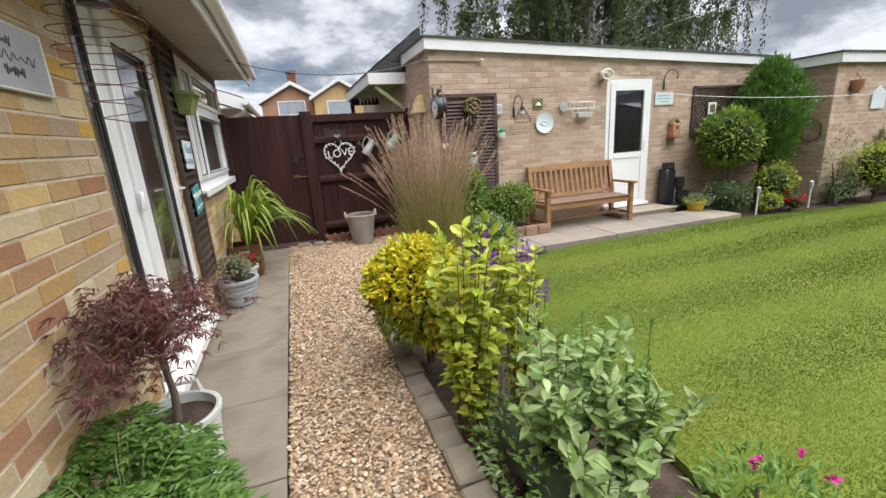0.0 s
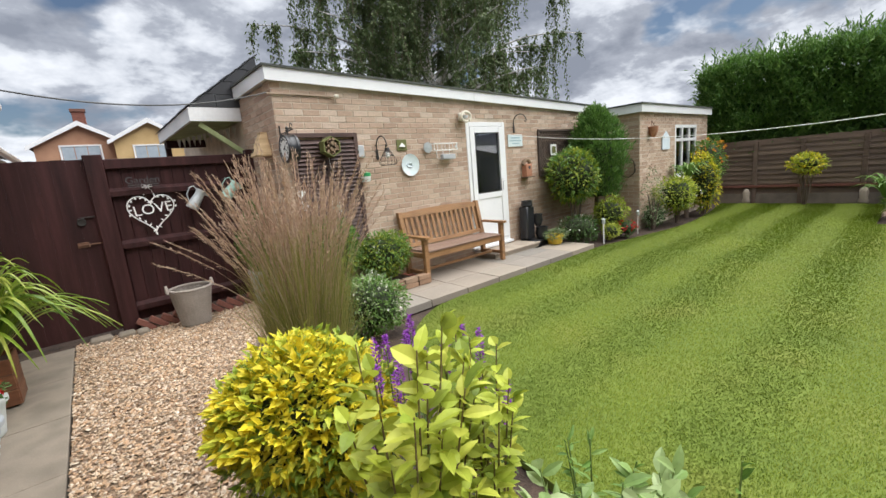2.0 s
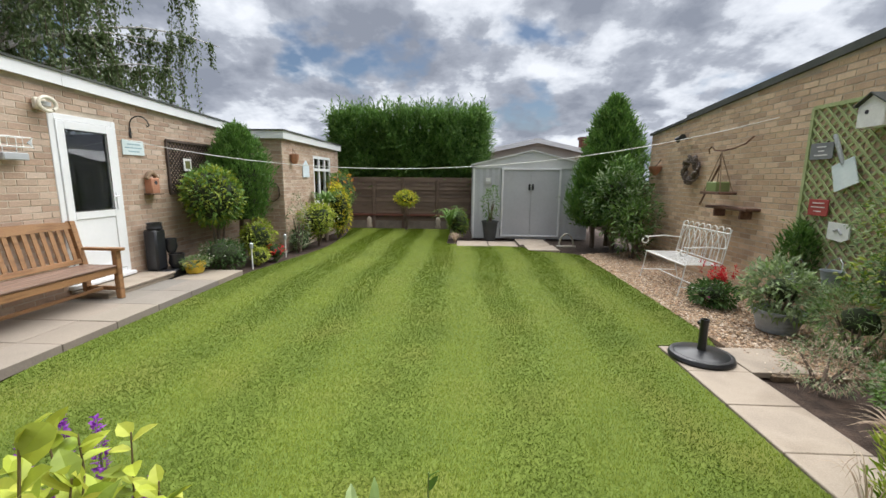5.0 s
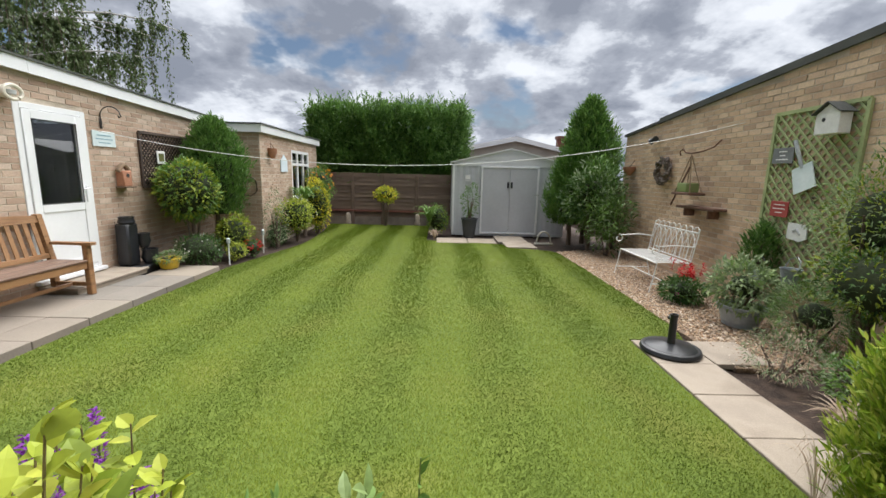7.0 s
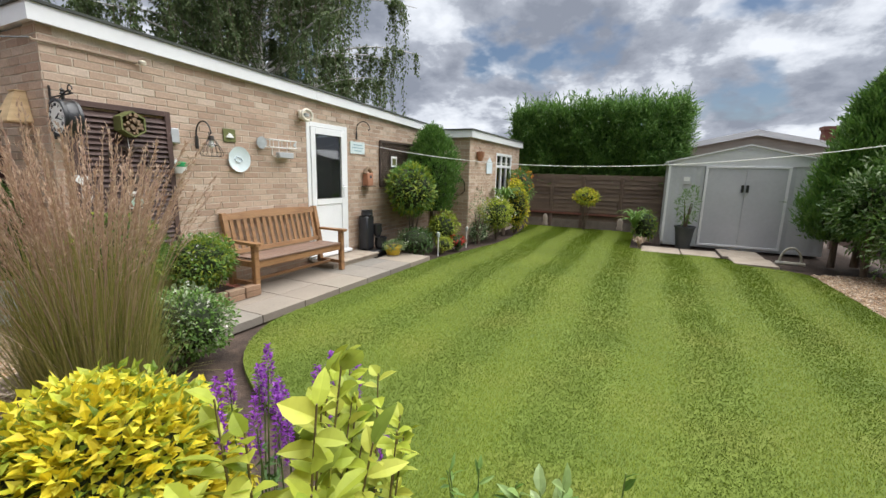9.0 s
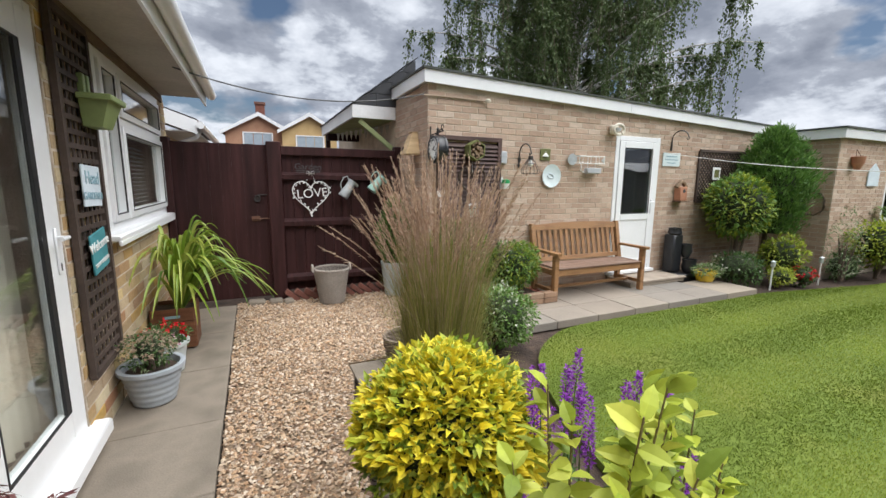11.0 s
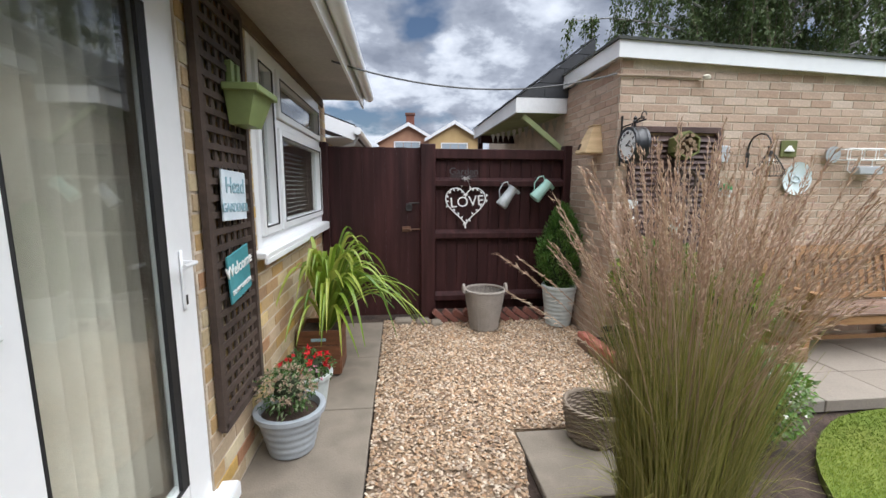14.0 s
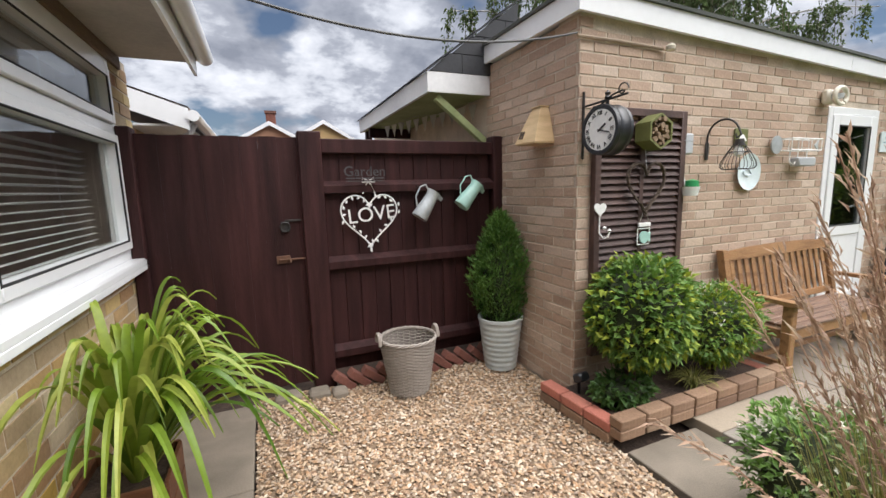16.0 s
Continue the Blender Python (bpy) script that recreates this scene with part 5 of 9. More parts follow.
def heart_prism(g, at, s, depth, m=None):
    pts = [(x * s, y * s) for x, y in heart_line(28)]
    return g.prism(pts[::-1], pose(*at, 90, 0, 0) if m is None else m, depth)


def heart_hook():
    h = thing("heart_hook", "white metal heart coat hook on the shutter", "hook", (2.135, GY - 0.062, 1.385))
    part("heart", heart_prism(Geo(), (0, 0, 0.03), 0.058, 0.008), M["white_metal"], h)
    part("stem", Geo().tube([(0, 0, -0.02), (0, 0, -0.14), (0.01, -0.03, -0.175), (0.03, -0.05, -0.165), (0.045, -0.05, -0.13)], 0.006, 6).lathe([(0, -0.015), (0.015, 0), (0, 0.015)], (0.045, -0.05, -0.12), 10).lathe([(0, -0.015), (0.015, 0), (0, 0.015)], (0.0, -0.05, -0.1), 10), M["white_metal"], h)


heart_hook()


def fish_hanger():
    h = thing("hanging_ornament", "small white and mint hanging ornament on the shutter", "ornament", (2.57, GY - 0.065, 1.235))
    part("cord", Geo().tube([(-0.05, 0, 0.06), (0, 0, 0.17), (0.05, 0, 0.06)], 0.003, 4), M["bunting"], h)
    part("bar", Geo().box(-0.06, 0.06, -0.008, 0.008, 0.03, 0.06, 0.003), M["white_metal"], h)
    part("fish", Geo().lathe([(0, -0.006), (0.045, -0.006), (0.045, 0.006), (0, 0.006)], n=18), M["mint"], h).matrix_basis = pose(0, 0, -0.05, 90, 0, 0)
    part("tail", Geo().box(0.04, 0.065, -0.006, 0.006, -0.085, -0.015, 0.003), M["mint"], h)
    part("frame", ring(Geo(), -0.06, 0.07, -0.11, 0.02, 0.006, 0.012, 0.01, "y"), M["white_metal"], h, soft=False)


fish_hanger()


def small_boxes():
    k = thing("key_safe", "pale grey plastic box fixed to the garage wall", "box", (3.03, GY, 1.88))
    part("case", Geo().box(-0.055, 0.055, -0.05, 0, -0.08, 0.08, 0.012), M["grey_box"], k)
    part("lid_line", Geo().box(-0.056, 0.056, -0.053, -0.048, 0.02, 0.024), M["grey_plaque"], k, soft=False)
    f = thing("bird_feeder", "white wall feeder with a bright green scoop", "feeder", (3.04, GY - 0.01, 1.55))
    part("tray", Geo().lathe([(0.0, -0.07), (0.055, -0.07), (0.07, -0.0), (0.064, 0.0), (0.05, -0.06), (0, -0.06)], (0, -0.06, 0), 18), M["white_metal"], f)
    part("scoop", Geo().lathe([(0.058, -0.01), (0.055, 0.045), (0.0, 0.06)], (0.02, -0.06, 0), 16, (1, 0.8)), M["bright_green"], f, "bright green cover")
    part("back", Geo().prism([(-0.06, 0), (0.06, 0), (0, 0.12)], pose(0, 0.008, -0.03, 90, 0, 0), 0.01), M["white_metal"], f, soft=False)


small_boxes()


def corner_nest_box():
    n = thing("nest_box", "pale pine A-frame nest box on the garage corner", "nest box", (1.925, 6.30, 2.04))
    n.scale = (0.76, 0.76, 0.76)
    lo, hi = ((-0.16, -0.17), (0.075, -0.17), (0.075, 0.17), (-0.16, 0.17)), ((-0.02, -0.07), (0.075, -0.07), (0.075, 0.07), (-0.02, 0.07))
    for k, nm in ((3, "front_board"), (0, "side_board"), (2, "side_board")):
        a, b = k, (k + 1) % 4
        q = [Vector((*lo[a], -0.17)), Vector((*lo[b], -0.17)), Vector((*hi[b], 0.17)), Vector((*hi[a], 0.17))]
        d = (q[1] - q[0]).cross(q[3] - q[0]).normalized() * 0.012
        part(nm, Geo().add(q + [p - d for p in q], [(0, 1, 2, 3), (7, 6, 5, 4), (0, 4, 5, 1), (1, 5, 6, 2), (2, 6, 7, 3), (3, 7, 4, 0)]), M["pale_wood"], n, soft=False)
    part("floor_board", Geo().box(-0.155, 0.075, -0.165, 0.165, -0.185, -0.171), M["pale_wood"], n, soft=False)
    part("ridge_cap", Geo().box(-0.035, 0.078, -0.08, 0.08, 0.171, 0.183, 0.003), M["pale_wood"], n, soft=False)
    for k in range(4):
        y = 0.06 + 0.02 * k
        part("vent_slot", Geo().box(-0.003, 0.003, -0.004, 0.004, -0.04, 0.04, 0, pose(-0.131, y, -0.09, 0, 22, 0)), M["trellis"], n, soft=False)


corner_nest_box()


def arch_hook(name, label, at, reach, cage):
    """An iron wall hook that arches out from the wall, with or without a caged lantern."""
    h = thing(name, label, "wall hook", at)
    g = Geo().tube([(0, 0, -0.16), (0, 0, 0.0)] + [(0, -reach * (1 - math.cos(math.pi * i / 14)) / 2, 0.13 * math.sin(math.pi * i / 14)) for i in range(1, 13)] + [(0, -reach - 0.01, 0.0), (0, -reach + 0.02, -0.02), (0, -reach + 0.03, 0.01)], 0.008, 6)
    g.box(-0.02, 0.02, -0.004, 0.004, -0.17, -0.03, 0.003)
    part("arm", g, M["iron"], h, "black iron arm")
    if cage:
        l = thing("cage_lantern", "black wire cage lantern hanging from the wall hook", "lantern", (at[0], at[1] - reach, at[2] - 0.02))
        part("cap", Geo().lathe([(0.0, -0.01), (0.03, -0.012), (0.036, -0.06), (0.03, -0.06), (0.0, -0.02)], n=16), M["iron"], l)
        part("bulb", Geo().lathe([(0.0, -0.15), (0.03, -0.13), (0.035, -0.10), (0.018, -0.06), (0.015, -0.04)], n=14), M["white_metal"], l, "white bulb")
        for k in range(14):
            a = 2 * math.pi * k / 14
            part("wire", Geo().tube([(r * math.cos(a), r * math.sin(a), z) for r, z in ((0.034, -0.05), (0.075, -0.11), (0.112, -0.18), (0.118, -0.215), (0.10, -0.235))], 0.0025, 4), M["iron"], l)
        for r, z in ((0.10, -0.235), (0.075, -0.11)):
            part("hoop", Geo().tube([(r * math.cos(a * 0.2618), r * math.sin(a * 0.2618), z) for a in range(24)], 0.003, 4, True), M["iron"], l)
    return h


arch_hook("lantern_hook", "black arched iron hook on the garage wall", (3.3, GY - 0.006, 1.93), 0.25, True)
arch_hook("basket_hook", "black scrolled iron basket hook beside the garage door", (6.22, GY - 0.006, 2.26), 0.28, False)


def wall_bits():
    s = thing("lamp_sign", "small green and white enamel sign above the plate", "sign", (3.72, GY, 1.95))
    part("plate", Geo().box(-0.085, 0.085, -0.014, 0, -0.085, 0.07, 0.004), M["moss_green"], s)
    part("motif", Geo().lathe([(0.012, 0.0), (0.055, -0.05), (0.05, -0.055), (0.0, -0.02)], (0, -0.02, 0.02), 14, (1, 0.3)), M["white_metal"], s, "white motif")
    p = thing("wall_plate", "round pale blue and white decorative plate on the brick wall", "plate", (3.83, GY - 0.005, 1.66))
    g = Geo().lathe([(0.0, 0.0), (0.10, 0.0), (0.155, 0.022), (0.158, 0.026), (0.10, 0.008), (0.0, 0.008)], n=32)
    g.v = [(x, -z, y) for x, y, z in g.v]
    part("dish", g, M["sky_plate"], p)
    part("motif", Geo().tube([(-0.06, -0.012, 0.0), (-0.03, -0.012, 0.03), (0.02, -0.012, 0.02), (0.05, -0.012, -0.02), (0.0, -0.012, -0.035), (-0.05, -0.012, -0.02)], 0.008, 5, True), M["pale_blue"], p, "faint blue motif")
    f = thing("fish_rack", "white wire wall rack with a round end and hanging hooks", "rack", (4.42, GY - 0.01, 1.89))
    w = Geo()
    for z in (-0.05, 0.05):
        w.tube([(-0.2, -0.02, z), (0.26, -0.02, z)], 0.006, 5).tube([(-0.2, -0.12, z), (0.26, -0.12, z)], 0.006, 5)
    for x in (-0.2, -0.05, 0.1, 0.26):
        w.tube([(x, -0.02, -0.05), (x, -0.12, -0.05), (x, -0.12, 0.05), (x, -0.02, 0.05)], 0.005, 5, True)
    for x in (-0.12, 0.0, 0.14):
        w.tube([(x, -0.07, -0.05), (x, -0.07, -0.15), (x + 0.03, -0.09, -0.18), (x + 0.05, -0.09, -0.15)], 0.005, 5)
    part("wire_frame", w, M["white_metal"], f)
    d = Geo().lathe([(0.0, 0.0), (0.075, 0.0), (0.08, 0.012), (0.0, 0.014)], n=22)
    d.v = [(x - 0.25, -z - 0.02, y) for x, y, z in d.v]
    part("disc", d, M["galvanised"], f, "round grey metal disc")
    part("tail", Geo().prism([(0.26, 0.0), (0.33, 0.06), (0.31, 0.0), (0.33, -0.06)], pose(0, -0.06, 0, 90, 0, 0), 0.008), M["galvanised"], f, soft=False)
    part("tray", Geo().box(-0.02, 0.24, -0.1, -0.02, -0.19, -0.11, 0.01), M["grey_box"], f, "grey tin tray")
    l = thing("security_light", "cream security light above the garage door", "light", (4.93, GY, 2.335))
    part("base", Geo().box(-0.08, 0.06, -0.07, 0, -0.06, 0.07, 0.02), M["cream"], l)
    part("hood", Geo().tube([(0.10 * math.cos(a * 0.3), -0.12 , 0.075 * math.sin(a * 0.3)) for a in range(-3, 18)], 0.02, 8), M["cream"], l, "looped cream hood")
    part("lens", Geo().lathe([(0.0, -0.03), (0.05, -0.02), (0.055, 0.02), (0, 0.03)], (0.0, -0.09, 0), 14), M["grey_box"], l)
    g = thing("rules_sign", "pale blue painted sign with small lettering by the garage door", "sign", (6.24, GY, 1.95))
    part("board", Geo().box(-0.2, 0.2, -0.014, 0, -0.105, 0.105, 0.003), M["sky_plate"], g, soft=False)
    for k, wd in enumerate((0.24, 0.3, 0.2)):
        part("text_bar", Geo().box(-wd / 2, wd / 2, -0.017, -0.013, 0.04 - 0.05 * k, 0.055 - 0.05 * k), M["blue_ink"], g, soft=False)
    b = thing("bird_house", "small rustic terracotta bird house on the garage wall", "bird house", (6.47, GY, 1.45))
    part("body", Geo().box(-0.085, 0.085, -0.12, 0, -0.16, 0.07, 0.012), M["terracotta"], b)
    part("arch_roof", Geo().tube([(-0.11 + 0.22 * i / 10, -0.06, 0.06 + 0.09 * math.sin(math.pi * i / 10)) for i in range(11)], 0.035, 8), M["bamboo"], b, "rounded bark roof")
    part("entrance", Geo().lathe([(0, 0), (0.03, 0), (0.03, 0.004), (0, 0.004)], n=14), M["ink"], b).matrix_basis = pose(0, -0.12, 0.0, 90, 0, 0)
    part("perch_floor", Geo().box(-0.11, 0.11, -0.16, 0.0, -0.18, -0.16, 0.005), M["bamboo"], b)


wall_bits()
lattice("garage_trellis", "dark diamond lattice trellis on the garage wall", (6.92, GY, 1.27), "y-", 1.45, 0.85, M["trellis"], 0.055, 0.018, True)
s = thing("trellis_ornament", "small white framed ornament hung on the trellis", "ornament", (7.35, GY - 0.04, 1.75))
part("frame", Geo().box(-0.1, 0.1, -0.015, 0, -0.11, 0.1, 0.004), M["white_metal"], s)
part("centre", Geo().box(-0.06, 0.06, -0.019, -0.014, -0.07, 0.06), M["moss_green"], s, soft=False)


def garden_bench():
    """A slatted hardwood bench 1.6 m long; its front is towards -y."""
    b = thing("garden_bench", "oiled teak slatted garden bench standing on the patio", "bench", (4.30, 5.34, 0.05))
    T = M["teak"]
    L = 0.775
    for s in (-1, 1):
        part("front_leg", Geo().box(s * L - 0.035, s * L + 0.035, -0.03, 0.04, 0, 0.60, 0.008), T, b, soft=False)
        part("back_leg", Geo().add([(s * L + a, 0.40 + c + dy, z) for z, dy in ((0, 0.0), (0.40, 0.0), (0.95, 0.11)) for a in (-0.032, 0.032) for c in (0, 0.06)],
                                   [(0, 1, 3, 2), (0, 4, 5, 1), (1, 5, 7, 3), (3, 7, 6, 2), (2, 6, 4, 0), (4, 8, 9, 5), (5, 9, 11, 7), (7, 11, 10, 6), (6, 10, 8, 4), (8, 10, 11, 9)]), T, b, soft=False)
        part("arm_rest", Geo().prism([(-0.09, 0), (-0.07, -0.045), (0.0, -0.05), (0.2, -0.035), (0.42, -0.035), (0.42, 0.035), (0.2, 0.035), (0.0, 0.05), (-0.07, 0.045)], pose(s * L, -0.01, 0.60, 0, 0, 90), 0.032), T, b)
        part("side_rail", Geo().box(s * L - 0.018, s * L + 0.018, 0.041, 0.399, 0.33, 0.40, 0.004), T, b, soft=False)
        part("stretcher", Geo().box(s * L - 0.018, s * L + 0.018, 0.041, 0.399, 0.10, 0.15, 0.004), T, b, soft=False)
    part("front_rail", Geo().box(-L + 0.036, L - 0.036, -0.01, 0.018, 0.32, 0.40, 0.004), T, b, soft=False)
    part("long_stretcher", Geo().box(-L + 0.02, L - 0.02, 0.2, 0.23, 0.105, 0.145, 0.004), T, b, soft=False)
    for k in range(6):
        y = -0.025 + 0.072 * k
        part("seat_slat", Geo().box(-L + 0.037, L - 0.037, y, y + 0.06, 0.405, 0.428, 0.005), M["teak_seat"], b, "worn grey-brown seat slat", soft=False)
    lean = pose(0, 0.415, 0.44, -12, 0, 0)
    part("top_rail", Geo().prism([(-L + 0.03, 0.43), (L - 0.03, 0.43), (L - 0.03, 0.51), (0.4, 0.53), (0, 0.537), (-0.4, 0.53), (-L + 0.03, 0.51)], lean @ pose(0, 0.03, 0, 90, 0, 0), 0.03), T, b, soft=False)
    part("bottom_rail", Geo().box(-L + 0.03, L - 0.03, 0.0, 0.03, 0.0, 0.06, 0.004, lean), T, b, soft=False)
    n = 15
    for k in range(n):
        x = -L + 0.09 + (2 * L - 0.18) * k / (n - 1)
        part("back_slat", Geo().box(x - 0.026, x + 0.026, 0.006, 0.02, 0.055, 0.435, 0.003, lean), T, b, soft=False)


garden_bench()


def door_step():
    s = thing("door_step", "pale timber-edged stone step below the garage door", "step")
    part("riser", Geo().box(5.02, 6.2, 5.46, GY - 0.004, 0.04, 0.10, 0.01), M["patio_slab"], s, soft=False)
    part("tread", Geo().box(5.0, 6.22, 5.44, GY - 0.004, 0.101, 0.135, 0.008), M["pale_slab"], s, soft=False)


door_step()


def raised_bed():
    b = thing("raised_bed", "low brick edging round the planted bed by the garage", "planter bed", kind="structure")
    red = Geo().box(-0.1025, 0.1025, -0.05, 0.05, 0, 0.065, 0.006).mesh("edge_brick", M["red_piece"])
    buff = Geo().box(-0.1025, 0.1025, -0.05, 0.05, 0, 0.065, 0.006).mesh("edge_brick", M["bed_brick"])
    def lay(p0, p1, n, mesh, z):
        a, c = Vector(p0), Vector(p1)
        ang = math.degrees(math.atan2(c.y - a.y, c.x - a.x))
        for i in range(n):
            q = a.lerp(c, (i + 0.5) / n)
            ob = new("edge_brick", mesh)
            ob.parent = b
            ob.matrix_basis = pose(q.x, q.y, z, 0, 0, ang)
    lay((1.80, 6.02, 0), (1.84, 5.38, 0), 3, red, 0.075)
    lay((1.80, 6.02, 0), (1.84, 5.38, 0), 3, buff, 0.003)
    lay((1.80, 5.345, 0), (3.55, 5.345, 0), 8, buff, 0.053)
    lay((1.80, 5.345, 0), (3.55, 5.345, 0), 8, buff, 0.122)
    lay((3.5, 5.40, 0), (3.5, 5.9, 0), 2, red, 0.053)
    part("soil", Geo().box(1.86, 3.45, 5.40, GY - 0.01, 0.0, 0.11), M["soil"], b, "dark soil", soft=False)


M["bed_brick"] = material("brown_edging_brick", [(0.21, 0.125, 0.075), (0.30, 0.19, 0.12), (0.17, 0.10, 0.065), (0.34, 0.24, 0.16)], 0.85, "object", 60, 6, 0.25, 0.5)
M["red_piece"] = material("red_edging_brick", [(0.40, 0.13, 0.09), (0.48, 0.19, 0.14), (0.44, 0.16, 0.11)], 0.8, "object", 60, 6, 0.2, 0.4)
raised_bed()


def solar_spot():
    s = thing("solar_spotlight", "small black solar spotlight in the bed corner", "light", (1.93, 5.8, 0.1))
    part("spike", Geo().tube([(0, 0, 0), (0, 0, 0.1)], 0.012, 8), M["black_enamel"], s)
    part("head", Geo().box(-0.05, 0.05, -0.04, 0.04, -0.03, 0.03, 0.012, pose(0, -0.02, 0.14, -25, 0, 10)), M["black_enamel"], s)


solar_spot()


def fountain():
    f = thing("water_feature", "black stacked-jar water feature against the garage wall", "fountain", (6.36, 5.68, 0.02))
    K = M["black_enamel"]
    part("plinth", Geo().box(-0.22, 0.2, -0.2, 0.2, 0.0, 0.12, 0.02), K, f)
    part("back_column", Geo().box(-0.2, 0.02, -0.02, 0.18, 0.12, 0.74, 0.025), K, f)
    for x, y, r, z, h in ((-0.1, 0.06, 0.11, 0.7, 0.14), (0.08, -0.04, 0.09, 0.36, 0.22), (0.1, -0.1, 0.12, 0.1, 0.24)):
        part("jar", Geo().lathe([(r * 0.6, 0), (r, h * 0.45), (r * 0.85, h * 0.8), (r * 0.95, h), (r * 0.8, h), (r * 0.7, h * 0.75), (0, h * 0.6)], (x, y, z), 20), K, f)


fountain()


def round_pot(name, label, at, r0, r1, h, mat, ribs=0, lip=0.02, category="pot", soil=True):
    """A turned pot with a rolled lip and, if wanted, ribs, filled with soil."""
    p = thing(name, label, category, at)
    prof = [(r0 * 0.9, 0.0), (r0, 0.01)]
    n = max(8, ribs * 4)
    for i in range(1, n):
        a = i / n
        prof.append((r0 + (r1 - r0) * a + (0.003 * math.cos(2 * math.pi * ribs * a) if ribs else 0), 0.01 + (h - 0.045) * a))
    prof += [(r1, h - 0.035), (r1 + lip, h - 0.03), (r1 + lip, h - 0.004), (r1 + lip * 0.5, h), (r1 - 0.012, h - 0.004), (r1 - 0.02, h - 0.06)]
    body = part("body", Geo().lathe(prof, n=30), mat, p)
    if soil:
        part("soil", Geo().lathe([(0.0, h - 0.07), (r1 - 0.016, h - 0.07), (r1 - 0.016, h - 0.05), (r1 * 0.5, h - 0.04), (0, h - 0.035)], n=20), M["soil"], p, "dark potting soil")
    return p


round_pot("yellow_pot", "low bright yellow glazed pot of trailing plants", (6.5, 5.33, 0.05), 0.12, 0.15, 0.17, M["yellow_glaze"])
round_pot("grey_pot", "ribbed blue-grey pot with a dry pale shrub", (-0.67, 4.58, 0.0), 0.13, 0.185, 0.28, M["grey_pot"], 5)
round_pot("flower_pot", "pale grey pot of red and pink bedding flowers", (-0.66, 5.06, 0.0), 0.11, 0.145, 0.27, M["pale_pot"])
round_pot("tall_pot", "tall pale grey ribbed pot holding a small conifer", (1.80, 6.66, 0.0), 0.14, 0.19, 0.47, M["pale_pot"], 9, 0.008)


def tub():
    t = round_pot("tub_pot", "pale flexible tub planted with a red maple", (-0.65, 2.10, 0.0), 0.145, 0.178, 0.36, M["pale_tub"], 0, 0.01, "tub")
    for s in (-1, 1):
        part("handle", Geo().tube([(-0.075, s * 0.165, 0.35), (-0.055, s * 0.19, 0.405), (0.055, s * 0.19, 0.405), (0.075, s * 0.165, 0.35)], 0.011, 6), M["pale_tub"], t, "moulded tub handle")


M["pale_tub"] = material("pale_grey_rubber_tub", [(0.50, 0.52, 0.50), (0.57, 0.59, 0.57)], 0.55, "", 30, 4, 0.08, 0.03)
tub()


def basket(name, label, at, r0, r1, h, mat, rows, handles=True):
    """A round woven basket: stakes with strands woven in and out, a plaited rim and two handles."""
    b = thing(name, label, "basket", at)
    ns = 26
    for k in range(rows):
        a = (k + 0.5) / rows
        r = r0 + (r1 - r0) * a
        part("strand", Geo().tube([((r + 0.0035 * (1 if (j // 2 + k) % 2 else -1)) * math.cos(2 * math.pi * j / (ns * 2)), (r + 0.0035 * (1 if (j // 2 + k) % 2 else -1)) * math.sin(2 * math.pi * j / (ns * 2)), 0.012 + (h - 0.03) * a) for j in range(ns * 2)], h / rows * 0.52, 5, True), mat, b)
    for j in range(ns):
        a = 2 * math.pi * j / ns
        part("stake", Geo().tube([(r0 * math.cos(a), r0 * math.sin(a), 0.0), (r1 * math.cos(a), r1 * math.sin(a), h)], 0.006, 5), mat, b)
    for k in range(3):
        part("rim", Geo().tube([((r1 + 0.008 * math.cos(j * 0.9 + k * 2.1)) * math.cos(2 * math.pi * j / 60), (r1 + 0.008 * math.cos(j * 0.9 + k * 2.1)) * math.sin(2 * math.pi * j / 60), h + 0.01 * math.sin(j * 0.9 + k * 2.1)) for j in range(60)], 0.008, 5, True), mat, b)
    part("bottom", Geo().lathe([(0, 0.0), (r0, 0.0), (r0, 0.012), (0, 0.012)], n=24), mat, b)
    if handles:
        for s in (-1, 1):
            for k in range(2):
                part("handle", Geo().tube([(s * (r1 + 0.015 + 0.01 * k), 0.055 * math.cos(math.pi * i / 10), h - 0.02 + 0.085 * math.sin(math.pi * i / 10)) for i in range(11)], 0.009, 6), mat, b)


basket("wicker_basket", "tall grey-washed wicker basket on the gravel by the fence", (0.92, 6.60, 0.0), 0.15, 0.215, 0.44, M["wicker"], 32)
basket("low_basket", "low round brown wicker basket beside the grasses", (1.20, 4.52, 0.0), 0.15, 0.185, 0.22, M["brown_wicker"], 11, False)


def crate():
    c = thing("wooden_crate", "varnished wooden crate planter by the house wall", "planter", (-0.68, 5.70, 0.0))
    w, h = 0.17, 0.4
    for k in range(3):
        z0, z1 = 0.02 + 0.128 * k, 0.02 + 0.128 * k + 0.122
        for s in (-1, 1):
            part("side_board", Geo().box(-w, w, s * w - 0.008, s * w + 0.008, z0, z1, 0.003), M["crate"], c, soft=False)
            part("end_board", Geo().box(s * w - 0.008, s * w + 0.008, -w + 0.009, w - 0.009, z0, z1, 0.003), M["crate"], c, soft=False)
    part("hand_slot", Geo().box(-0.06, 0.06, -w - 0.011, -w - 0.007, 0.31, 0.335, 0.001), M["blue_ink"], c, "dark slot", soft=False)
    part("soil", Geo().box(-w + 0.01, w - 0.01, -w + 0.01, w - 0.01, 0.02, 0.36), M["soil"], c, soft=False)


crate()


M["sign_iron"] = material("weathered_black_iron", [(0.045, 0.042, 0.045), (0.07, 0.066, 0.068)], 0.5, "", 60, 8, 0.3, 0.2)


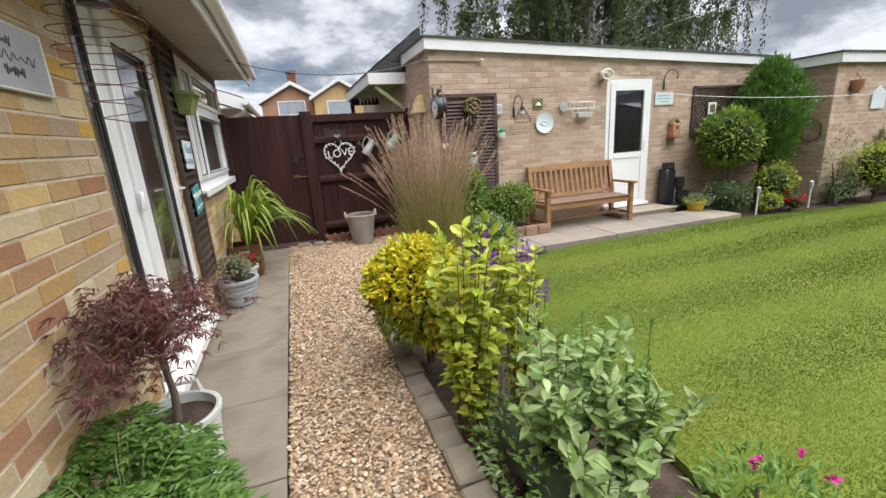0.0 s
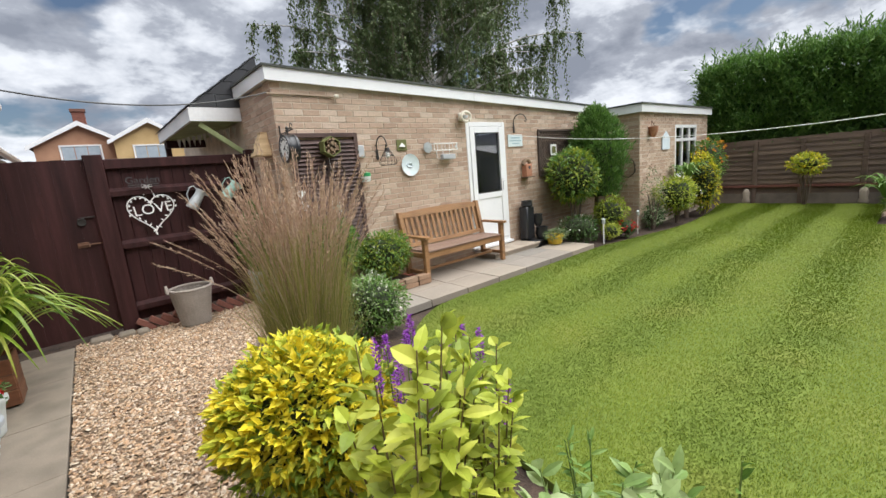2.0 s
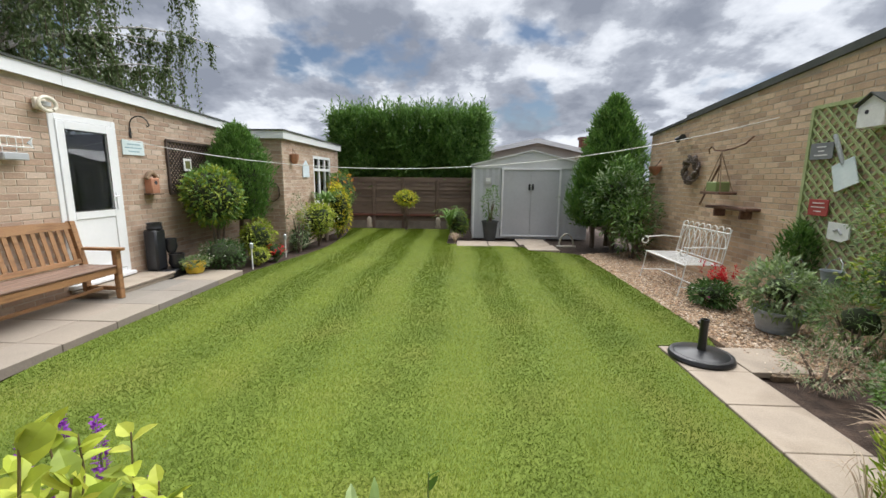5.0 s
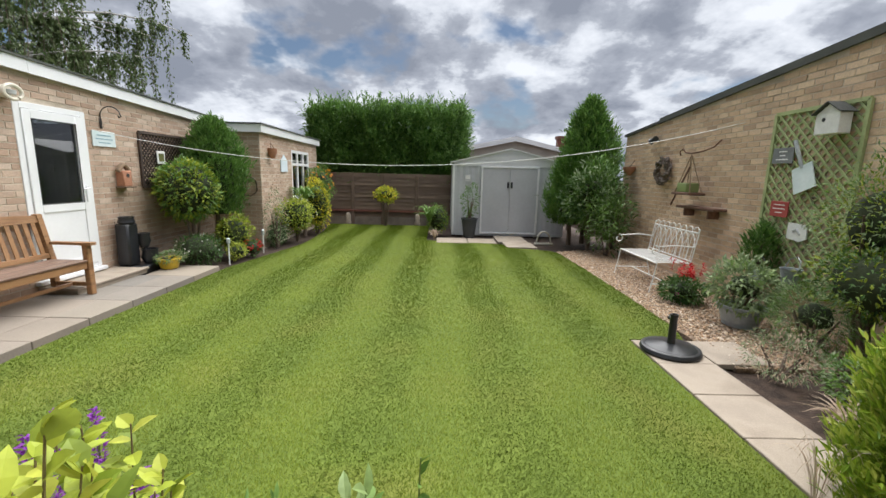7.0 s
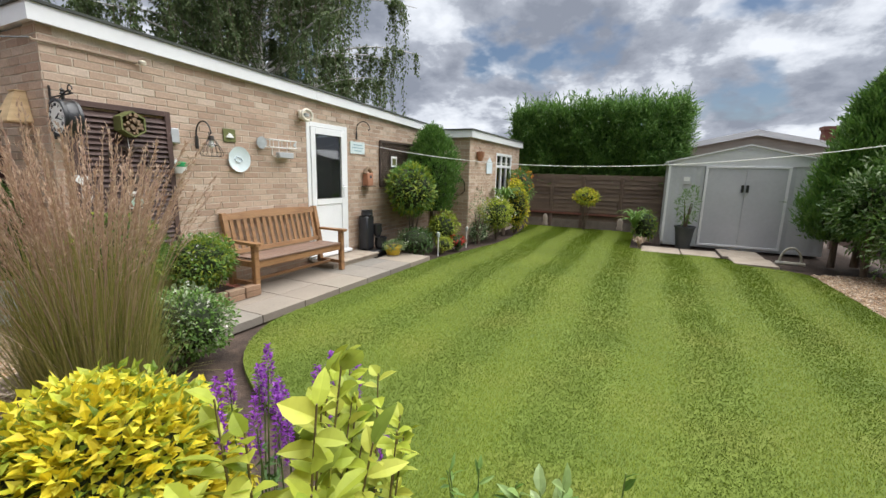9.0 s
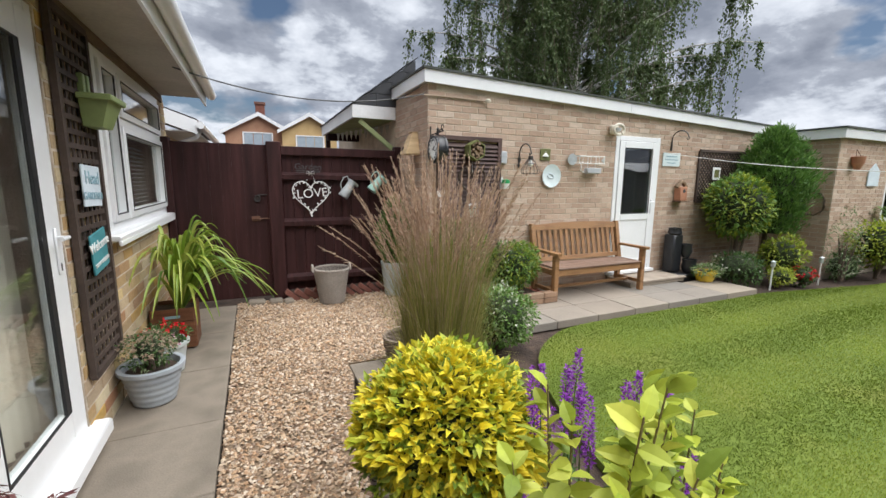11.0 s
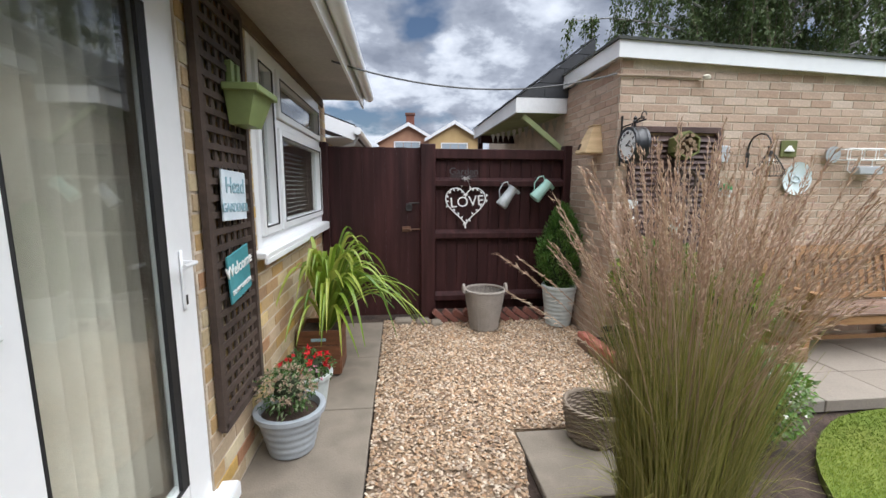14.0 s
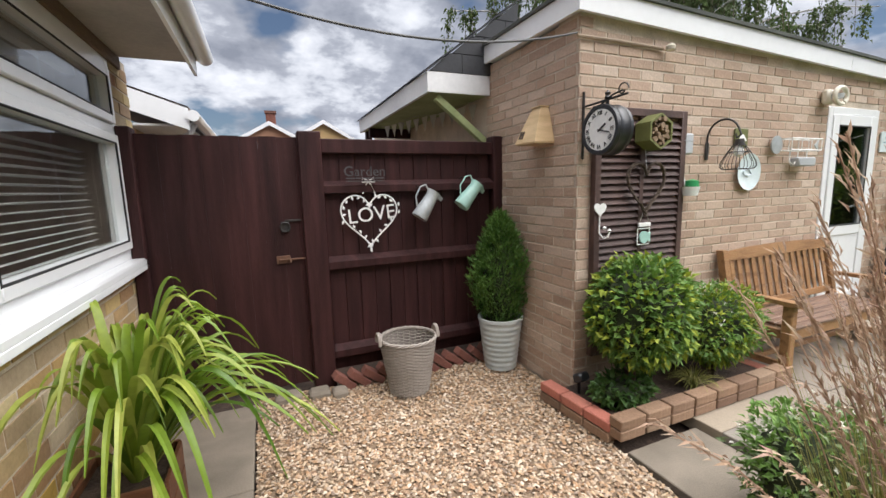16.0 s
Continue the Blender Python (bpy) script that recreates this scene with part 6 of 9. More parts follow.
def love_sign():
    h = thing("love_heart_sign", "white filigree metal heart with the word LOVE on the fence", "sign", (0.75, FENCE_Y - 0.03, 1.373))
    rng = random.Random(9)
    line = heart_line(60)
    part("heart_wire", Geo().tube([(x * 0.245, 0, y * 0.253) for x, y in line], 0.007, 6, True), M["white_metal"], h)
    for x, y in line[::2]:
        o = rng.choice((-1, 1)) * 0.02
        n = Vector((x, y)).normalized()
        part("leaf", Geo().lathe([(0.0, -0.02), (0.011, 0.0), (0.0, 0.02)], n=6, squash=(1, 0.4)), M["white_metal"], h).matrix_basis = pose(x * 0.245 + n.x * o, -0.003, y * 0.253 + n.y * o, 0, rng.uniform(0, 180), 0)
    lettering("word", "LOVE", 0.165, M["white_metal"], h, pose(0.015, -0.012, 0.02, 0, -5, 0) @ ON_GARAGE)
    for s in (-1, 1):
        part("ribbon", Geo().tube([(0.0, -0.01, 0.29), (s * 0.03, -0.01, 0.24), (s * 0.05, -0.01, 0.19)], 0.006, 5).tube([(0, -0.01, 0.29), (s * 0.045, -0.015, 0.315), (s * 0.05, -0.015, 0.28), (0, -0.01, 0.285)], 0.006, 5), M["white_metal"], h)
    g = thing("garden_sign", "small black metal sign spelling Garden on the fence rail", "sign", (0.72, FENCE_Y - 0.075, 1.735))
    lettering("word", "Garden", 0.11, M["sign_iron"], g, ON_GARAGE.copy())
    part("bar", Geo().box(-0.15, 0.15, -0.006, 0.004, -0.055, -0.045).box(-0.15, 0.15, -0.006, 0.004, -0.075, -0.068), M["sign_iron"], g, soft=False)


love_sign()


def jug(name, label, at, mat, tilt):
    j = thing(name, label, "jug", at)
    m = pose(0, 0, 0, 0, tilt, 0)
    g = Geo().lathe([(0.0, -0.13), (0.066, -0.13), (0.07, -0.12), (0.058, 0.0), (0.052, 0.08), (0.062, 0.12), (0.056, 0.12), (0.047, 0.08), (0.052, 0.0), (0.06, -0.11), (0, -0.115)], n=20)
    g.v = [tuple(m @ Vector(p)) for p in g.v]
    part("body", g, mat, j)
    part("handle", Geo().tube([m @ Vector(p) for p in ((-0.05, 0, 0.1), (-0.1, 0, 0.13), (-0.13, 0, 0.09), (-0.12, 0, 0.0), (-0.065, 0, -0.06))], 0.007, 6), mat, j)
    part("spout", Geo().prism([(0, -0.035), (0, 0.035), (0.05, 0)], m @ pose(0.045, 0, 0.085), 0.035), mat, j)
    part("nail", Geo().tube([(-0.07, 0.06, 0.14), (-0.07, -0.01, 0.15)], 0.005, 5), M["iron"], j)


jug("enamel_jug", "tilted grey galvanised jug hung on the fence", (1.22, FENCE_Y - 0.12, 1.46), M["galvanised"], 35)
jug("enamel_jug", "tilted mint green enamel jug hung on the fence", (1.62, FENCE_Y - 0.12, 1.53), M["mint"], 42)


def rope_edging():
    e = thing("brick_edging", "dark red bricks set slanting along the fence foot", "edging")
    rng = random.Random(17)
    for i in range(12):
        x = 0.45 + 0.122 * i
        part("edging_brick", Geo().box(-0.1, 0.1, -0.05, 0.05, -0.032, 0.032, 0.006, pose(x, FENCE_Y - 0.11 + rng.uniform(-0.01, 0.01), 0.062, 0, 38 + rng.uniform(-4, 4), rng.uniform(-5, 5))), M["red_brick_i"], e, soft=False)
    k = thing("stone_kerb", "rough pale stone blocks by the gate", "stones")
    for x, y, w in ((0.02, 6.88, 0.2), (0.25, 6.84, 0.16), (0.4, 6.78, 0.12)):
        part("block", Geo().box(x - w / 2, x + w / 2, y - 0.07, y + 0.07, -0.03, 0.045, 0.02), M["slab"], k)


rope_edging()

# ---- plants ----
L = {
    "mid": leafy("mid_green_leaves", [(0.08, 0.16, 0.03), (0.14, 0.25, 0.045), (0.10, 0.20, 0.036), (0.20, 0.31, 0.08)]),
    "deep": leafy("deep_green_leaves", [(0.04, 0.09, 0.02), (0.075, 0.15, 0.034), (0.055, 0.12, 0.026), (0.11, 0.19, 0.05)]),
    "gold": leafy("golden_leaves", [(0.55, 0.44, 0.02), (0.72, 0.60, 0.03), (0.62, 0.55, 0.05), (0.36, 0.42, 0.03), (0.75, 0.58, 0.02)]),
    "goldgreen": leafy("green_gold_leaves", [(0.10, 0.18, 0.02), (0.22, 0.30, 0.03), (0.34, 0.38, 0.04), (0.14, 0.22, 0.025)]),
    "lime": leafy("lime_leaves", [(0.24, 0.33, 0.035), (0.46, 0.52, 0.06), (0.34, 0.41, 0.045), (0.55, 0.57, 0.09), (0.20, 0.28, 0.04)], 0.35),
    "pale": leafy("pale_variegated_leaves", [(0.20, 0.30, 0.10), (0.31, 0.40, 0.16), (0.15, 0.26, 0.06), (0.42, 0.50, 0.26), (0.20, 0.32, 0.08)], 0.35),
    "maple": leafy("purple_maple_leaves", [(0.09, 0.03, 0.035), (0.16, 0.055, 0.06), (0.12, 0.05, 0.045), (0.22, 0.09, 0.085), (0.10, 0.06, 0.035)], 0.35),
    "straw": leafy("straw_flower_heads", [(0.42, 0.29, 0.19), (0.50, 0.36, 0.26), (0.36, 0.23, 0.16), (0.58, 0.46, 0.33), (0.42, 0.27, 0.22)], 0.3, 0.8),
    "reed": leafy("reed_grass_blades", [(0.19, 0.20, 0.045), (0.28, 0.27, 0.07), (0.36, 0.32, 0.11), (0.16, 0.18, 0.04), (0.42, 0.35, 0.16)], 0.3),
    "strap": leafy("strap_leaves", [(0.11, 0.20, 0.02), (0.26, 0.36, 0.03), (0.17, 0.28, 0.025), (0.46, 0.50, 0.10), (0.34, 0.42, 0.05)], 0.35, 0.4),
    "purple": leafy("purple_flower_spikes", [(0.20, 0.03, 0.34), (0.30, 0.06, 0.46), (0.15, 0.02, 0.26), (0.34, 0.09, 0.50)], 0.3),
    "red": leafy("red_petals", [(0.55, 0.01, 0.02), (0.68, 0.02, 0.03), (0.45, 0.01, 0.015)], 0.25),
    "pink": leafy("pink_petals", [(0.62, 0.22, 0.34), (0.72, 0.55, 0.60), (0.50, 0.08, 0.22)], 0.25),
    "magenta": leafy("magenta_petals", [(0.42, 0.02, 0.20), (0.55, 0.04, 0.28)], 0.25),
    "white": leafy("white_petals", [(0.75, 0.74, 0.70), (0.80, 0.78, 0.66)], 0.2),
    "orange": leafy("orange_petals", [(0.62, 0.22, 0.02), (0.70, 0.36, 0.03), (0.50, 0.12, 0.03)], 0.25),
    "fern": leafy("fern_fronds", [(0.06, 0.14, 0.025), (0.11, 0.21, 0.04), (0.16, 0.27, 0.06)], 0.35),
    "conifer": leafy("conifer_sprays", [(0.07, 0.16, 0.028), (0.12, 0.23, 0.042), (0.045, 0.11, 0.022), (0.17, 0.28, 0.06)], 0.25),
    "hedge": leafy("cypress_hedge_sprays", [(0.085, 0.18, 0.036), (0.14, 0.26, 0.052), (0.055, 0.125, 0.027), (0.19, 0.31, 0.075)], 0.25),
    "birch": leafy("birch_leaves", [(0.06, 0.10, 0.03), (0.10, 0.15, 0.045), (0.14, 0.175, 0.075), (0.05, 0.085, 0.025)], 0.3),
    "grey": leafy("grey_green_leaves", [(0.20, 0.27, 0.13), (0.32, 0.39, 0.22), (0.15, 0.22, 0.09)], 0.3),
    "dry": leafy("dry_pale_flowers", [(0.42, 0.32, 0.22), (0.52, 0.42, 0.32), (0.34, 0.24, 0.17)], 0.3, 0.8),
}
M["bark"] = material("brown_bark", [(0.10, 0.07, 0.05), (0.16, 0.12, 0.09)], 0.9, "", 50, 6, 0.3, 0.6, stretch=(3, 3, 0.6))
M["birch_bark"] = material("silver_birch_bark", [(0.42, 0.40, 0.37), (0.55, 0.53, 0.50), (0.12, 0.11, 0.10)], 0.8, "", 12, 2.5, 0.3, 0.3, stretch=(1, 1, 4))
M["stalk"] = material("green_stalk", [(0.10, 0.16, 0.04), (0.15, 0.21, 0.06)], 0.7, "", 40, 5, 0.2, 0.1)
M["dark_stalk"] = material("brown_green_stalk", [(0.11, 0.075, 0.035), (0.16, 0.13, 0.05)], 0.7, "", 40, 5, 0.2, 0.1)
# near-black colour that paints the shade deep inside foliage
M["core"] = material("painted_inner_shade", [(0.02, 0.03, 0.012), (0.035, 0.045, 0.018)], 0.95, "", 30, 6, 0.3, 0.6)


def shade_blob(radii, at, n=14):
    """A lumpy solid blob, coloured near black as the shade in the middle of a dense bush; it also stops the light."""
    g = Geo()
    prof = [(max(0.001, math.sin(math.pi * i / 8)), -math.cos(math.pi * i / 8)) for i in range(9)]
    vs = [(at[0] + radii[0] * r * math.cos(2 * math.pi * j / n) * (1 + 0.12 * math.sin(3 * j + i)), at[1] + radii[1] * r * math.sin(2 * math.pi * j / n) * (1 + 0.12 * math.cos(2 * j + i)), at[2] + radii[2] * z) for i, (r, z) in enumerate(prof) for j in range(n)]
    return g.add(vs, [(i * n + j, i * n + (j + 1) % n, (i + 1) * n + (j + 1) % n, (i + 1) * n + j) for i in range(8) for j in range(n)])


def bush(name, label, at, centre, radii, n, mats, leaf, seed, flower=None, lumps=9, lump=0.2, spread=0.6, category="shrub", stem_r=0.02, core=0.72, low=-1.0):
    """A rounded shrub: a few stems, a dark blob painted as its inner shade and layers of folded leaves."""
    rng = np.random.default_rng(seed)
    b = thing(name, label, category, at)
    c = np.array(centre)
    st = Geo()
    for k in range(5):
        a = rng.uniform(0, 6.28)
        e = c + np.array([radii[0] * 0.5 * math.cos(a), radii[1] * 0.5 * math.sin(a), radii[2] * rng.uniform(-0.2, 0.4)])
        st.tube([(0.02 * math.cos(a), 0.02 * math.sin(a), -0.02), tuple(e * 0.5 + np.array([0, 0, 0.0])), tuple(e)], [stem_r, stem_r * 0.7, stem_r * 0.3], 6)
    part("stems", st, M["bark"], b)
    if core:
        part("inner_mass", shade_blob([r * core for r in radii], centre), M["core"], b)
    for nm, mat, share in mats:
        p, d = shell_points(int(n * share), radii, rng, lumps, lump, 0.35, low)
        part(nm, leaf_mesh(nm, mat, p + c, d + np.array([0, 0, 0.25]), leaf[0], leaf[1], rng, spread=spread), None, b, soft=False)
    if flower:
        mat, m, size = flower
        p, d = shell_points(m, [r * 1.04 for r in radii], rng, lumps, lump, 0.05, -0.1)
        k = 6
        at2 = np.repeat(p + c, k, 0)
        part("flowers", leaf_mesh("flowers", mat, at2, np.repeat(d, k, 0), size, size * 0.6, rng, spread=0.9), None, b, soft=False)
    return b


# beside the path
euonymus = bush("golden_euonymus", "rounded golden yellow and green euonymus bush in the border", (0.76, 2.66, 0), (0, 0, 0.52), (0.37, 0.38, 0.37), 7000, (("green_leaves", L["goldgreen"], 0.34), ("golden_leaves", L["gold"], 0.6)), (0.05, 0.028), 31, core=0.78, lump=0.2, lumps=14)


rng_g = np.random.default_rng(32)
p_g, d_g = shell_points(1500, (0.38, 0.39, 0.38), rng_g, 14, 0.2, 0.1, 0.05)
part("leaves", leaf_mesh("leaves", L["gold"], np.repeat(p_g + np.array([0, 0, 0.52]), 3, 0), np.repeat(d_g + np.array([0, 0, 0.5]), 3, 0), 0.054, 0.027, rng_g, spread=0.45, rounded=True), None, euonymus, "bright yellow young shoots", soft=False)


def lime_shrub(at, seed, tall, width, stems, name="lime_shrub", label="lime-green young shrub with large pointed leaves", mat="lime", leaf=(0.105, 0.06), per=15, stalk="dark_stalk", lean=(0, 0)):
    rng = np.random.default_rng(seed)
    b = thing(name, label, "shrub", at)
    st, P, D = Geo(), [], []
    for s in range(stems):
        a, r = rng.uniform(0, 6.28), width * math.sqrt(rng.random())
        h = tall * rng.uniform(0.7, 1.05)
        top = np.array([r * math.cos(a) + lean[0] * h, r * math.sin(a) + lean[1] * h, h])
        foot = np.array([0.25 * r * math.cos(a), 0.25 * r * math.sin(a), -0.02])
        pts = [foot + (top - foot) * t + np.array([0, 0, 0.05 * math.sin(math.pi * t)]) for t in np.linspace(0, 1, 6)]
        st.tube([tuple(p) for p in pts], [0.0065 - 0.0009 * i for i in range(6)], 5)
        for k in range(per):
            t = 0.22 + 0.78 * (k + 0.5) / per
            q = foot + (top - foot) * t + np.array([0, 0, 0.05 * math.sin(math.pi * t)])
            w = rng.uniform(0, 6.28)
            P.append(q)
            D.append((math.cos(w), math.sin(w), 0.45 if k < per - 2 else 1.3))
    part("stems", st, M[stalk], b)
    part("leaves", leaf_mesh("leaves", L[mat], np.array(P), np.array(D), leaf[0], leaf[1], rng, spread=0.28, droop=0.22, fold=0.16, rounded=True), None, b, soft=False)
    return b


lime_shrub((0.72, 1.88, 0), 41, 1.15, 0.25, 15, leaf=(0.074, 0.044), per=40, lean=(0.03, 0))
lime_shrub((1.02, 1.86, 0), 44, 0.99, 0.18, 11, leaf=(0.062, 0.036), per=36)
lime_shrub((0.72, 1.74, 0), 45, 0.74, 0.16, 7, leaf=(0.07, 0.04), per=20)


def salvia(at, seed, n, spread, tall):
    rng = np.random.default_rng(seed)
    b = thing("salvia", "purple salvia with upright flower spikes", "flowers", at, group="salvia clumps")
    st, P, D, F, FD = Geo(), [], [], [], []
    for s in range(n):
        a, r = rng.uniform(0, 6.28), spread * math.sqrt(rng.random())
        h = tall * rng.uniform(0.78, 1.08)
        f, t = np.array([0.5 * r * math.cos(a), 0.5 * r * math.sin(a), 0]), np.array([r * math.cos(a), r * math.sin(a), h])
        st.tube([tuple(f), tuple((f + t) / 2 + np.array([0, 0, 0.02])), tuple(t)], 0.0035, 4)
        for k in range(12):
            u = rng.uniform(0.1, 0.72)
            P.append(f + (t - f) * u)
            w = rng.uniform(0, 6.28)
            D.append((math.cos(w), math.sin(w), 0.3))
        sl = rng.uniform(0.12, 0.23)
        for k in range(75):
            u = k / 75
            w = k * 2.4
            rr = 0.009 * math.sin(math.pi * (0.25 + 0.75 * u))
            F.append(t + np.array([rr * math.cos(w), rr * math.sin(w), -sl * 0.5 + sl * u]))
            FD.append((math.cos(w), math.sin(w), 0.8))
    part("stalks", st, M["stalk"], b)
    part("leaves", leaf_mesh("leaves", L["deep"], np.array(P), np.array(D), 0.06, 0.02, rng, spread=0.4), None, b, soft=False)
    part("flowers", leaf_mesh("flowers", L["purple"], np.array(F), np.array(FD), 0.017, 0.011, rng, spread=0.3), None, b, soft=False)


for at, sd, n, sp, tl in (((1.04, 2.36, 0), 51, 9, 0.17, 0.86), ((1.24, 2.06, 0), 52, 6, 0.12, 0.80), ((0.72, 2.14, 0), 53, 5, 0.09, 0.60), ((1.02, 2.12, 0), 54, 6, 0.14, 0.90)):
    salvia(at, sd, n, sp, tl)


def reed_grass():
    rng = np.random.default_rng(61)
    b = thing("feather_reed_grass", "tall clump of feather reed grass with pinkish brown plumes", "grass", (1.20, 3.74, 0))
    def blades(n, r0, h0, h1, w, flare, mat, nm, seg=5, bend=0.25):
        a, r = rng.uniform(0, 6.28, n), r0 * np.sqrt(rng.uniform(0, 1, n))
        foot = np.stack([r * np.cos(a), r * np.sin(a), np.zeros(n)], 1)
        out = a + rng.normal(0, 0.5, n)
        h, fl = rng.uniform(h0, h1, n), flare * rng.uniform(0.1, 1.0, n)
        side = np.stack([-np.sin(out + rng.normal(0, 0.8, n)), np.cos(out), np.zeros(n)], 1)
        vs = []
        for k in range(seg + 1):
            t = k / seg
            c = foot + np.stack([np.cos(out) * fl * t ** 1.8, np.sin(out) * fl * t ** 1.8, h * (t - bend * 0.35 * (fl / flare) * t ** 3)], 1)
            ww = w * (1 - 0.85 * t)
            vs += [c - side * ww, c + side * ww]
        v = np.stack(vs, 1)
        m = 2 * (seg + 1)
        q = np.array([[2 * k, 2 * k + 1, 2 * k + 3, 2 * k + 2] for k in range(seg)])
        part(nm, array_mesh(nm, v, (np.arange(n)[:, None, None] * m + q[None]).reshape(-1, 4), mat), None, b, soft=False)
    blades(2600, 0.23, 0.6, 1.35, 0.0034, 0.27, L["reed"], "blades")
    blades(220, 0.22, 0.4, 0.9, 0.004, 0.42, L["reed"], "arching_blades", bend=1.5)
    n = 230
    a, r = rng.uniform(0, 6.28, n), 0.2 * np.sqrt(rng.uniform(0, 1, n))
    st, P, D = Geo(), [], []
    for i in range(n):
        o = a[i] + rng.normal(0, 0.3)
        h, fl = rng.uniform(1.36, 1.84), 0.56 * rng.uniform(0.05, 1.0) ** 1.2
        if rng.random() < 0.02:
            fl, h, o = rng.uniform(0.5, 0.8), rng.uniform(1.3, 1.5), rng.uniform(3.0, 3.8)
        fy = fl * (0.45 if math.sin(o) > 0 else 1.0)
        f = np.array([r[i] * math.cos(a[i]), r[i] * math.sin(a[i]), 0.2])
        pts = [f + np.array([math.cos(o) * fl * t ** 1.7, math.sin(o) * fy * t ** 1.7, (h - 0.2) * (t - 0.12 * (fl / 0.6) * t ** 3)]) for t in np.linspace(0, 1, 8)]
        st.tube([tuple(p) for p in pts], 0.0016, 3)
        for k in range(46):
            t = 0.72 + 0.28 * k / 46
            x = t * 7
            j = min(int(x), 6)
            q = pts[j] + (pts[j + 1] - pts[j]) * (x - j)
            d = pts[-1] - pts[-2]
            d = d / np.linalg.norm(d)
            P.append(q + rng.normal(0, 0.004, 3))
            D.append(d * 1.8 + rng.normal(0, 0.25, 3))
    part("stalks", st, L["straw"], b)
    part("plumes", leaf_mesh("plumes", L["straw"], np.array(P), np.array(D), 0.034, 0.0055, rng, spread=0.22), None, b, "pinkish brown feathery plumes", soft=False)


reed_grass()
bush("white_flowered_shrub", "low rounded shrub with small white flowers by the patio", (2.12, 4.46, 0), (0, 0, 0.30), (0.35, 0.34, 0.31), 2600, (("leaves", L["mid"], 0.7), ("pale_leaves", L["grey"], 0.3)), (0.045, 0.024), 62, (L["white"], 40, 0.018))
bush("clipped_topiary", "clipped round green topiary on a short stem", (2.22, 5.56, 0.1), (0, 0, 0.63), (0.38, 0.32, 0.40), 3600, (("leaves", L["mid"], 0.75), ("young_leaves", L["goldgreen"], 0.25)), (0.058, 0.036), 63, lump=0.1, core=0.82)
bush("ground_ivy", "low dark ivy at the foot of the topiary", (2.10, 5.56, 0.1), (0, 0, 0.10), (0.26, 0.15, 0.12), 500, (("leaves", L["deep"], 1.0),), (0.05, 0.035), 64, core=0.6)
bush("hebe", "rounded yellow-green hebe with pale flowers beside the bench", (3.02, 5.58, 0.1), (0, 0, 0.42), (0.42, 0.28, 0.30), 3000, (("leaves", L["mid"], 0.5), ("young_leaves", L["goldgreen"], 0.5)), (0.05, 0.024), 65, (L["white"], 70, 0.016), lump=0.15)


def tuft(name, label, at, n, height, flare, width, mat, seed, category="grass"):
    rng = np.random.default_rng(seed)
    b = thing(name, label, category, at)
    a = rng.uniform(0, 6.28, n)
    fl, h = flare * rng.uniform(0.3, 1.0, n), height * rng.uniform(0.6, 1.1, n)
    side = np.stack([-np.sin(a), np.cos(a), np.zeros(n)], 1)
    seg, vs = 7, []
    for k in range(seg + 1):
        t = k / seg
        c = np.stack([np.cos(a) * fl * (0.06 + t ** 1.2), np.sin(a) * fl * (0.06 + t ** 1.2), h * 2.3 * (t - 0.72 * t ** 2)], 1)
        w = width * (math.sin(math.pi * (0.12 + 0.86 * t)) ** 0.7)
        lift = np.array([0, 0, width * 0.5 * (1 - t)])
        vs += [c - side * w + lift, c, c + side * w + lift]
    v = np.stack(vs, 1)
    m = 3 * (seg + 1)
    q = np.array([[3 * k + o, 3 * k + 1 + o, 3 * k + 4 + o, 3 * k + 3 + o] for k in range(seg) for o in (0, 1)])
    part("leaves", array_mesh("leaves", v, (np.arange(n)[:, None, None] * m + q[None]).reshape(-1, 4), L[mat]), None, b)
    return b


def strap_plant():
    """Long pointed straps that rise from one heart and bow over under their weight, the outer ones furthest."""
    rng = np.random.default_rng(71)
    b = thing("strap_plant", "arching bright green strap-leaved plant in the wooden crate", "potted plant", (-0.645, 5.69, 0.34))
    seg = 12
    q = [(3 * k + o, 3 * k + 1 + o, 3 * k + 4 + o, 3 * k + 3 + o) for k in range(seg) for o in (0, 1)]
    for i in range(120):
        u = rng.random()
        a = rng.uniform(0, 2 * math.pi)
        A = (0.82 - 0.40 * u) * rng.uniform(0.7, 1.08)
        E = A * (0.97 - 0.95 * u * rng.uniform(0.35, 1.15))
        reach = (0.26 + 0.54 * u) * rng.uniform(0.8, 1.12)
        if math.cos(a) * reach < -0.19:
            a = math.pi - a if rng.random() < 0.6 else math.copysign(math.pi / 2 + 0.2, math.sin(a))
        p = 2 * A + 2 * math.sqrt(A * A - A * E)
        w, yaw, vs = rng.uniform(0.013, 0.021), rng.normal(0, 0.5), []
        twist = rng.normal(0, 0.35)
        for k in range(seg + 1):
            t = k / seg
            o = a + yaw * 0.35 * t
            c = Vector((math.cos(o) * (0.03 + reach * t), math.sin(o) * (0.03 + reach * t), p * t + (E - p) * t * t))
            side = Vector((-math.sin(o + twist * t), math.cos(o + twist * t), 0.3 * twist)) * w * math.sin(math.pi * (0.2 + 0.79 * t)) ** 0.6
            rise = Vector((0, 0, w * 0.45))
            vs += [c - side + rise, c, c + side + rise]
        part("leaf", Geo().add(vs, q), L["strap_piece"], b)


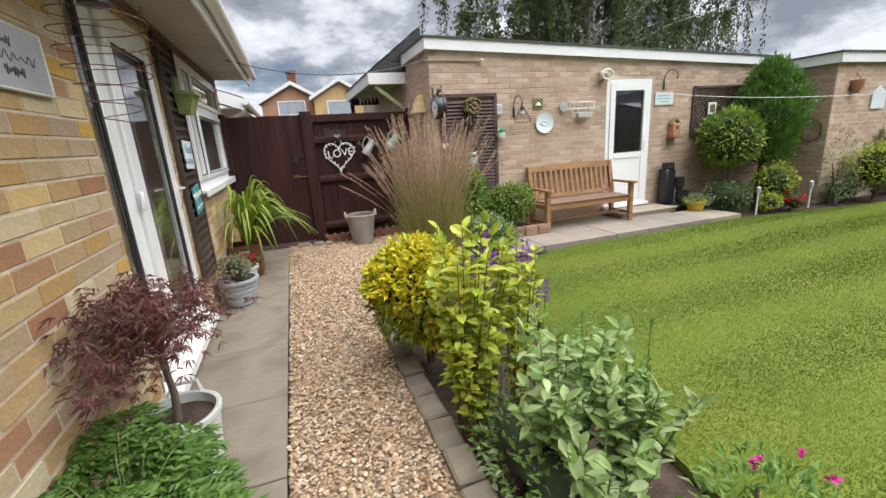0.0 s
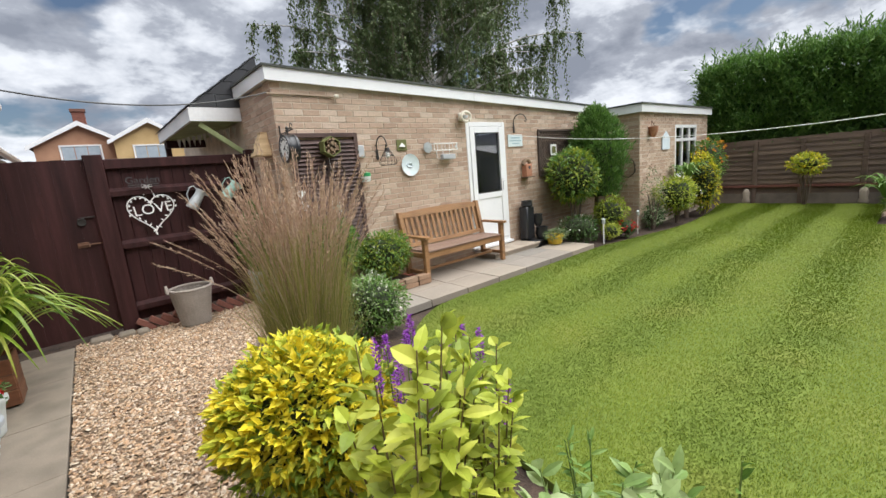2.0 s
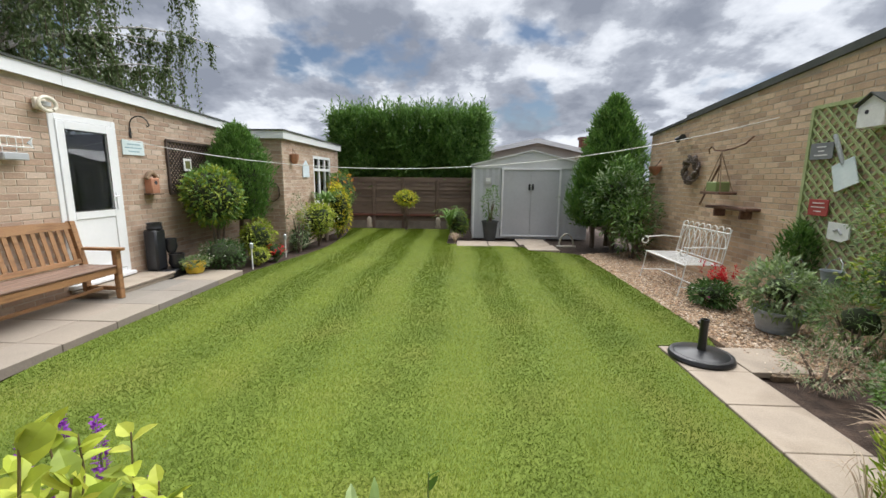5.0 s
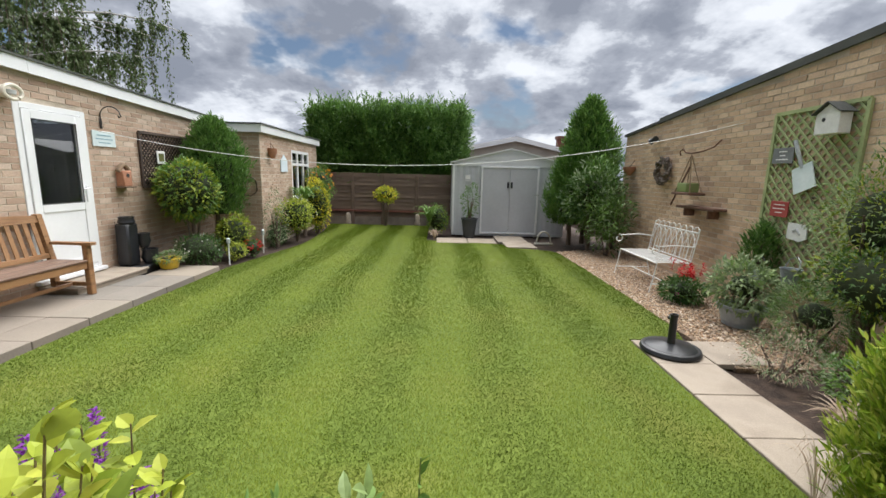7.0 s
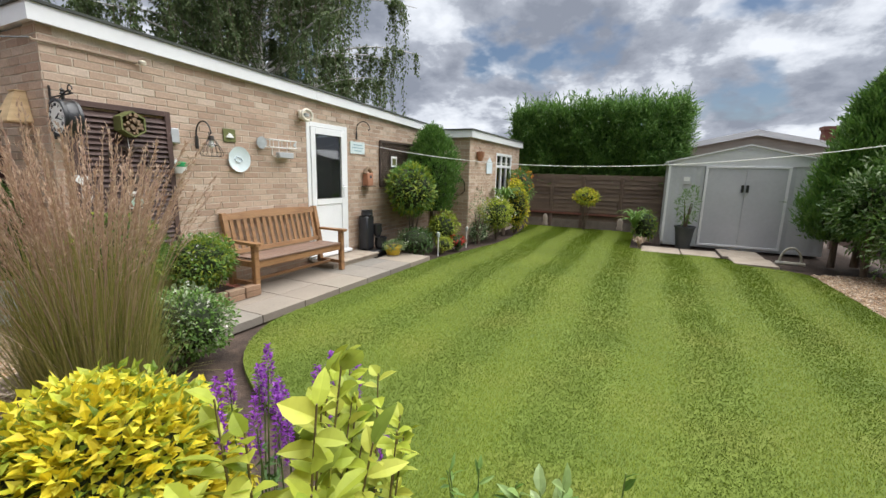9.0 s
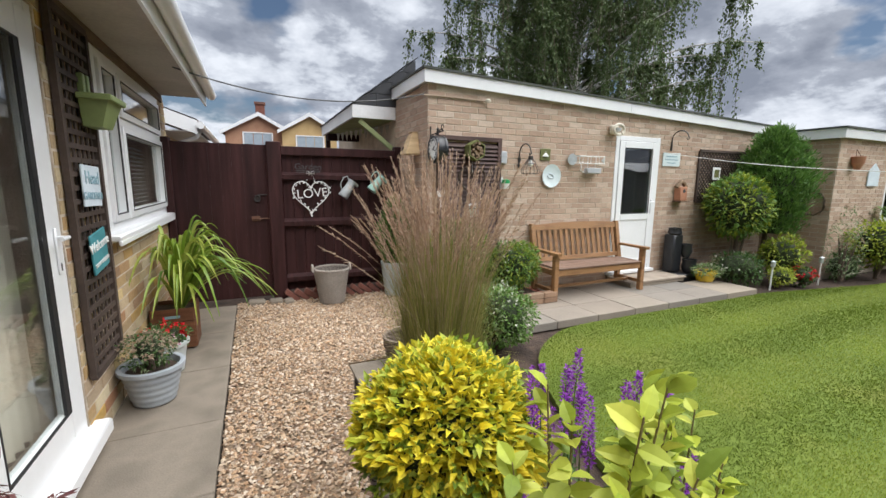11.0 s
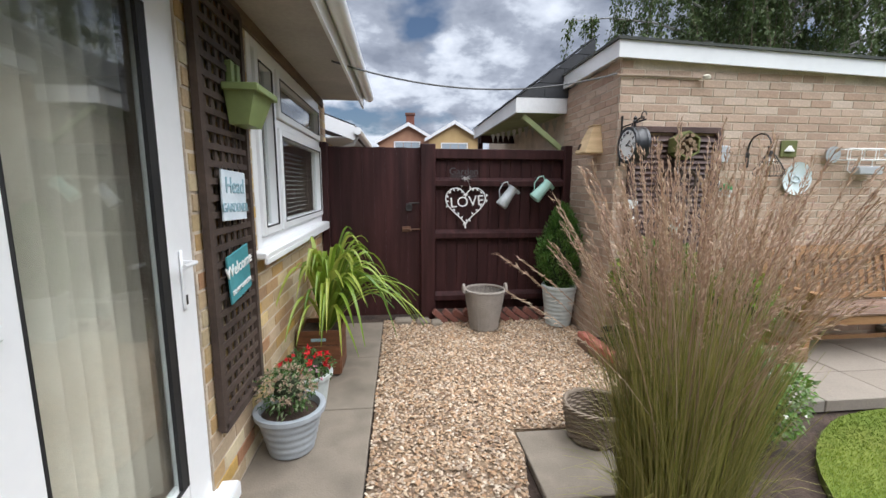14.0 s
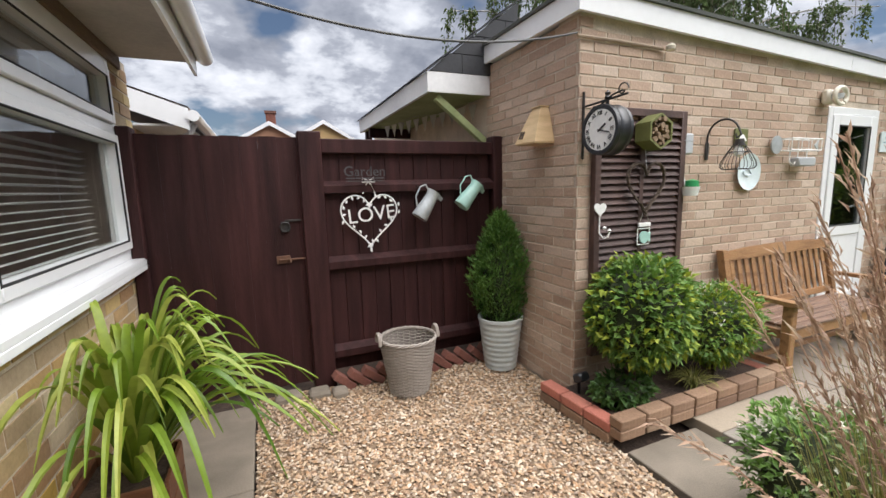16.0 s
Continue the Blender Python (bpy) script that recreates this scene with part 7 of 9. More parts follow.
L["strap_piece"] = material("strap_leaf", [(0.10, 0.19, 0.02), (0.24, 0.34, 0.03), (0.16, 0.27, 0.025), (0.44, 0.48, 0.10), (0.30, 0.40, 0.045)], 0.4, "object", 30, 4, 0.22, 0, translucent=0.35)
strap_plant()
tuft("sedge", "small pale striped sedge in the brick bed", (2.72, 5.50, 0.1), 120, 0.16, 0.22, 0.003, "reed", 72)
tuft("sedge", "small tuft of sedge at the edge of the border", (0.82, 3.35, 0.0), 60, 0.22, 0.3, 0.003, "reed", 73)


def maple():
    rng = np.random.default_rng(81)
    b = thing("japanese_maple", "small purple-leaved Japanese maple planted in the tub", "tree", (-0.65, 2.10, 0.3))
    st, P, D = Geo(), [], []
    st.tube([(0, 0, 0), (0.01, 0.0, 0.16), (-0.01, 0.01, 0.34), (0.0, 0.02, 0.56)], [0.02, 0.016, 0.012, 0.007], 7)
    for k in range(26):
        a = rng.uniform(0, 6.28)
        z0 = rng.uniform(0.27, 0.56)
        L0 = rng.uniform(0.22, 0.42)
        dx, dy = L0 * math.cos(a) * 1.05, L0 * math.sin(a) * 1.15
        if dx < -0.16:
            dx = -0.16
        pts = [np.array([dx * t, dy * t, z0 + 0.34 * t * rng.uniform(0.6, 1.1) - 0.16 * t * t]) for t in np.linspace(0, 1, 6)]
        part("branch", Geo().tube([tuple(p) for p in pts], [0.006, 0.005, 0.004, 0.003, 0.002, 0.001], 5), M["bark"], b)
        for p in pts[2:]:
            for j in range(9):
                q = p + rng.normal(0, 0.045, 3)
                w0 = rng.uniform(0, 6.28)
                for f in range(5):
                    w = w0 + (f - 2) * 0.6
                    P.append(q)
                    D.append((math.cos(w), math.sin(w), -0.25))
    part("trunk", st, M["bark"], b)
    part("leaves", leaf_mesh("leaves", L["maple"], np.array(P), np.array(D), 0.05, 0.009, rng, spread=0.08, droop=0.3), None, b, soft=False)


maple()


def fern(name, label, at, n, size, seed):
    rng = np.random.default_rng(seed)
    b = thing(name, label, "fern", at)
    st, P, D = Geo(), [], []
    for k in range(n):
        a, s, r = rng.uniform(0, 6.28), size * rng.uniform(0.7, 1.1), rng.uniform(0.45, 0.75)
        dx = math.cos(a) * s * r
        dx = max(dx, WALL_X + 0.03 - at[0])
        pts = [np.array([dx * t, math.sin(a) * s * r * t, s * (2.3 * t - 1.4 * t * t)]) for t in np.linspace(0.02, 1, 22)]
        st.tube([tuple(p) for p in pts[::3]], 0.0025, 4)
        sd = np.array([-math.sin(a), math.cos(a), 0])
        for i, p in enumerate(pts[2:]):
            for s2 in (-1, 1):
                ln = 0.30 * s * math.sin(math.pi * min(1, 0.15 + 0.85 * (i + 2) / 22))
                for j in range(4):
                    e = j / 4
                    P.append(p + sd * s2 * ln * e)
                    D.append(sd * s2 * 0.8 + np.array([math.cos(a), math.sin(a), 0.1]) * (0.9 if j % 2 else 0.2))
    part("stalks", st, M["stalk"], b)
    part("fronds", leaf_mesh("fronds", L["fern"], np.array(P), np.array(D), 0.10 * size, 0.034 * size, rng, spread=0.1), None, b, soft=False)


fern("fern", "bright green fern growing against the house wall", (-0.66, 1.46, 0.0), 30, 0.56, 91)
fern("fern", "bright green fern growing against the house wall", (-0.66, 1.16, 0.0), 28, 0.58, 92)
o = thing("timber_log", "short pale timber roller lying by the fern", "log", (-0.36, 1.60, 0.05), 20)
part("wood", Geo().tube([(-0.02, -0.12, 0), (0.02, 0.12, 0)], 0.05, 14), M["pale_wood"], o)

# border in the foreground
lime_shrub((0.98, 1.40, 0), 101, 0.70, 0.30, 20, "variegated_shrub", "pale green variegated leafy shrub at the lawn edge", "pale", (0.072, 0.036), 30, "stalk")
lime_shrub((1.24, 1.26, 0), 102, 0.58, 0.26, 15, "variegated_shrub", "pale green variegated leafy shrub at the lawn edge", "pale", (0.07, 0.034), 30, "stalk")
lime_shrub((0.92, 1.06, 0), 103, 0.52, 0.20, 9, "variegated_shrub", "pale green variegated leafy shrub at the lawn edge", "pale", (0.08, 0.038), 15, "stalk")
lime_shrub((1.30, 1.62, 0), 104, 0.72, 0.16, 4, "green_shoots", "thin upright green shoots at the lawn edge", "mid", (0.05, 0.016), 17, "stalk")
lime_shrub((1.27, 1.22, 0), 105, 0.84, 0.05, 2, "green_shoots", "thin upright green shoots at the lawn edge", "mid", (0.05, 0.018), 15, "stalk")
lime_shrub((0.80, 1.85, 0), 106, 0.42, 0.15, 8, "dark_shrub", "dark leafy underplanting in the border", "deep", (0.06, 0.03), 12, "dark_stalk")
bush("phlox", "magenta phlox flowers beside the lawn", (1.26, 0.70, 0), (0, 0, 0.28), (0.22, 0.22, 0.24), 500, (("leaves", L["mid"], 1.0),), (0.06, 0.018), 107, (L["magenta"], 26, 0.026), category="flowers", core=0.4)
bush("border_filler", "low mixed greenery covering the soil of the border", (0.85, 1.35, 0), (0, 0, 0.12), (0.22, 0.7, 0.16), 900, (("leaves", L["mid"], 0.6), ("grey_leaves", L["grey"], 0.4)), (0.05, 0.022), 108, core=0.5)

# potted plants
bush("potted_heather", "dry pale shrub growing in the ribbed grey pot", (-0.67, 4.58, 0.24), (0, 0, 0.14), (0.17, 0.17, 0.15), 800, (("leaves", L["deep"], 0.5), ("grey_leaves", L["grey"], 0.3)), (0.032, 0.012), 111, (L["dry"], 300, 0.02), category="potted plant", core=0.5)
bush("bedding_flowers", "red and pink bedding flowers in the pale pot", (-0.66, 5.06, 0.24), (0, 0, 0.08), (0.17, 0.17, 0.09), 420, (("leaves", L["deep"], 1.0),), (0.035, 0.018), 112, (L["red"], 46, 0.034), category="potted plant", core=0.5)
bush("bedding_flowers", "pink bedding flowers at the rim of the pale pot", (-0.60, 5.0, 0.24), (0, 0, 0.05), (0.12, 0.12, 0.06), 60, (("leaves", L["deep"], 1.0),), (0.03, 0.016), 113, (L["pink"], 14, 0.022), category="potted plant", core=0.0)


def conifer(name, label, at, r, h, n, mat, seed, size=0.05, category="conifer", base=0.0, taper=0.75, core=True):
    """A dense upright conifer: a trunk, a dark solid painted as its inner shade and upturned flat sprays."""
    rng = np.random.default_rng(seed)
    b = thing(name, label, category, at)
    part("trunk", Geo().tube([(0, 0, -0.02), (0, 0, h * 0.7)], [0.03 + r * 0.06, 0.01], 7), M["bark"], b)
    t = rng.uniform(0, 1, n) ** 0.85
    a = rng.uniform(0, 6.28, n)
    prof = np.sin(np.pi * np.clip(0.16 + 0.84 * t, 0, 1)) ** taper
    lump = 1 + 0.22 * np.sin(a * 3 + t * 9) * np.sin(t * 17 + a * 2) + 0.12 * np.sin(a * 7 - t * 30) + 0.10 * rng.uniform(-1, 1, n)
    rr = r * prof * lump * (1 - 0.35 * rng.uniform(0, 1, n) ** 2)
    p = np.stack([rr * np.cos(a), rr * np.sin(a), base + (h - base) * t], 1)
    d = np.stack([0.55 * np.cos(a), 0.55 * np.sin(a), np.full(n, 0.9)], 1)
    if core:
        # added dark solid: the shade between the sprays, put in as colour
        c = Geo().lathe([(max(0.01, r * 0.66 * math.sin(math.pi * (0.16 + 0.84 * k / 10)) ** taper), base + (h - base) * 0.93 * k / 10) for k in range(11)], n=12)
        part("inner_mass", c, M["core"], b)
    k = 4
    part("sprays", leaf_mesh("sprays", L[mat], np.repeat(p, k, 0) + rng.normal(0, size * 0.4, (n * k, 3)), np.repeat(d, k, 0), size, size * 0.24, rng, spread=0.4, droop=0.05), None, b, soft=False)


conifer("potted_conifer", "small upright green conifer in the tall pale pot", (1.80, 6.66, 0.42), 0.21, 0.92, 2000, "conifer", 121, 0.05, base=0.0)

# border along the garage and garden room
bush("standard_bay", "round clipped standard bay tree on a bare stem", (7.28, 5.40, 0), (0, 0, 1.22), (0.54, 0.46, 0.50), 2900, (("leaves", L["mid"], 0.5), ("young_leaves", L["goldgreen"], 0.5)), (0.095, 0.036), 131, lump=0.1, core=0.84, category="tree", stem_r=0.028)
conifer("upright_conifer", "dark green feathery conifer trained against the wall", (8.15, 5.42, 0), 0.52, 2.45, 3200, "hedge", 132, 0.10, base=0.75, taper=0.6)
for args in (("daisy_bush", "low dark green bush with white daisies", (7.0, 5.15, 0), (0, 0, 0.27), (0.42, 0.34, 0.28), 1100, (("leaves", L["deep"], 1.0),), (0.06, 0.02), 133, (L["white"], 40, 0.022)),
             ("golden_shrub", "small yellow-green variegated shrub in the border", (7.9, 5.0, 0), (0, 0, 0.42), (0.34, 0.32, 0.34), 900, (("leaves", L["goldgreen"], 0.6), ("golden_leaves", L["lime"], 0.4)), (0.07, 0.034), 134, None),
             ("golden_shrub", "small lime-yellow plant at the front of the border", (7.55, 4.8, 0), (0, 0, 0.14), (0.18, 0.16, 0.15), 350, (("leaves", L["lime"], 1.0),), (0.05, 0.025), 135, None),
             ("red_begonia", "bright red bedding flowers in the border", (8.0, 4.72, 0), (0, 0, 0.13), (0.22, 0.18, 0.15), 260, (("leaves", L["deep"], 1.0),), (0.05, 0.03), 136, (L["red"], 60, 0.045)),
             ("white_shrub", "open pale shrub with small white flowers against the brick", (8.95, 4.62, 0), (0, 0, 0.6), (0.34, 0.22, 0.62), 420, (("leaves", L["grey"], 1.0),), (0.05, 0.022), 137, (L["dry"], 130, 0.03)),
             ("gold_bush", "rounded golden-green shrub by the garden room", (9.75, 4.48, 0), (0, 0, 0.60), (0.46, 0.40, 0.42), 1500, (("leaves", L["goldgreen"], 0.5), ("golden_leaves", L["lime"], 0.5)), (0.07, 0.034), 138, (L["white"], 30, 0.03)),
             ("gold_bush", "tall golden-leaved shrub by the garden room window", (11.1, 4.40, 0), (0, 0, 0.75), (0.42, 0.36, 0.70), 1500, (("leaves", L["goldgreen"], 0.4), ("golden_leaves", L["gold"], 0.6)), (0.08, 0.04), 139, None),
             ("orange_flowers", "tall orange-flowered shrub by the garden room", (11.9, 4.55, 0), (0, 0, 1.2), (0.5, 0.4, 0.55), 1100, (("leaves", L["mid"], 1.0),), (0.10, 0.03), 140, (L["orange"], 90, 0.06)),
             ("low_planting", "mixed low greenery along the wall", (9.3, 4.75, 0), (0, 0, 0.2), (0.4, 0.25, 0.22), 600, (("leaves", L["deep"], 0.6), ("grey_leaves", L["grey"], 0.4)), (0.06, 0.025), 141, None)):
    bush(*args[:9], flower=args[9], core=0.0 if args[0] == "white_shrub" else 0.7, category="flowers" if "flowers" in args[0] or "begonia" in args[0] else "shrub")
cordyline = tuft("cordyline", "spiky green cordyline by the garden room window", (10.55, 4.55, 0.75), 60, 0.55, 0.62, 0.022, "mid", 142, "shrub")
part("trunk", Geo().tube([(0, 0, -0.77), (0.01, 0, -0.35), (0, 0, 0.05)], [0.05, 0.045, 0.04], 8), M["bark"], cordyline)
bush("trailing_plant", "silvery trailing plants spilling from the yellow pot", (6.5, 5.33, 0.2), (0, 0, 0.02), (0.26, 0.24, 0.09), 500, (("leaves", L["grey"], 0.7), ("green_leaves", L["mid"], 0.3)), (0.04, 0.022), 143, category="potted plant", core=0.0)
for x, y in ((7.12, 4.72), (8.25, 4.62)):
    o = thing("garden_light", "slim white stake light in the border", "light", (x, y, 0), group="stake lights")
    part("stake", Geo().tube([(0, 0, -0.02), (0, 0, 0.36)], 0.012, 8), M["white_metal"], o)
    part("head", Geo().lathe([(0.012, 0.34), (0.03, 0.35), (0.03, 0.42), (0.036, 0.425), (0.0, 0.45)], n=12), M["galvanised"], o)

o = thing("wire_wreath", "dark twisted wire wreath on the garden room wall", "wreath", (OFF_X - 0.03, 5.15, 1.25))
for k in range(3):
    part("hoop", Geo().tube([(0.01 * math.sin(j + k), (0.17 + 0.015 * math.sin(5 * j + k)) * math.cos(j * 0.2618), (0.2 + 0.015 * math.cos(4 * j + k)) * math.sin(j * 0.2618)) for j in range(24)], 0.008, 5, True), M["twig"], o)
o = thing("terracotta_ornament", "small terracotta wall ornament on the garden room", "ornament", (9.4, OFF_Y - 0.02, 1.95))
part("pot", Geo().lathe([(0.04, -0.12), (0.09, 0.0), (0.1, 0.1), (0.085, 0.1), (0, 0.02)], (0, -0.06, 0), 16), M["terracotta"], o)
part("hanger", Geo().tube([(-0.09, -0.06, 0.1), (0, -0.02, 0.22), (0.09, -0.06, 0.1)], 0.005, 5), M["rust"], o)
o = thing("slate_sign", "small teal house-shaped sign on the garden room wall", "sign", (10.2, OFF_Y - 0.012, 1.72))
part("board", Geo().prism([(-0.2, -0.16), (0.2, -0.16), (0.2, 0.1), (0, 0.24), (-0.2, 0.1)], pose(0, 0, 0, 90, 0, 0), 0.015), M["pale_blue"], o, soft=False)


def room_window():
    w = thing("window_2", "white uPVC window of the garden room", "window", kind="structure")
    x0, x1, z0, z1 = OWIN
    y0, y1 = OFF_Y - 0.004, OFF_Y + 0.08
    part("window_frame", ring(Geo(), x0, x1, z0, z1, y0, y1, 0.07, "y"), M["upvc"], w, soft=False)
    for k in (1, 2):
        x = x0 + (x1 - x0) * k / 3
        part("mullion", Geo().box(x - 0.035, x + 0.035, y0, y1, z0 + 0.07, z1 - 0.07, 0.004), M["upvc"], w, soft=False)
    part("transom", Geo().box(x0 + 0.07, x1 - 0.07, y0 - 0.006, y1, 1.72, 1.79, 0.004), M["upvc"], w, soft=False)
    for k in range(3):
        a, c = x0 + (x1 - x0) * k / 3 + 0.04, x0 + (x1 - x0) * (k + 1) / 3 - 0.04
        part("pane", Geo().box(a, c, y0 + 0.03, y0 + 0.045, z0 + 0.06, z1 - 0.06), M["dark_glass"], w, soft=False)
    part("window_sill", Geo().box(x0 - 0.05, x1 + 0.05, y0 - 0.07, y1, z0 - 0.05, z0 - 0.003, 0.006), M["upvc"], w, soft=False)


room_window()


# ---- trees and hedges ----
def hedge(name, label, x0, x1, y0, y1, z0, z1, n, mat, seed, size):
    """A clipped conifer hedge: uneven walls of upturned sprays round a dark box painted as its inner shade, ragged
    along its top.
    """
    rng = np.random.default_rng(seed)
    b = thing(name, label, "hedge")
    # added dark box: the hedge's inner shade, put in as colour
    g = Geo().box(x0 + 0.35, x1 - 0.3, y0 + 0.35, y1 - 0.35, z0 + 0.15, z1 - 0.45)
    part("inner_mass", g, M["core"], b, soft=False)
    for k in range(6):
        part("trunk", Geo().tube([((x0 + x1) / 2, y0 + (y1 - y0) * (k + 0.5) / 6, -0.02), ((x0 + x1) / 2, y0 + (y1 - y0) * (k + 0.5) / 6, z0 + 0.6)], 0.06, 7), M["bark"], b)
    per = [0.52, 0.16, 0.16, 0.16]
    P, D = [], []
    for side, share in enumerate(per):
        m = int(n * share)
        u, w, dep = rng.uniform(0, 1, m), rng.uniform(0, 1, m), rng.uniform(0, 1, m) ** 1.6
        bulge = 0.16 * np.sin(u * 19 + w * 5) * np.sin(w * 9 + 2) + 0.09 * np.sin(u * 43 - w * 17)
        if side == 0:
            p = np.stack([x0 - bulge + dep * 0.4, y0 + (y1 - y0) * u, z0 + (z1 - z0) * w], 1)
            d = np.array([-0.7, 0, 0.6])
        elif side == 3:
            top = z1 + 0.22 * np.sin(u * 27) * np.sin(u * 11 + 1) + 0.12 * np.sin(u * 61) - dep * 0.35
            p = np.stack([x0 + (x1 - x0) * w, y0 + (y1 - y0) * u, top], 1)
            d = np.array([-0.1, 0, 1.0])
        else:
            yy = y0 if side == 1 else y1
            s = -1 if side == 1 else 1
            p = np.stack([x0 + (x1 - x0) * u, yy + s * (bulge - dep * 0.4), z0 + (z1 - z0) * w], 1)
            d = np.array([0, 0.7 * s, 0.6])
        P.append(p)
        D.append(np.repeat(d[None], m, 0))
    p, d = np.concatenate(P), np.concatenate(D)
    k = 5
    q = np.repeat(p, k, 0) + rng.normal(0, size * 0.5, (len(p) * k, 3))
    tips, ways = [], []
    for j in range(230):
        f = np.array([rng.uniform(x0, x1 - 0.3), rng.uniform(y0, y1), z1 - 0.15])
        ln, lean = rng.uniform(0.25, 0.75), rng.normal(0, 0.16, 2)
        for t in np.linspace(0, 1, 14):
            tips.append(f + np.array([lean[0] * t, lean[1] * t, ln * t]) + rng.normal(0, 0.03 * (1.2 - t), 3))
            ways.append((rng.normal(0, 0.4), rng.normal(0, 0.4), 1.0))
    q, way = np.concatenate([q, np.array(tips)]), np.concatenate([np.repeat(d, k, 0), np.array(ways)])
    part("sprays", leaf_mesh("sprays", L[mat], q, way, size, size * 0.2, rng, spread=0.5, droop=0.1), None, b, soft=False)


hedge("cypress_hedge", "tall dense dark green cypress hedge behind the far fence", 14.0, 15.4, 0.48, 5.42, 1.2, 3.55, 10500, "hedge", 151, 0.19)
conifer("side_conifer", "tall dark conifer against the neighbour's wall", (10.45, -2.38, 0), 0.62, 3.35, 3600, "hedge", 152, 0.15, base=0.6, taper=0.8)
conifer("side_conifer", "lower bushy conifer beside the tall one", (10.15, -1.95, 0), 0.5, 2.2, 2200, "conifer", 155, 0.14, base=0.5, taper=0.7)
bush("laurel", "large leafy laurel spreading over the side fence", (9.35, -2.15, 0), (0, 0, 1.2), (0.62, 0.58, 0.74), 2800, (("leaves", L["deep"], 0.45), ("green_leaves", L["mid"], 0.4), ("grey_leaves", L["grey"], 0.15)), (0.13, 0.04), 153, lumps=12, lump=0.38, core=0.45, stem_r=0.035)
bush("laurel", "loose lower branches of the laurel by the gravel", (8.7, -2.3, 0), (0, 0, 0.75), (0.50, 0.40, 0.66), 1500, (("leaves", L["mid"], 0.5), ("grey_leaves", L["grey"], 0.3), ("dark_leaves", L["deep"], 0.2)), (0.11, 0.032), 154, lumps=12, lump=0.4, core=0.0, stem_r=0.02)


def birch():
    rng = np.random.default_rng(161)
    b = thing("silver_birch", "tall weeping silver birch behind the garage", "tree", (10.0, 12.8, 0))
    st = Geo()
    trunk = [np.array([0.25 * math.sin(t * 3), 0.2 * math.sin(t * 2), 11.5 * t]) for t in np.linspace(0, 1, 9)]
    part("trunk", Geo().tube([tuple(p) for p in trunk], [0.26 - 0.028 * i for i in range(9)], 8), M["birch_bark"], b, "pale grey birch bark")
    tw, P, D = Geo(), [], []
    for k in range(104):
        t = rng.uniform(0.26, 1.0)
        x = t * 8
        j = min(int(x), 7)
        f = trunk[j] + (trunk[j + 1] - trunk[j]) * (x - j)
        a = rng.uniform(0, 6.28)
        ln = rng.uniform(2.9, 6.6) * (1.2 - 0.6 * t)
        pts = [f + np.array([math.cos(a) * ln * u, math.sin(a) * ln * u, ln * (0.75 * u - 0.45 * u * u)]) for u in np.linspace(0, 1, 6)]
        part("limb", Geo().tube([tuple(p) for p in pts], [0.06, 0.048, 0.036, 0.026, 0.018, 0.010], 6), M["birch_bark"], b)
        for m in range(12):
            u = rng.uniform(0.22, 1.0) ** 0.7 * 5
            i = min(int(u), 4)
            q = pts[i] + (pts[i + 1] - pts[i]) * (u - i)
            hang = rng.uniform(0.9, 3.3)
            drift = rng.normal(0, 0.35, 2)
            line = [q + np.array([drift[0] * s, drift[1] * s, 0.15 * s - hang * s * s]) for s in np.linspace(0, 1, 6)]
            tw.tube([tuple(p) for p in line], 0.006, 3)
            for s in np.linspace(0.08, 1, 24):
                v = s * 5
                i2 = min(int(v), 4)
                c = line[i2] + (line[i2 + 1] - line[i2]) * (v - i2)
                for h in range(5):
                    P.append(c + rng.normal(0, 0.06, 3))
                    D.append((rng.normal(0, 0.6), rng.normal(0, 0.6), -0.8))
    part("twig_mass", tw, M["bark"], b)
    part("leaves", leaf_mesh("leaves", L["birch"], np.array(P), np.array(D), 0.12, 0.062, rng, spread=0.4), None, b, soft=False)


birch()

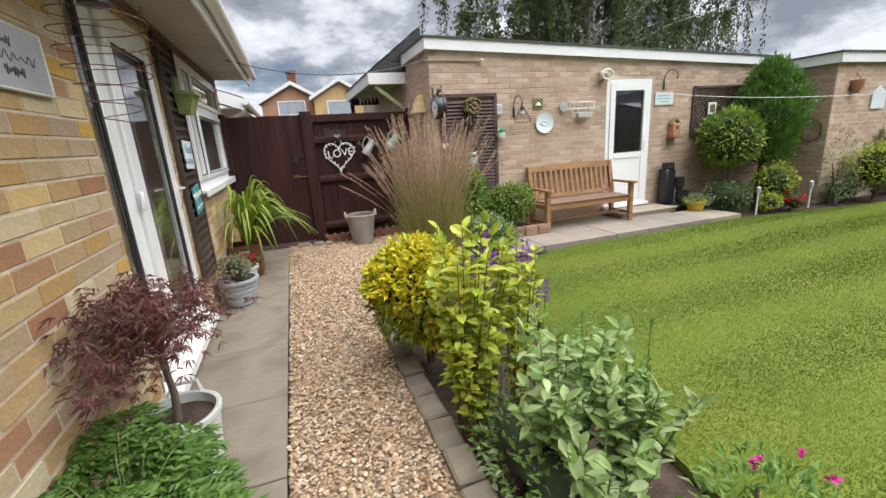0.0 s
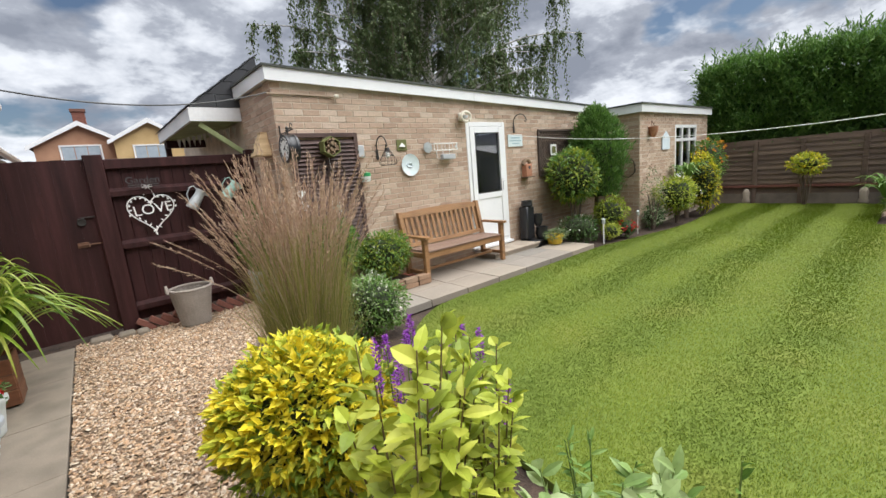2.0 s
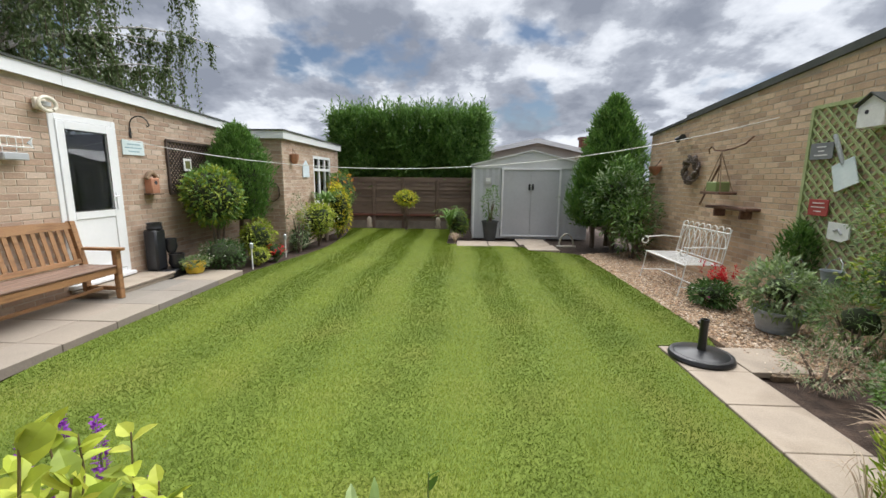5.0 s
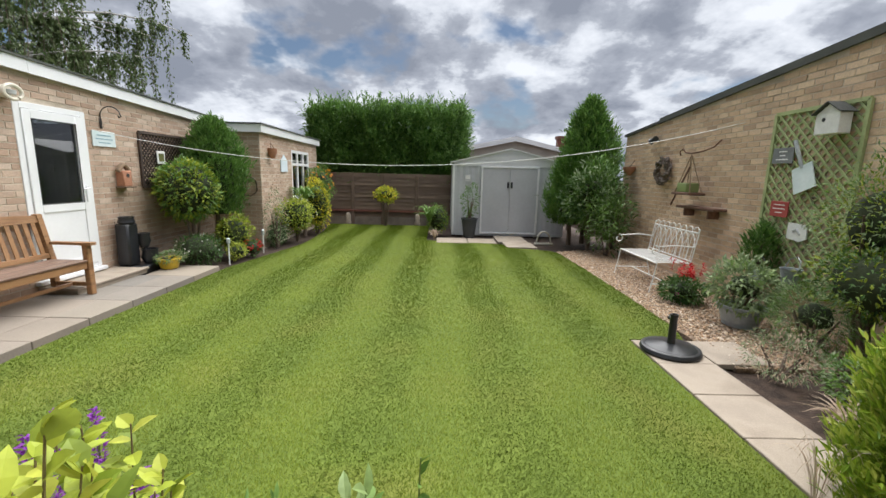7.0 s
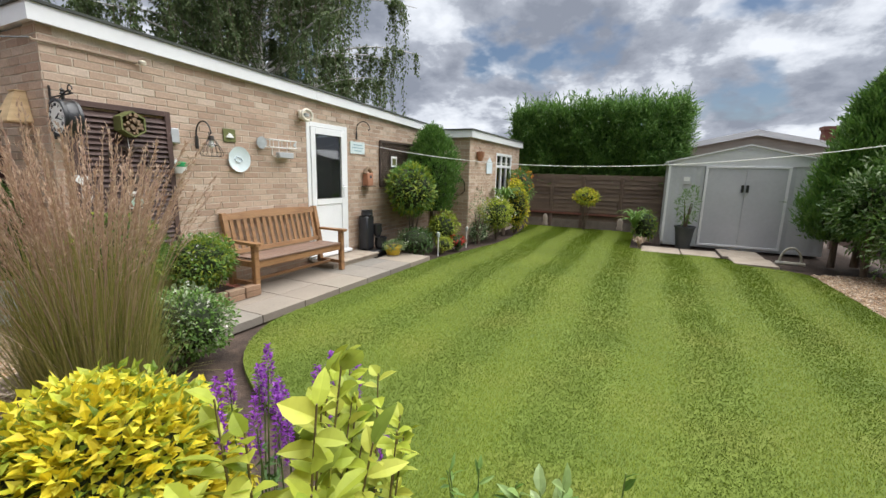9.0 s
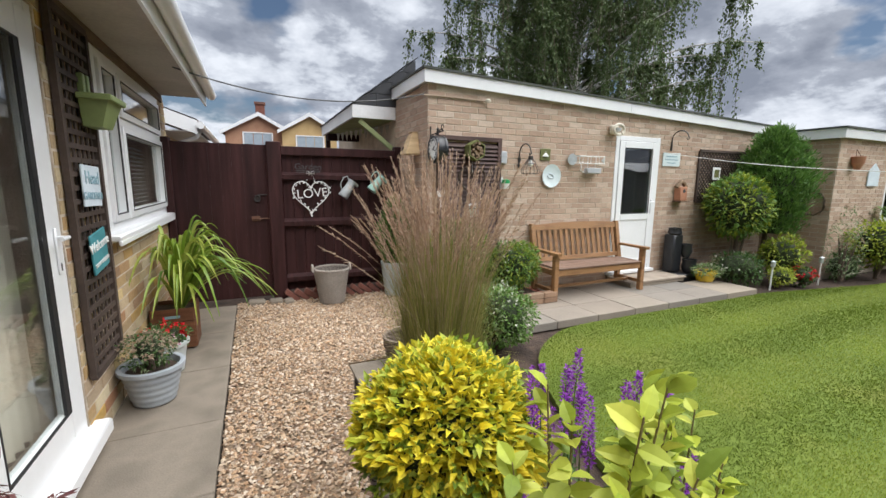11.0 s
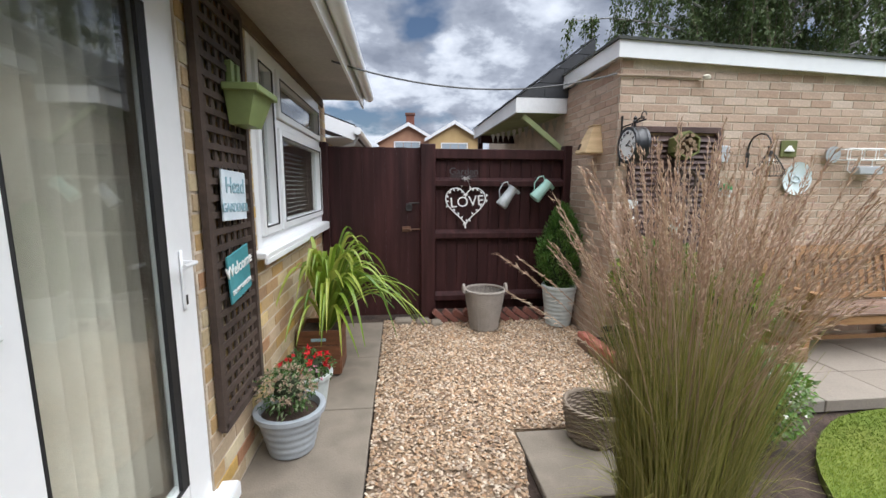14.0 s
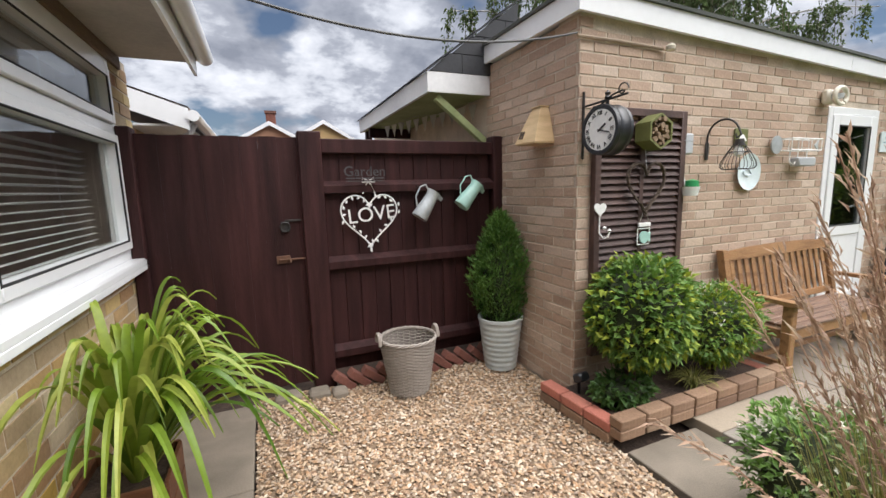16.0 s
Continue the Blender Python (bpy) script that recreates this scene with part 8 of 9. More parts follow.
# ---- shed and the far end ----
def metal_shed():
    s = thing("metal_shed", "pale grey metal garden shed with white-trimmed sliding doors", "shed")
    X, y0, y1, h, hr, D = 11.35, -2.15, 0.84, 1.92, 2.28, 2.2
    mid = (y0 + y1) / 2
    def ribbed(a0, a1, z0, z1):
        g, n = Geo(), max(2, int((a1 - a0) / 0.075))
        vs = []
        for k in range(n + 1):
            a = a0 + (a1 - a0) * k / n
            o = 0.012 if k % 2 else 0.0
            vs += [(X - o, a, z0), (X - o, a, z1), (X + 0.03, a, z0), (X + 0.03, a, z1)]
        fs = []
        for k in range(n):
            i = 4 * k
            fs += [(i, i + 1, i + 5, i + 4), (i + 2, i + 6, i + 7, i + 3), (i + 1, i + 3, i + 7, i + 5)]
        return g.add(vs, fs)
    d0, d1 = mid - 0.72, mid + 0.72
    part("front_panel", ribbed(y0, d0 - 0.06, 0.06, h), M["shed_grey"], s, "ribbed grey steel panel", soft=False)
    part("front_panel", ribbed(d1 + 0.06, y1, 0.06, h), M["shed_grey"], s, "ribbed grey steel panel", soft=False)
    part("base_rail", Geo().box(X - 0.02, X + 0.03, y0, y1, 0.0, 0.06), M["shed_grey"], s, soft=False)
    for y in (y0, y1):
        part("side_wall", Geo().box(X + 0.031, X + D, y - 0.015, y + 0.015, 0, h), M["shed_grey"], s, soft=False)
    part("back_wall", Geo().box(X + D, X + D + 0.02, y0, y1, 0, h), M["shed_grey"], s, soft=False)
    part("gable", Geo().add([(x, y, z) for x in (X - 0.02, X + 0.01) for y, z in ((y0 - 0.05, h - 0.08), (y1 + 0.05, h - 0.08), (y1 + 0.05, h), (mid, hr), (y0 - 0.05, h))],
                            [(4, 3, 2, 1, 0), (5, 6, 7, 8, 9), (0, 1, 6, 5), (1, 2, 7, 6), (2, 3, 8, 7), (3, 4, 9, 8), (4, 0, 5, 9)]), M["gable_grey"], s, "pale gable panel", soft=False)
    for a, b, za, zb in ((y0 - 0.08, mid, h - 0.02, hr), (mid, y1 + 0.08, hr, h - 0.02)):
        part("roof", Geo().add([(x, y, z + c) for c in (0.005, 0.035) for x in (X - 0.05, X + D + 0.05) for y, z in ((a, za), (b, zb))], [(0, 1, 3, 2), (4, 6, 7, 5), (0, 4, 5, 1), (2, 3, 7, 6), (0, 2, 6, 4), (1, 5, 7, 3)]), M["shed_white"], s, "pale metal roof sheet", soft=False)
    for y in (d0, d1):
        part("door_post", Geo().box(X - 0.045, X + 0.0, y - 0.05 if y < mid else y, y if y < mid else y + 0.05, 0.05, h - 0.08, 0.004), M["shed_white"], s, "white door trim", soft=False)
    for z in (h - 0.12, 0.05):
        part("door_track", Geo().box(X - 0.045, X, d0, d1, z, z + 0.045, 0.004), M["shed_white"], s, "white door track", soft=False)
    part("corner_trim", Geo().box(X - 0.02, X + 0.0, y1 - 0.03, y1 + 0.02, 0.0, h), M["shed_white"], s, soft=False)
    for a, b in ((d0 + 0.002, mid - 0.003), (mid + 0.003, d1 - 0.002)):
        dd = part("door", Geo().box(X - 0.03, X - 0.012, a, b, 0.088, h - 0.122, 0.003), M["shed_door"], s, "flat grey sliding door", soft=False)
        e = mid - 0.07 if a < mid - 0.1 else mid + 0.02
        part("handle", Geo().box(X - 0.055, X - 0.031, e, e + 0.05, 1.28, 1.44, 0.006), M["black_enamel"], dd, "black plastic handle")
    q = thing("shed_thermometer", "small white plaque on the shed front", "plaque", (X - 0.02, 0.47, 1.52))
    part("plate", Geo().box(-0.02, 0.0, -0.08, 0.08, -0.09, 0.09, 0.005), M["grey_plaque"], q)
    part("face", Geo().box(-0.024, -0.019, -0.06, 0.06, -0.02, 0.07), M["white_metal"], q, soft=False)


M["gable_grey"] = material("pale_shed_gable", [(0.58, 0.59, 0.61), (0.64, 0.65, 0.67)], 0.5, "", 15, 1.5, 0.06, 0.03)
M["shed_door"] = material("flat_grey_shed_door", [(0.44, 0.45, 0.48), (0.48, 0.49, 0.52)], 0.5, "", 15, 1.5, 0.06, 0.03)
metal_shed()
M["dark_pot"] = material("charcoal_plastic_pot", [(0.035, 0.04, 0.045), (0.05, 0.055, 0.06)], 0.5, "", 30, 3, 0.1, 0.05)
round_pot("charcoal_pot", "tall charcoal pot in front of the shed", (10.85, 0.42, 0.012), 0.14, 0.2, 0.5, M["dark_pot"])
bush("potted_shrub", "slim leafy shrub in the charcoal pot", (10.85, 0.42, 0.45), (0, 0, 0.5), (0.22, 0.22, 0.48), 420, (("leaves", L["mid"], 1.0),), (0.08, 0.025), 171, category="potted plant", core=0.0)
tuft("palm", "small fan palm at the corner of the shed", (11.1, 1.45, 0.35), 46, 0.5, 0.5, 0.02, "mid", 172, "palm")
bush("corner_shrub", "mixed green shrubs beside the shed", (11.4, 1.25, 0), (0, 0, 0.4), (0.4, 0.3, 0.42), 700, (("leaves", L["mid"], 0.6), ("gold", L["goldgreen"], 0.4)), (0.08, 0.03), 173)
tuft("corner_grass", "pale striped grass at the lawn corner", (10.3, 1.3, 0), 60, 0.3, 0.2, 0.008, "dry", 174)
bush("golden_standard", "small golden-leaved standard tree by the far fence", (12.95, 2.85, 0), (0, 0, 0.95), (0.34, 0.36, 0.24), 700, (("leaves", L["lime"], 0.6), ("golden_leaves", L["gold"], 0.4)), (0.09, 0.045), 175, category="tree", stem_r=0.02, core=0.5)
for y in (4.1, 1.9):
    o = thing("stone_figure", "small pale stone garden ornament by the far fence", "ornament", (13.4, y, 0), group="stone ornaments")
    part("block", Geo().lathe([(0.09, 0), (0.1, 0.04), (0.07, 0.1), (0.085, 0.25), (0.05, 0.33), (0.0, 0.36)], n=12), M["pale_slab"], o)
o = thing("rope_hoop", "pale rope hoop ornament standing by the shrubs", "ornament", (9.75, -1.25, 0.0))
part("hoop", Geo().tube([(0, 0.16 * math.cos(math.pi * i / 14), 0.08 + 0.26 * math.sin(math.pi * i / 14)) for i in range(15)], 0.02, 7), M["bunting"], o)
part("base", Geo().tube([(0, -0.22, 0.05), (0, 0.22, 0.05)], 0.035, 8), M["bunting"], o)

# ---- right-hand side ----
RY = RIGHT_Y + 0.008
lattice("green_wall_trellis", "large sage green diamond trellis on the brown brick wall", (5.41, RY, 0.40), "y+", 1.11, 1.98, M["green_trellis"], 0.085, 0.024, True)


def white_bench():
    """A white wrought-iron two-seater, its back to the wall."""
    b = thing("iron_bench", "white painted wrought-iron garden bench on the gravel", "bench", (6.52, -1.85, 0.0))
    Wm = M["white_metal"]
    w = 0.60
    def bar(nm, pts, r=0.009, lab=""):
        part(nm, Geo().tube(pts, r, 6), Wm, b, lab)
    for s in (-1, 1):
        bar("front_leg", [(s * w, 0.02, 0), (s * w, -0.02, 0.2), (s * w, -0.05, 0.42)])
        bar("back_leg", [(s * w, -0.58, 0), (s * w, -0.53, 0.2), (s * w, -0.52, 0.42), (s * w, -0.6, 0.92)])
        bar("arm", [(s * w, -0.55, 0.66), (s * w, -0.3, 0.68), (s * w, -0.06, 0.66)] + [(s * w, -0.03 - 0.075 * math.sin(a) * (1 - a / 9) + 0.03, 0.60 + 0.07 * math.cos(a) * (1 - a / 9)) for a in [0.5 * i for i in range(13)]], 0.01, "scrolled arm")
        bar("foot_rail", [(s * w, 0.01, 0.12), (s * w, -0.56, 0.12)])
    bar("seat_front", [(-w, -0.05, 0.42), (w, -0.05, 0.42)], 0.011)
    bar("seat_rear", [(-w, -0.52, 0.42), (w, -0.52, 0.42)], 0.011)
    bar("cross_rail", [(-w, -0.27, 0.12), (w, -0.27, 0.12)])
    for k in range(24):
        x = -w + 2 * w * (k + 0.5) / 24
        part("seat_slat", Geo().box(x - 0.008, x + 0.008, -0.52, -0.05, 0.425, 0.431), Wm, b, soft=False)
    def back(x, z):
        return (x, -0.52 - 0.08 * (z - 0.42) / 0.5, z)
    bar("back_top", [back(-w, 0.86), back(w, 0.86)], 0.010)
    bar("back_base", [back(-w, 0.46), back(w, 0.46)], 0.008)
    n = 8
    for k in range(n):
        x0, x1 = -w + 2 * w * k / n, -w + 2 * w * (k + 2) / n
        if x1 <= w + 0.01:
            bar("gothic_arch", [back(x0, 0.46), back(x0, 0.62)] + [back(x0 + (x1 - x0) * i / 10, 0.62 + 0.22 * math.sin(math.pi * i / 10)) for i in range(11)] + [back(x1, 0.46)], 0.006)
        xm = -w + 2 * w * (k + 0.5) / n
        bar("crest_scroll", [back(xm + 0.06 * math.cos(a), 0.89 + 0.045 * math.sin(a)) for a in [0.4 * i for i in range(12)]], 0.006)
    for k in range(13):
        x = -w + 2 * w * (k + 0.5) / 13
        bar("back_bar", [back(x, 0.46), back(x, 0.86)], 0.005)


white_bench()


def parasol_base():
    p = thing("parasol_base", "round black parasol base with a short tube on the slabs", "parasol base", (3.84, -1.0, 0.012))
    part("disc", Geo().lathe([(0.255, 0.0), (0.262, 0.02), (0.25, 0.045), (0.235, 0.05), (0.22, 0.047), (0.2, 0.058), (0.12, 0.066), (0.1, 0.075), (0.0, 0.08)], n=40), M["black_enamel"], p)
    part("tube", Geo().lathe([(0.038, 0.07), (0.034, 0.1), (0.032, 0.33), (0.036, 0.335), (0.036, 0.355), (0.026, 0.355), (0.026, 0.3)], n=20), M["black_enamel"], p)
    part("knob", Geo().tube([(0.03, 0, 0.30), (0.075, 0, 0.30)], [0.008, 0.02], 8), M["black_enamel"], p)


parasol_base()


def right_wall_things():
    h = thing("white_bird_house", "white bird house with a grey felt roof on the trellis", "bird house", (4.55, RY + 0.05, 2.19))
    h.scale = (0.8, 0.8, 0.8)
    part("body", Geo().box(-0.17, 0.17, 0, 0.16, -0.15, 0.1, 0.006), M["white_metal"], h, soft=False)
    part("gable", Geo().prism([(-0.17, 0.1), (0.17, 0.1), (0.0, 0.22)], pose(0, 0.155, 0, 90, 0, 0), 0.15), M["white_metal"], h, soft=False)
    for s in (-1, 1):
        part("roof_board", Geo().box(-0.125, 0.125, -0.02, 0.2, -0.008, 0.008, 0.002, pose(s * 0.1, 0, 0.175, 0, s * 35, 0)), M["felt"], h, soft=False)
    part("entrance", Geo().lathe([(0, 0), (0.025, 0), (0.025, 0.004), (0, 0.004)], n=14), M["ink"], h).matrix_basis = pose(0.05, 0.164, 0.03, 90, 0, 0)
    sh = thing("garden_spade", "pale enamelled spade head hung upside down on the trellis", "spade", (4.88, RY + 0.05, 1.72))
    m = pose(0, 0, 0, 0, 22, 0)
    part("blade", Geo().add([m @ Vector(p) for p in ((-0.13, 0, 0.05), (0.13, 0, 0.05), (0.14, 0.02, -0.24), (-0.14, 0.02, -0.24), (-0.13, 0.012, 0.05), (0.13, 0.012, 0.05), (0.14, 0.03, -0.24), (-0.14, 0.03, -0.24))], [(0, 1, 2, 3), (7, 6, 5, 4), (0, 4, 5, 1), (1, 5, 6, 2), (2, 6, 7, 3), (3, 7, 4, 0)]), M["sky_plate"], sh, soft=False)
    part("socket", Geo().tube([m @ Vector((0, 0.01, 0.02)), m @ Vector((0, 0.02, 0.18)), m @ Vector((0.01, 0.02, 0.36))], [0.018, 0.022, 0.02], 8), M["galvanised"], sh)
    g = thing("slate_plaque", "grey slate sign with faint lettering on the trellis", "sign", (5.2, RY + 0.035, 1.89))
    part("board", Geo().box(-0.15, 0.15, 0, 0.012, -0.09, 0.09, 0.003), M["grey_slate"], g, soft=False)
    for k, wd in enumerate((0.12, 0.08, 0.17)):
        part("text_bar", Geo().box(-wd / 2, wd / 2, 0.012, 0.015, 0.04 - 0.045 * k, 0.052 - 0.045 * k), M["white_metal"], g, soft=False)
    r = thing("red_sign", "small red sign with white lettering on the trellis", "sign", (5.13, RY + 0.035, 1.27))
    part("board", Geo().box(-0.13, 0.13, 0, 0.012, -0.09, 0.09, 0.003), M["red_sign"], r, soft=False)
    for k, wd in enumerate((0.16, 0.18, 0.1)):
        part("text_bar", Geo().box(-wd / 2, wd / 2, 0.012, 0.015, 0.045 - 0.045 * k, 0.055 - 0.045 * k), M["white_metal"], r, soft=False)
    p = thing("white_sign", "white shaped plaque hung on the trellis", "plaque", (4.83, RY + 0.035, 1.03))
    part("board", Geo().prism([(-0.13, -0.06), (-0.05, -0.1), (0.13, -0.08), (0.13, 0.1), (-0.12, 0.09)], pose(0, 0.014, 0, 90, 0, 0), 0.014), M["white_metal"], p, soft=False)
    part("motif", Geo().tube([(-0.05, 0.017, -0.02), (0.0, 0.017, 0.03), (0.05, 0.017, 0.01)], 0.012, 5), M["grey_plaque"], p)
    w = thing("cone_wreath", "dark woven cone wreath on the brown brick wall", "wreath", (7.80, RY + 0.05, 1.75))
    rng = random.Random(12)
    for k in range(90):
        a = 2 * math.pi * k / 90 * 3.01
        rr = 0.19 + 0.055 * math.sin(k * 2.4)
        part("cone", Geo().lathe([(0.0, -0.035), (0.026, -0.01), (0.018, 0.02), (0.0, 0.035)], n=6), M["cone"], w).matrix_basis = pose(rr * math.cos(a), 0.03 + 0.035 * math.cos(k * 2.4), rr * math.sin(a), rng.uniform(0, 180), rng.uniform(0, 180), 0)
    part("ring", Geo().tube([(0.19 * math.cos(i * 0.2618), 0.02, 0.19 * math.sin(i * 0.2618)) for i in range(24)], 0.04, 7, True), M["twig"], w)
    l = thing("outdoor_lamp", "small black twin spotlight on the brown brick wall", "light", (8.15, RY, 2.30))
    part("bracket", Geo().tube([(0, 0, 0), (0, 0.1, 0.02)], 0.015, 6), M["black_enamel"], l)
    for s in (-1, 1):
        part("head", Geo().tube([(s * 0.03, 0.09, 0.03), (s * 0.1, 0.14, 0.0 - 0.02 * s)], [0.04, 0.055], 10), M["black_enamel"], l)
    s = thing("hanging_swing_shelf", "rustic hanging shelf with rope and a sage planter on the wall", "shelf", (6.72, RY, 1.55))
    part("hook_arm", Geo().tube([(-0.35, 0.02, 0.62), (-0.32, 0.1, 0.52), (-0.22, 0.2, 0.46), (-0.05, 0.25, 0.44), (0.12, 0.25, 0.46), (0.2, 0.25, 0.52), (0.28, 0.25, 0.48), (0.25, 0.25, 0.42)], 0.012, 6), M["rust"], s, "rusty scrolled hook")
    for a, c in ((-0.2, 0.12), (0.2, 0.12), (-0.2, 0.3), (0.2, 0.3)):
        part("rope", Geo().tube([(0, 0.22, 0.42), (a, c, -0.15)], 0.008, 5), M["bamboo"], s)
    part("tray", Geo().box(-0.24, 0.24, 0.08, 0.34, -0.19, -0.15, 0.006), M["rustic"], s, soft=False)
    part("planter_box", Geo().box(-0.13, 0.13, 0.12, 0.32, -0.148, -0.005, 0.01), M["sage"], s, "sage green tin planter", soft=False)
    part("strut", Geo().tube([(0.32, 0.28, -0.36), (0.0, 0.22, 0.25)], 0.014, 6), M["rustic"], s)
    b = thing("wall_shelf", "weathered plank shelf on the brown brick wall", "shelf", (6.55, RY, 1.17))
    part("plank", Geo().box(-0.48, 0.48, 0, 0.2, -0.02, 0.02, 0.006), M["rustic"], b, soft=False)
    for x in (-0.3, 0.3):
        part("bracket", Geo().box(x - 0.02, x + 0.02, 0, 0.16, -0.14, -0.021, 0.005), M["rustic"], b, soft=False)
    t = thing("terracotta_wall_pot", "terracotta wall pot near the far end of the wall", "pot", (9.1, RY + 0.0, 1.78))
    part("bowl", Geo().lathe([(0.03, -0.12), (0.12, 0.0), (0.13, 0.06), (0.11, 0.06), (0, -0.02)], (0, 0.1, 0), 16), M["terracotta"], t)
    part("hanger", Geo().tube([(0, 0.0, 0.2), (0.0, 0.05, 0.12), (0, 0.1, 0.06)], 0.008, 5), M["iron"], t)
    for x, z, col in ((5.2, 0.46, "pale_blue"), (4.72, 0.56, "grey_pot")):
        q = thing("hanging_bucket", "small enamel bucket planter hooked on the trellis", "bucket", (x, RY + 0.13, z - 0.09), group="trellis buckets")
        part("bucket_body", Geo().lathe([(0.07, 0), (0.10, 0.16), (0.108, 0.165), (0.095, 0.16), (0.065, 0.02), (0, 0.02)], n=20), M[col], q)
        part("bail", Geo().tube([(-0.1, 0, 0.15), (-0.07, -0.03, 0.26), (0.0, -0.05, 0.3), (0.07, -0.03, 0.26), (0.1, 0, 0.15)], 0.005, 5), M["galvanised"], q)


M["grey_slate"] = material("grey_slate_board", [(0.16, 0.17, 0.18), (0.21, 0.22, 0.23)], 0.7, "", 40, 4, 0.15, 0.1)
M["red_sign"] = material("red_painted_board", [(0.34, 0.05, 0.045), (0.40, 0.07, 0.06)], 0.6, "", 40, 4, 0.15, 0.1)
M["cone"] = material("fir_cone", [(0.09, 0.07, 0.06), (0.17, 0.14, 0.12), (0.12, 0.10, 0.085)], 0.85, "object", 50, 6, 0.25, 0.3)
M["rustic"] = material("rustic_red_brown_wood", [(0.10, 0.05, 0.035), (0.17, 0.09, 0.06)], 0.8, "", 50, 4, 0.3, 0.3, stretch=(1, 6, 6))
right_wall_things()
conifer("trellis_spruce", "small dark spruce in the bucket on the trellis", (5.2, RY + 0.13, 0.48), 0.16, 0.55, 260, "hedge", 181, 0.09, core=False)
round_pot("ribbed_tub", "ribbed blue-grey tub planted with silvery shrub", (4.62, -2.2, 0.0), 0.17, 0.22, 0.24, M["grey_pot"], 4)
bush("silver_shrub", "loose silvery green shrub spilling from the ribbed tub", (4.62, -2.2, 0.2), (0, 0, 0.24), (0.36, 0.32, 0.30), 1100, (("leaves", L["grey"], 0.7), ("pale_leaves", L["pale"], 0.3)), (0.09, 0.03), 182, core=0.4, category="potted plant")
bush("red_astilbe", "dark leafy plant with crimson plumes on the gravel", (5.5, -2.05, 0), (0, 0, 0.16), (0.30, 0.26, 0.18), 800, (("leaves", L["deep"], 1.0),), (0.07, 0.03), 183, (L["magenta"], 8, 0.03), core=0.6, category="flowers")
o = thing("crimson_plumes", "upright crimson flower plumes of the astilbe", "flowers", (5.55, -2.1, 0.2))
rng_ = np.random.default_rng(184)
pp, dd_ = [], []
for k in range(12):
    bx, by, hh = rng_.normal(0, 0.12), rng_.normal(0, 0.08), rng_.uniform(0.18, 0.32)
    for j in range(26):
        pp.append((bx + rng_.normal(0, 0.014), by + rng_.normal(0, 0.014), hh * (0.45 + 0.55 * j / 26)))
        dd_.append((rng_.normal(0, 0.6), rng_.normal(0, 0.6), 0.6))
part("plumes", leaf_mesh("plumes", L["red"], np.array(pp), np.array(dd_), 0.05, 0.016, rng_, spread=0.3), None, o, soft=False)
bush("feathery_shrub", "fine feathery green shrub behind the border", (3.9, -2.35, 0), (0, 0, 0.36), (0.48, 0.36, 0.40), 2200, (("leaves", L["mid"], 0.5), ("grey_leaves", L["grey"], 0.5)), (0.09, 0.008), 185, core=0.3, lump=0.3)
bush("spring_shrub", "large airy yellow-green shrub in front of the trellis", (3.75, -2.62, 0), (0, 0, 1.25), (0.55, 0.34, 0.62), 2200, (("leaves", L["goldgreen"], 0.4), ("green_leaves", L["grey"], 0.35), ("leaves", L["mid"], 0.25)), (0.06, 0.018), 186, core=0.45, lump=0.35, stem_r=0.03)
bush("spring_shrub", "dark lower growth of the airy shrub", (3.55, -2.5, 0), (0, 0, 0.75), (0.55, 0.40, 0.40), 1500, (("leaves", L["deep"], 0.5), ("green_leaves", L["goldgreen"], 0.5)), (0.06, 0.022), 187, core=0.6, lump=0.3, stem_r=0.03)
bush("heather_shrub", "low open brownish shrub on the bare soil", (3.35, -1.62, 0), (0, 0, 0.18), (0.34, 0.26, 0.20), 900, (("leaves", L["grey"], 0.5), ("dry_leaves", L["dry"], 0.5)), (0.05, 0.01), 188, core=0.0)
bush("ground_cover", "low pale green ground cover on the soil", (2.95, -1.95, 0), (0, 0, 0.14), (0.36, 0.28, 0.16), 900, (("leaves", L["mid"], 0.6), ("grey_leaves", L["grey"], 0.4)), (0.05, 0.024), 189, core=0.4)
tuft("bronze_sedge", "bronze sedge tuft spilling over the slab edge", (2.62, -1.48, 0), 160, 0.2, 0.3, 0.003, "dry", 190)
conifer("golden_juniper", "bright green spreading juniper beside the slabs", (1.80, -1.12, 0), 0.36, 0.98, 3000, "strap", 191, 0.075, base=0.0, taper=0.45)
tuft("wispy_grass", "thin wispy grass stems at the lawn edge", (1.95, -0.66, 0), 20, 0.50, 0.2, 0.0026, "dry", 192)


def washing_line():
    c = thing("washing_line", "thin white washing line across the garden", "line")
    pts = []
    a, e = Vector((6.05, GARAGE_Y - 0.02, 2.06)), Vector((5.95, RIGHT_Y + 0.02, 2.36))
    for i in range(41):
        t = i / 40
        p = a.lerp(e, t)
        pts.append((p.x, p.y, p.z - 0.52 * 4 * t * (1 - t)))
    part("cord", Geo().tube(pts, 0.0045, 5), M["white_metal"], c)


washing_line()

